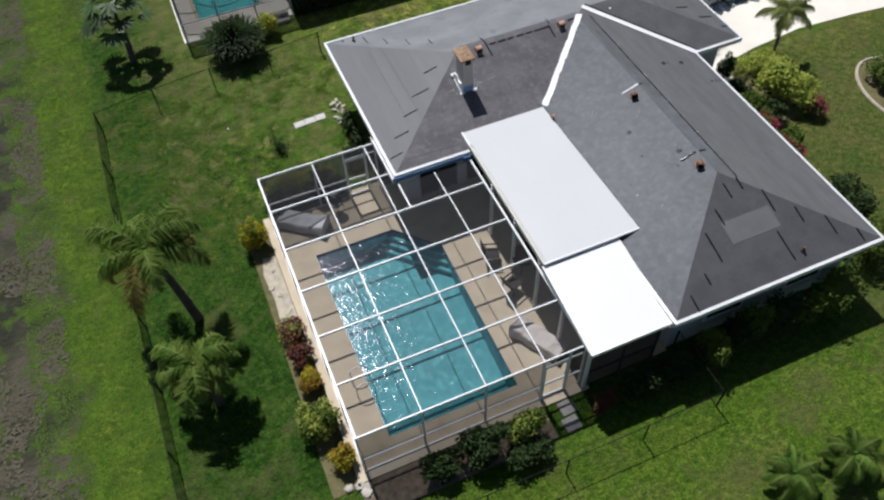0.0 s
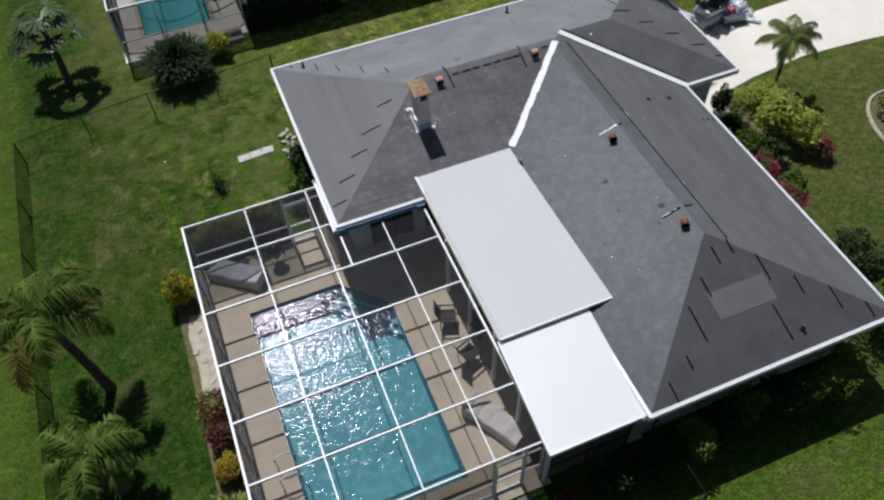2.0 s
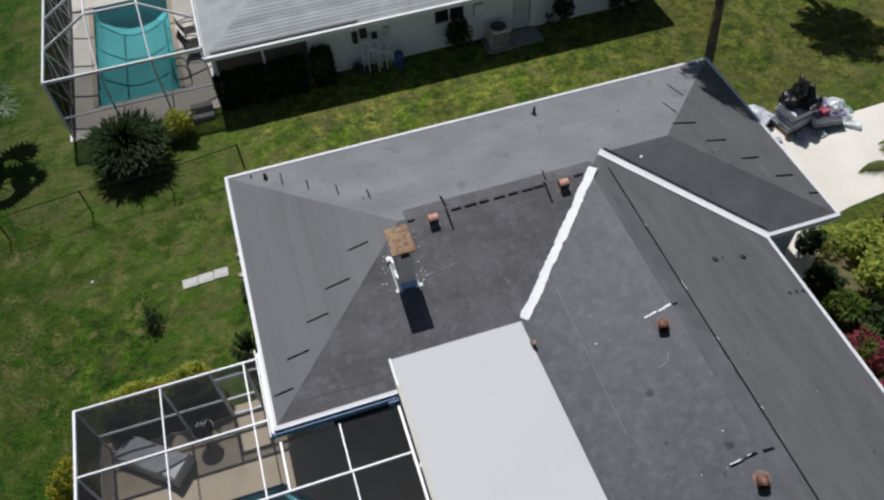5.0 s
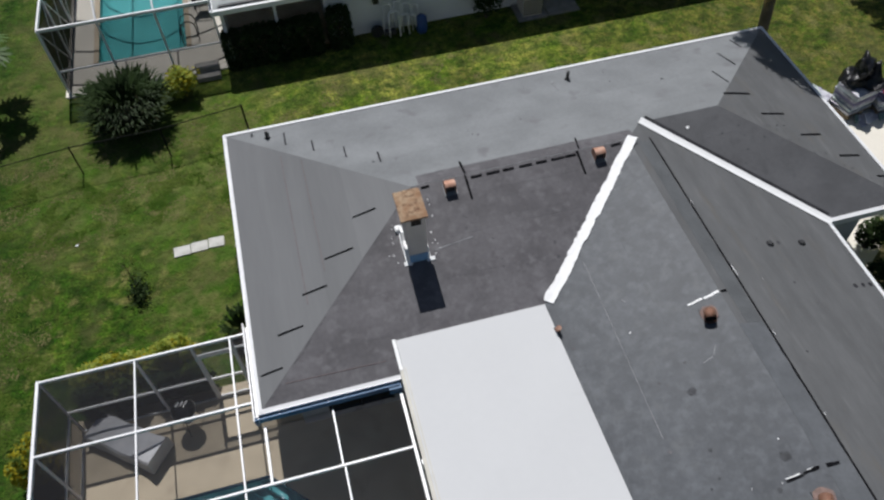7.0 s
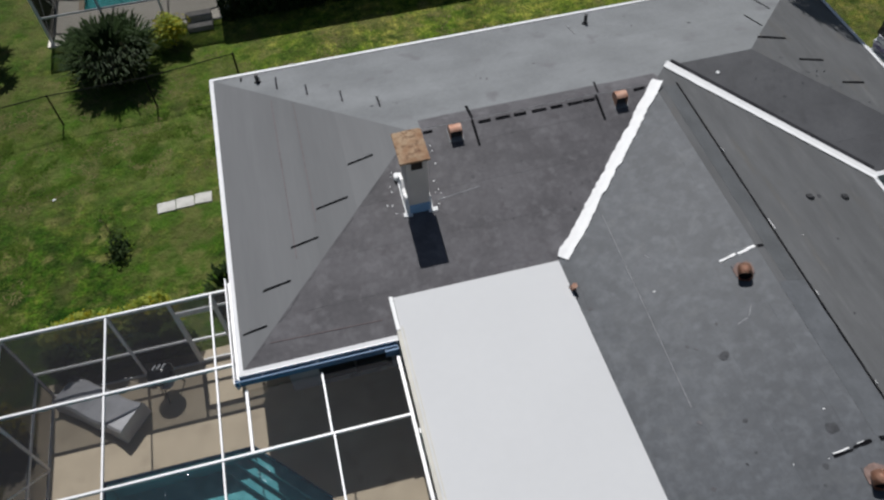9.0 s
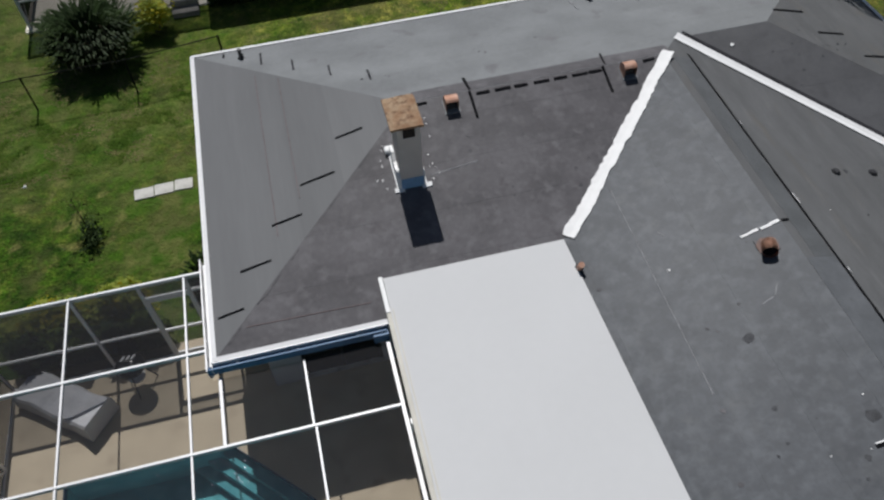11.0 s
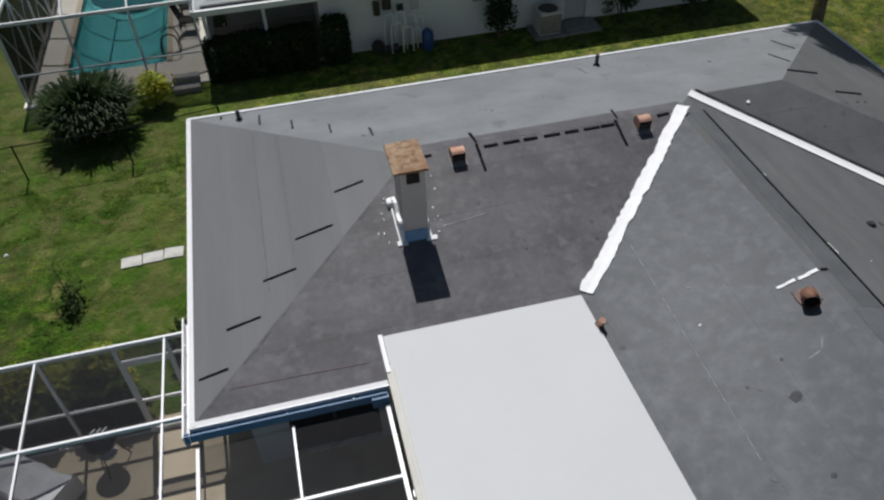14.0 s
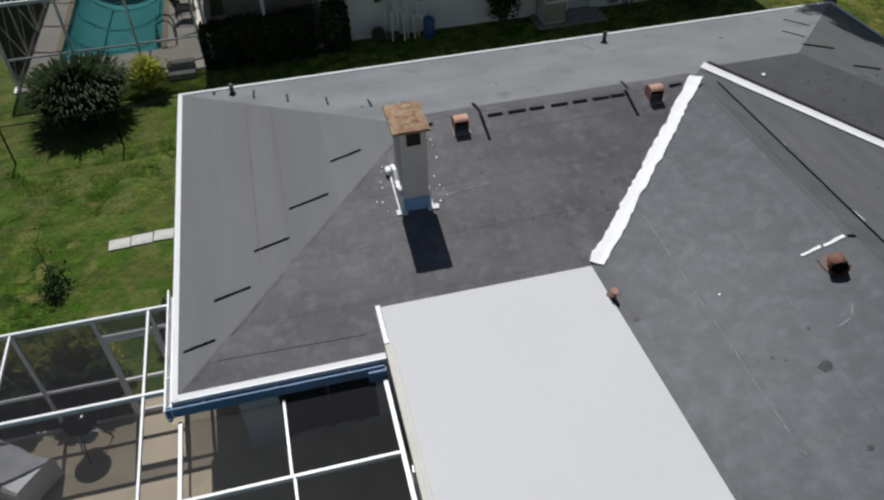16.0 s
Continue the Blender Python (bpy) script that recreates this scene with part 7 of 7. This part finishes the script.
rd = random.Random(9)
for k in range(16):
    w_, d_, h_ = rd.uniform(0.15, 0.5), rd.uniform(0.1, 0.3), rd.uniform(0.03, 0.12)
    ob = single("packing_scrap", wobble(boxed(-w_ / 2, w_ / 2, -d_ / 2, d_ / 2, 0, h_, bevel=0.01), 0.03, 4, k), (M_ALU, M_WRAP, M_PURPLE, M_TEAL)[k % 4], "crumpled packing scrap beside the pallets", "scrap", group="packing scraps")
    ob.matrix_basis = pose(rd.uniform(23.4, 26.4), rd.uniform(24.0, 24.35) if k % 2 else rd.uniform(25.5, 25.8), 0.03, rd.uniform(-8, 8), rd.uniform(-8, 8), rd.uniform(0, 180))


# ---- grass and reeds ----
def tufts(name, label, spots, size, material, seed, rise=0.3):
    """Small three-bladed tufts, far too many to count, in one mesh."""
    rng = np.random.default_rng(seed)
    n = len(spots)
    v = np.zeros((n, 3, 3, 3))
    for b_ in range(3):
        a = rng.uniform(0, 6.283, n)
        h = size * rng.uniform(0.5, 1.3, n)
        w = size * 0.22
        lx, ly = np.cos(a), np.sin(a)
        v[:, b_, 0] = np.stack([spots[:, 0] - ly * w, spots[:, 1] + lx * w, np.zeros(n)], 1)
        v[:, b_, 1] = np.stack([spots[:, 0] + ly * w, spots[:, 1] - lx * w, np.zeros(n)], 1)
        v[:, b_, 2] = np.stack([spots[:, 0] + lx * h * 0.7, spots[:, 1] + ly * h * 0.7, h * rise], 1)
    me = bpy.data.meshes.new(name)
    me.from_pydata(v.reshape(-1, 3).tolist(), [], [(3 * i, 3 * i + 1, 3 * i + 2) for i in range(3 * n)])
    me.materials.append(material)
    return tagged(new(name, me), label, "grass", "", "stuff")


def scatter(n, x0, x1, y0, y1, seed, keep=None, thresh=-0.05, scale=0.6):
    rng = np.random.default_rng(seed)
    p = np.stack([rng.uniform(x0, x1, n), rng.uniform(y0, y1, n)], 1)
    ok = [noise.noise((q[0] * scale, q[1] * scale, seed)) > thresh and (keep is None or keep(q[0], q[1])) for q in p]
    return p[np.array(ok)]


def off_built(x, y):
    return not (0.0 < x < 21.5 and 7.4 < y < 26.0) and not (x > 20.8 and 18.8 < y < 27.0) and not (x < 23 and y > 32.6 and x > 0.1)


M_GRASS_WEED = mat("weed_blade", (0.11, 0.19, 0.02), 0.8, var=0.4, scale=1.2, fine=6, tint=(0.06, 0.11, 0.016), bump=0, spec=0.1)
tufts("lawn_grass", "short green lawn blades in patches", scatter(130000, -6.5, 26, 2, 33, 3, off_built, -2.0), 0.035, M_GRASS_LEAF, 4)
M_THATCH = mat("dry_thatch_blade", (0.23, 0.19, 0.095), 0.9, var=0.4, scale=2.0, fine=9, tint=(0.12, 0.115, 0.045), bump=0, spec=0.08)
M_LUSH = mat("lush_grass_blade", (0.075, 0.150, 0.016), 0.8, var=0.4, scale=1.5, fine=8, tint=(0.14, 0.195, 0.035), bump=0, spec=0.1, thin=0.4)
tufts("thatch_grass", "dry brown thatch among the lawn blades", scatter(60000, -2.5, 14, 19.5, 31, 11, off_built, 0.10, 1.1), 0.05, M_THATCH, 12, 0.25)
tufts("clump_grass", "lush uneven grass clumps in the rear lawn", scatter(70000, -3.5, 14, 18.5, 31, 13, off_built, 0.12, 2.1), 0.05, M_LUSH, 14, 0.22)
tufts("tall_clump_grass", "taller dark green clumps in the rear lawn", scatter(26000, -3.0, 6.0, 18.8, 29, 17, off_built, 0.14, 1.5), 0.10, M_LUSH, 18, 0.3)
tufts("weed_grass", "rank yellow-green weeds along the bank", scatter(45000, -8.5, -4.7, 6, 42, 5, None, -0.3, 1.7), 0.07, M_GRASS_WEED, 6)
M_REED = mat("dead_reed", (0.125, 0.112, 0.078), 0.9, var=0.4, scale=0.8, tint=(0.095, 0.085, 0.06), bump=0, spec=0.1)
tufts("dead_reeds", "pale dead reeds on the muddy bank", scatter(14000, -14.0, -7.2, 10, 44, 7, None, 0.08, 0.35), 0.22, M_REED, 8, 0.22)

# dark screens across the neighbouring porch
for x0, x1 in ((5.8, 7.47), (7.53, 9.17)):
    bm = bmesh.new()
    bm.faces.new([bm.verts.new(c) for c in ((x0, 33.1, 0.06), (x1, 33.1, 0.06), (x1, 33.1, 2.19), (x0, 33.1, 2.19))])
    world_part("porch_screen", bm, M_SIDE_SCREEN, nb)
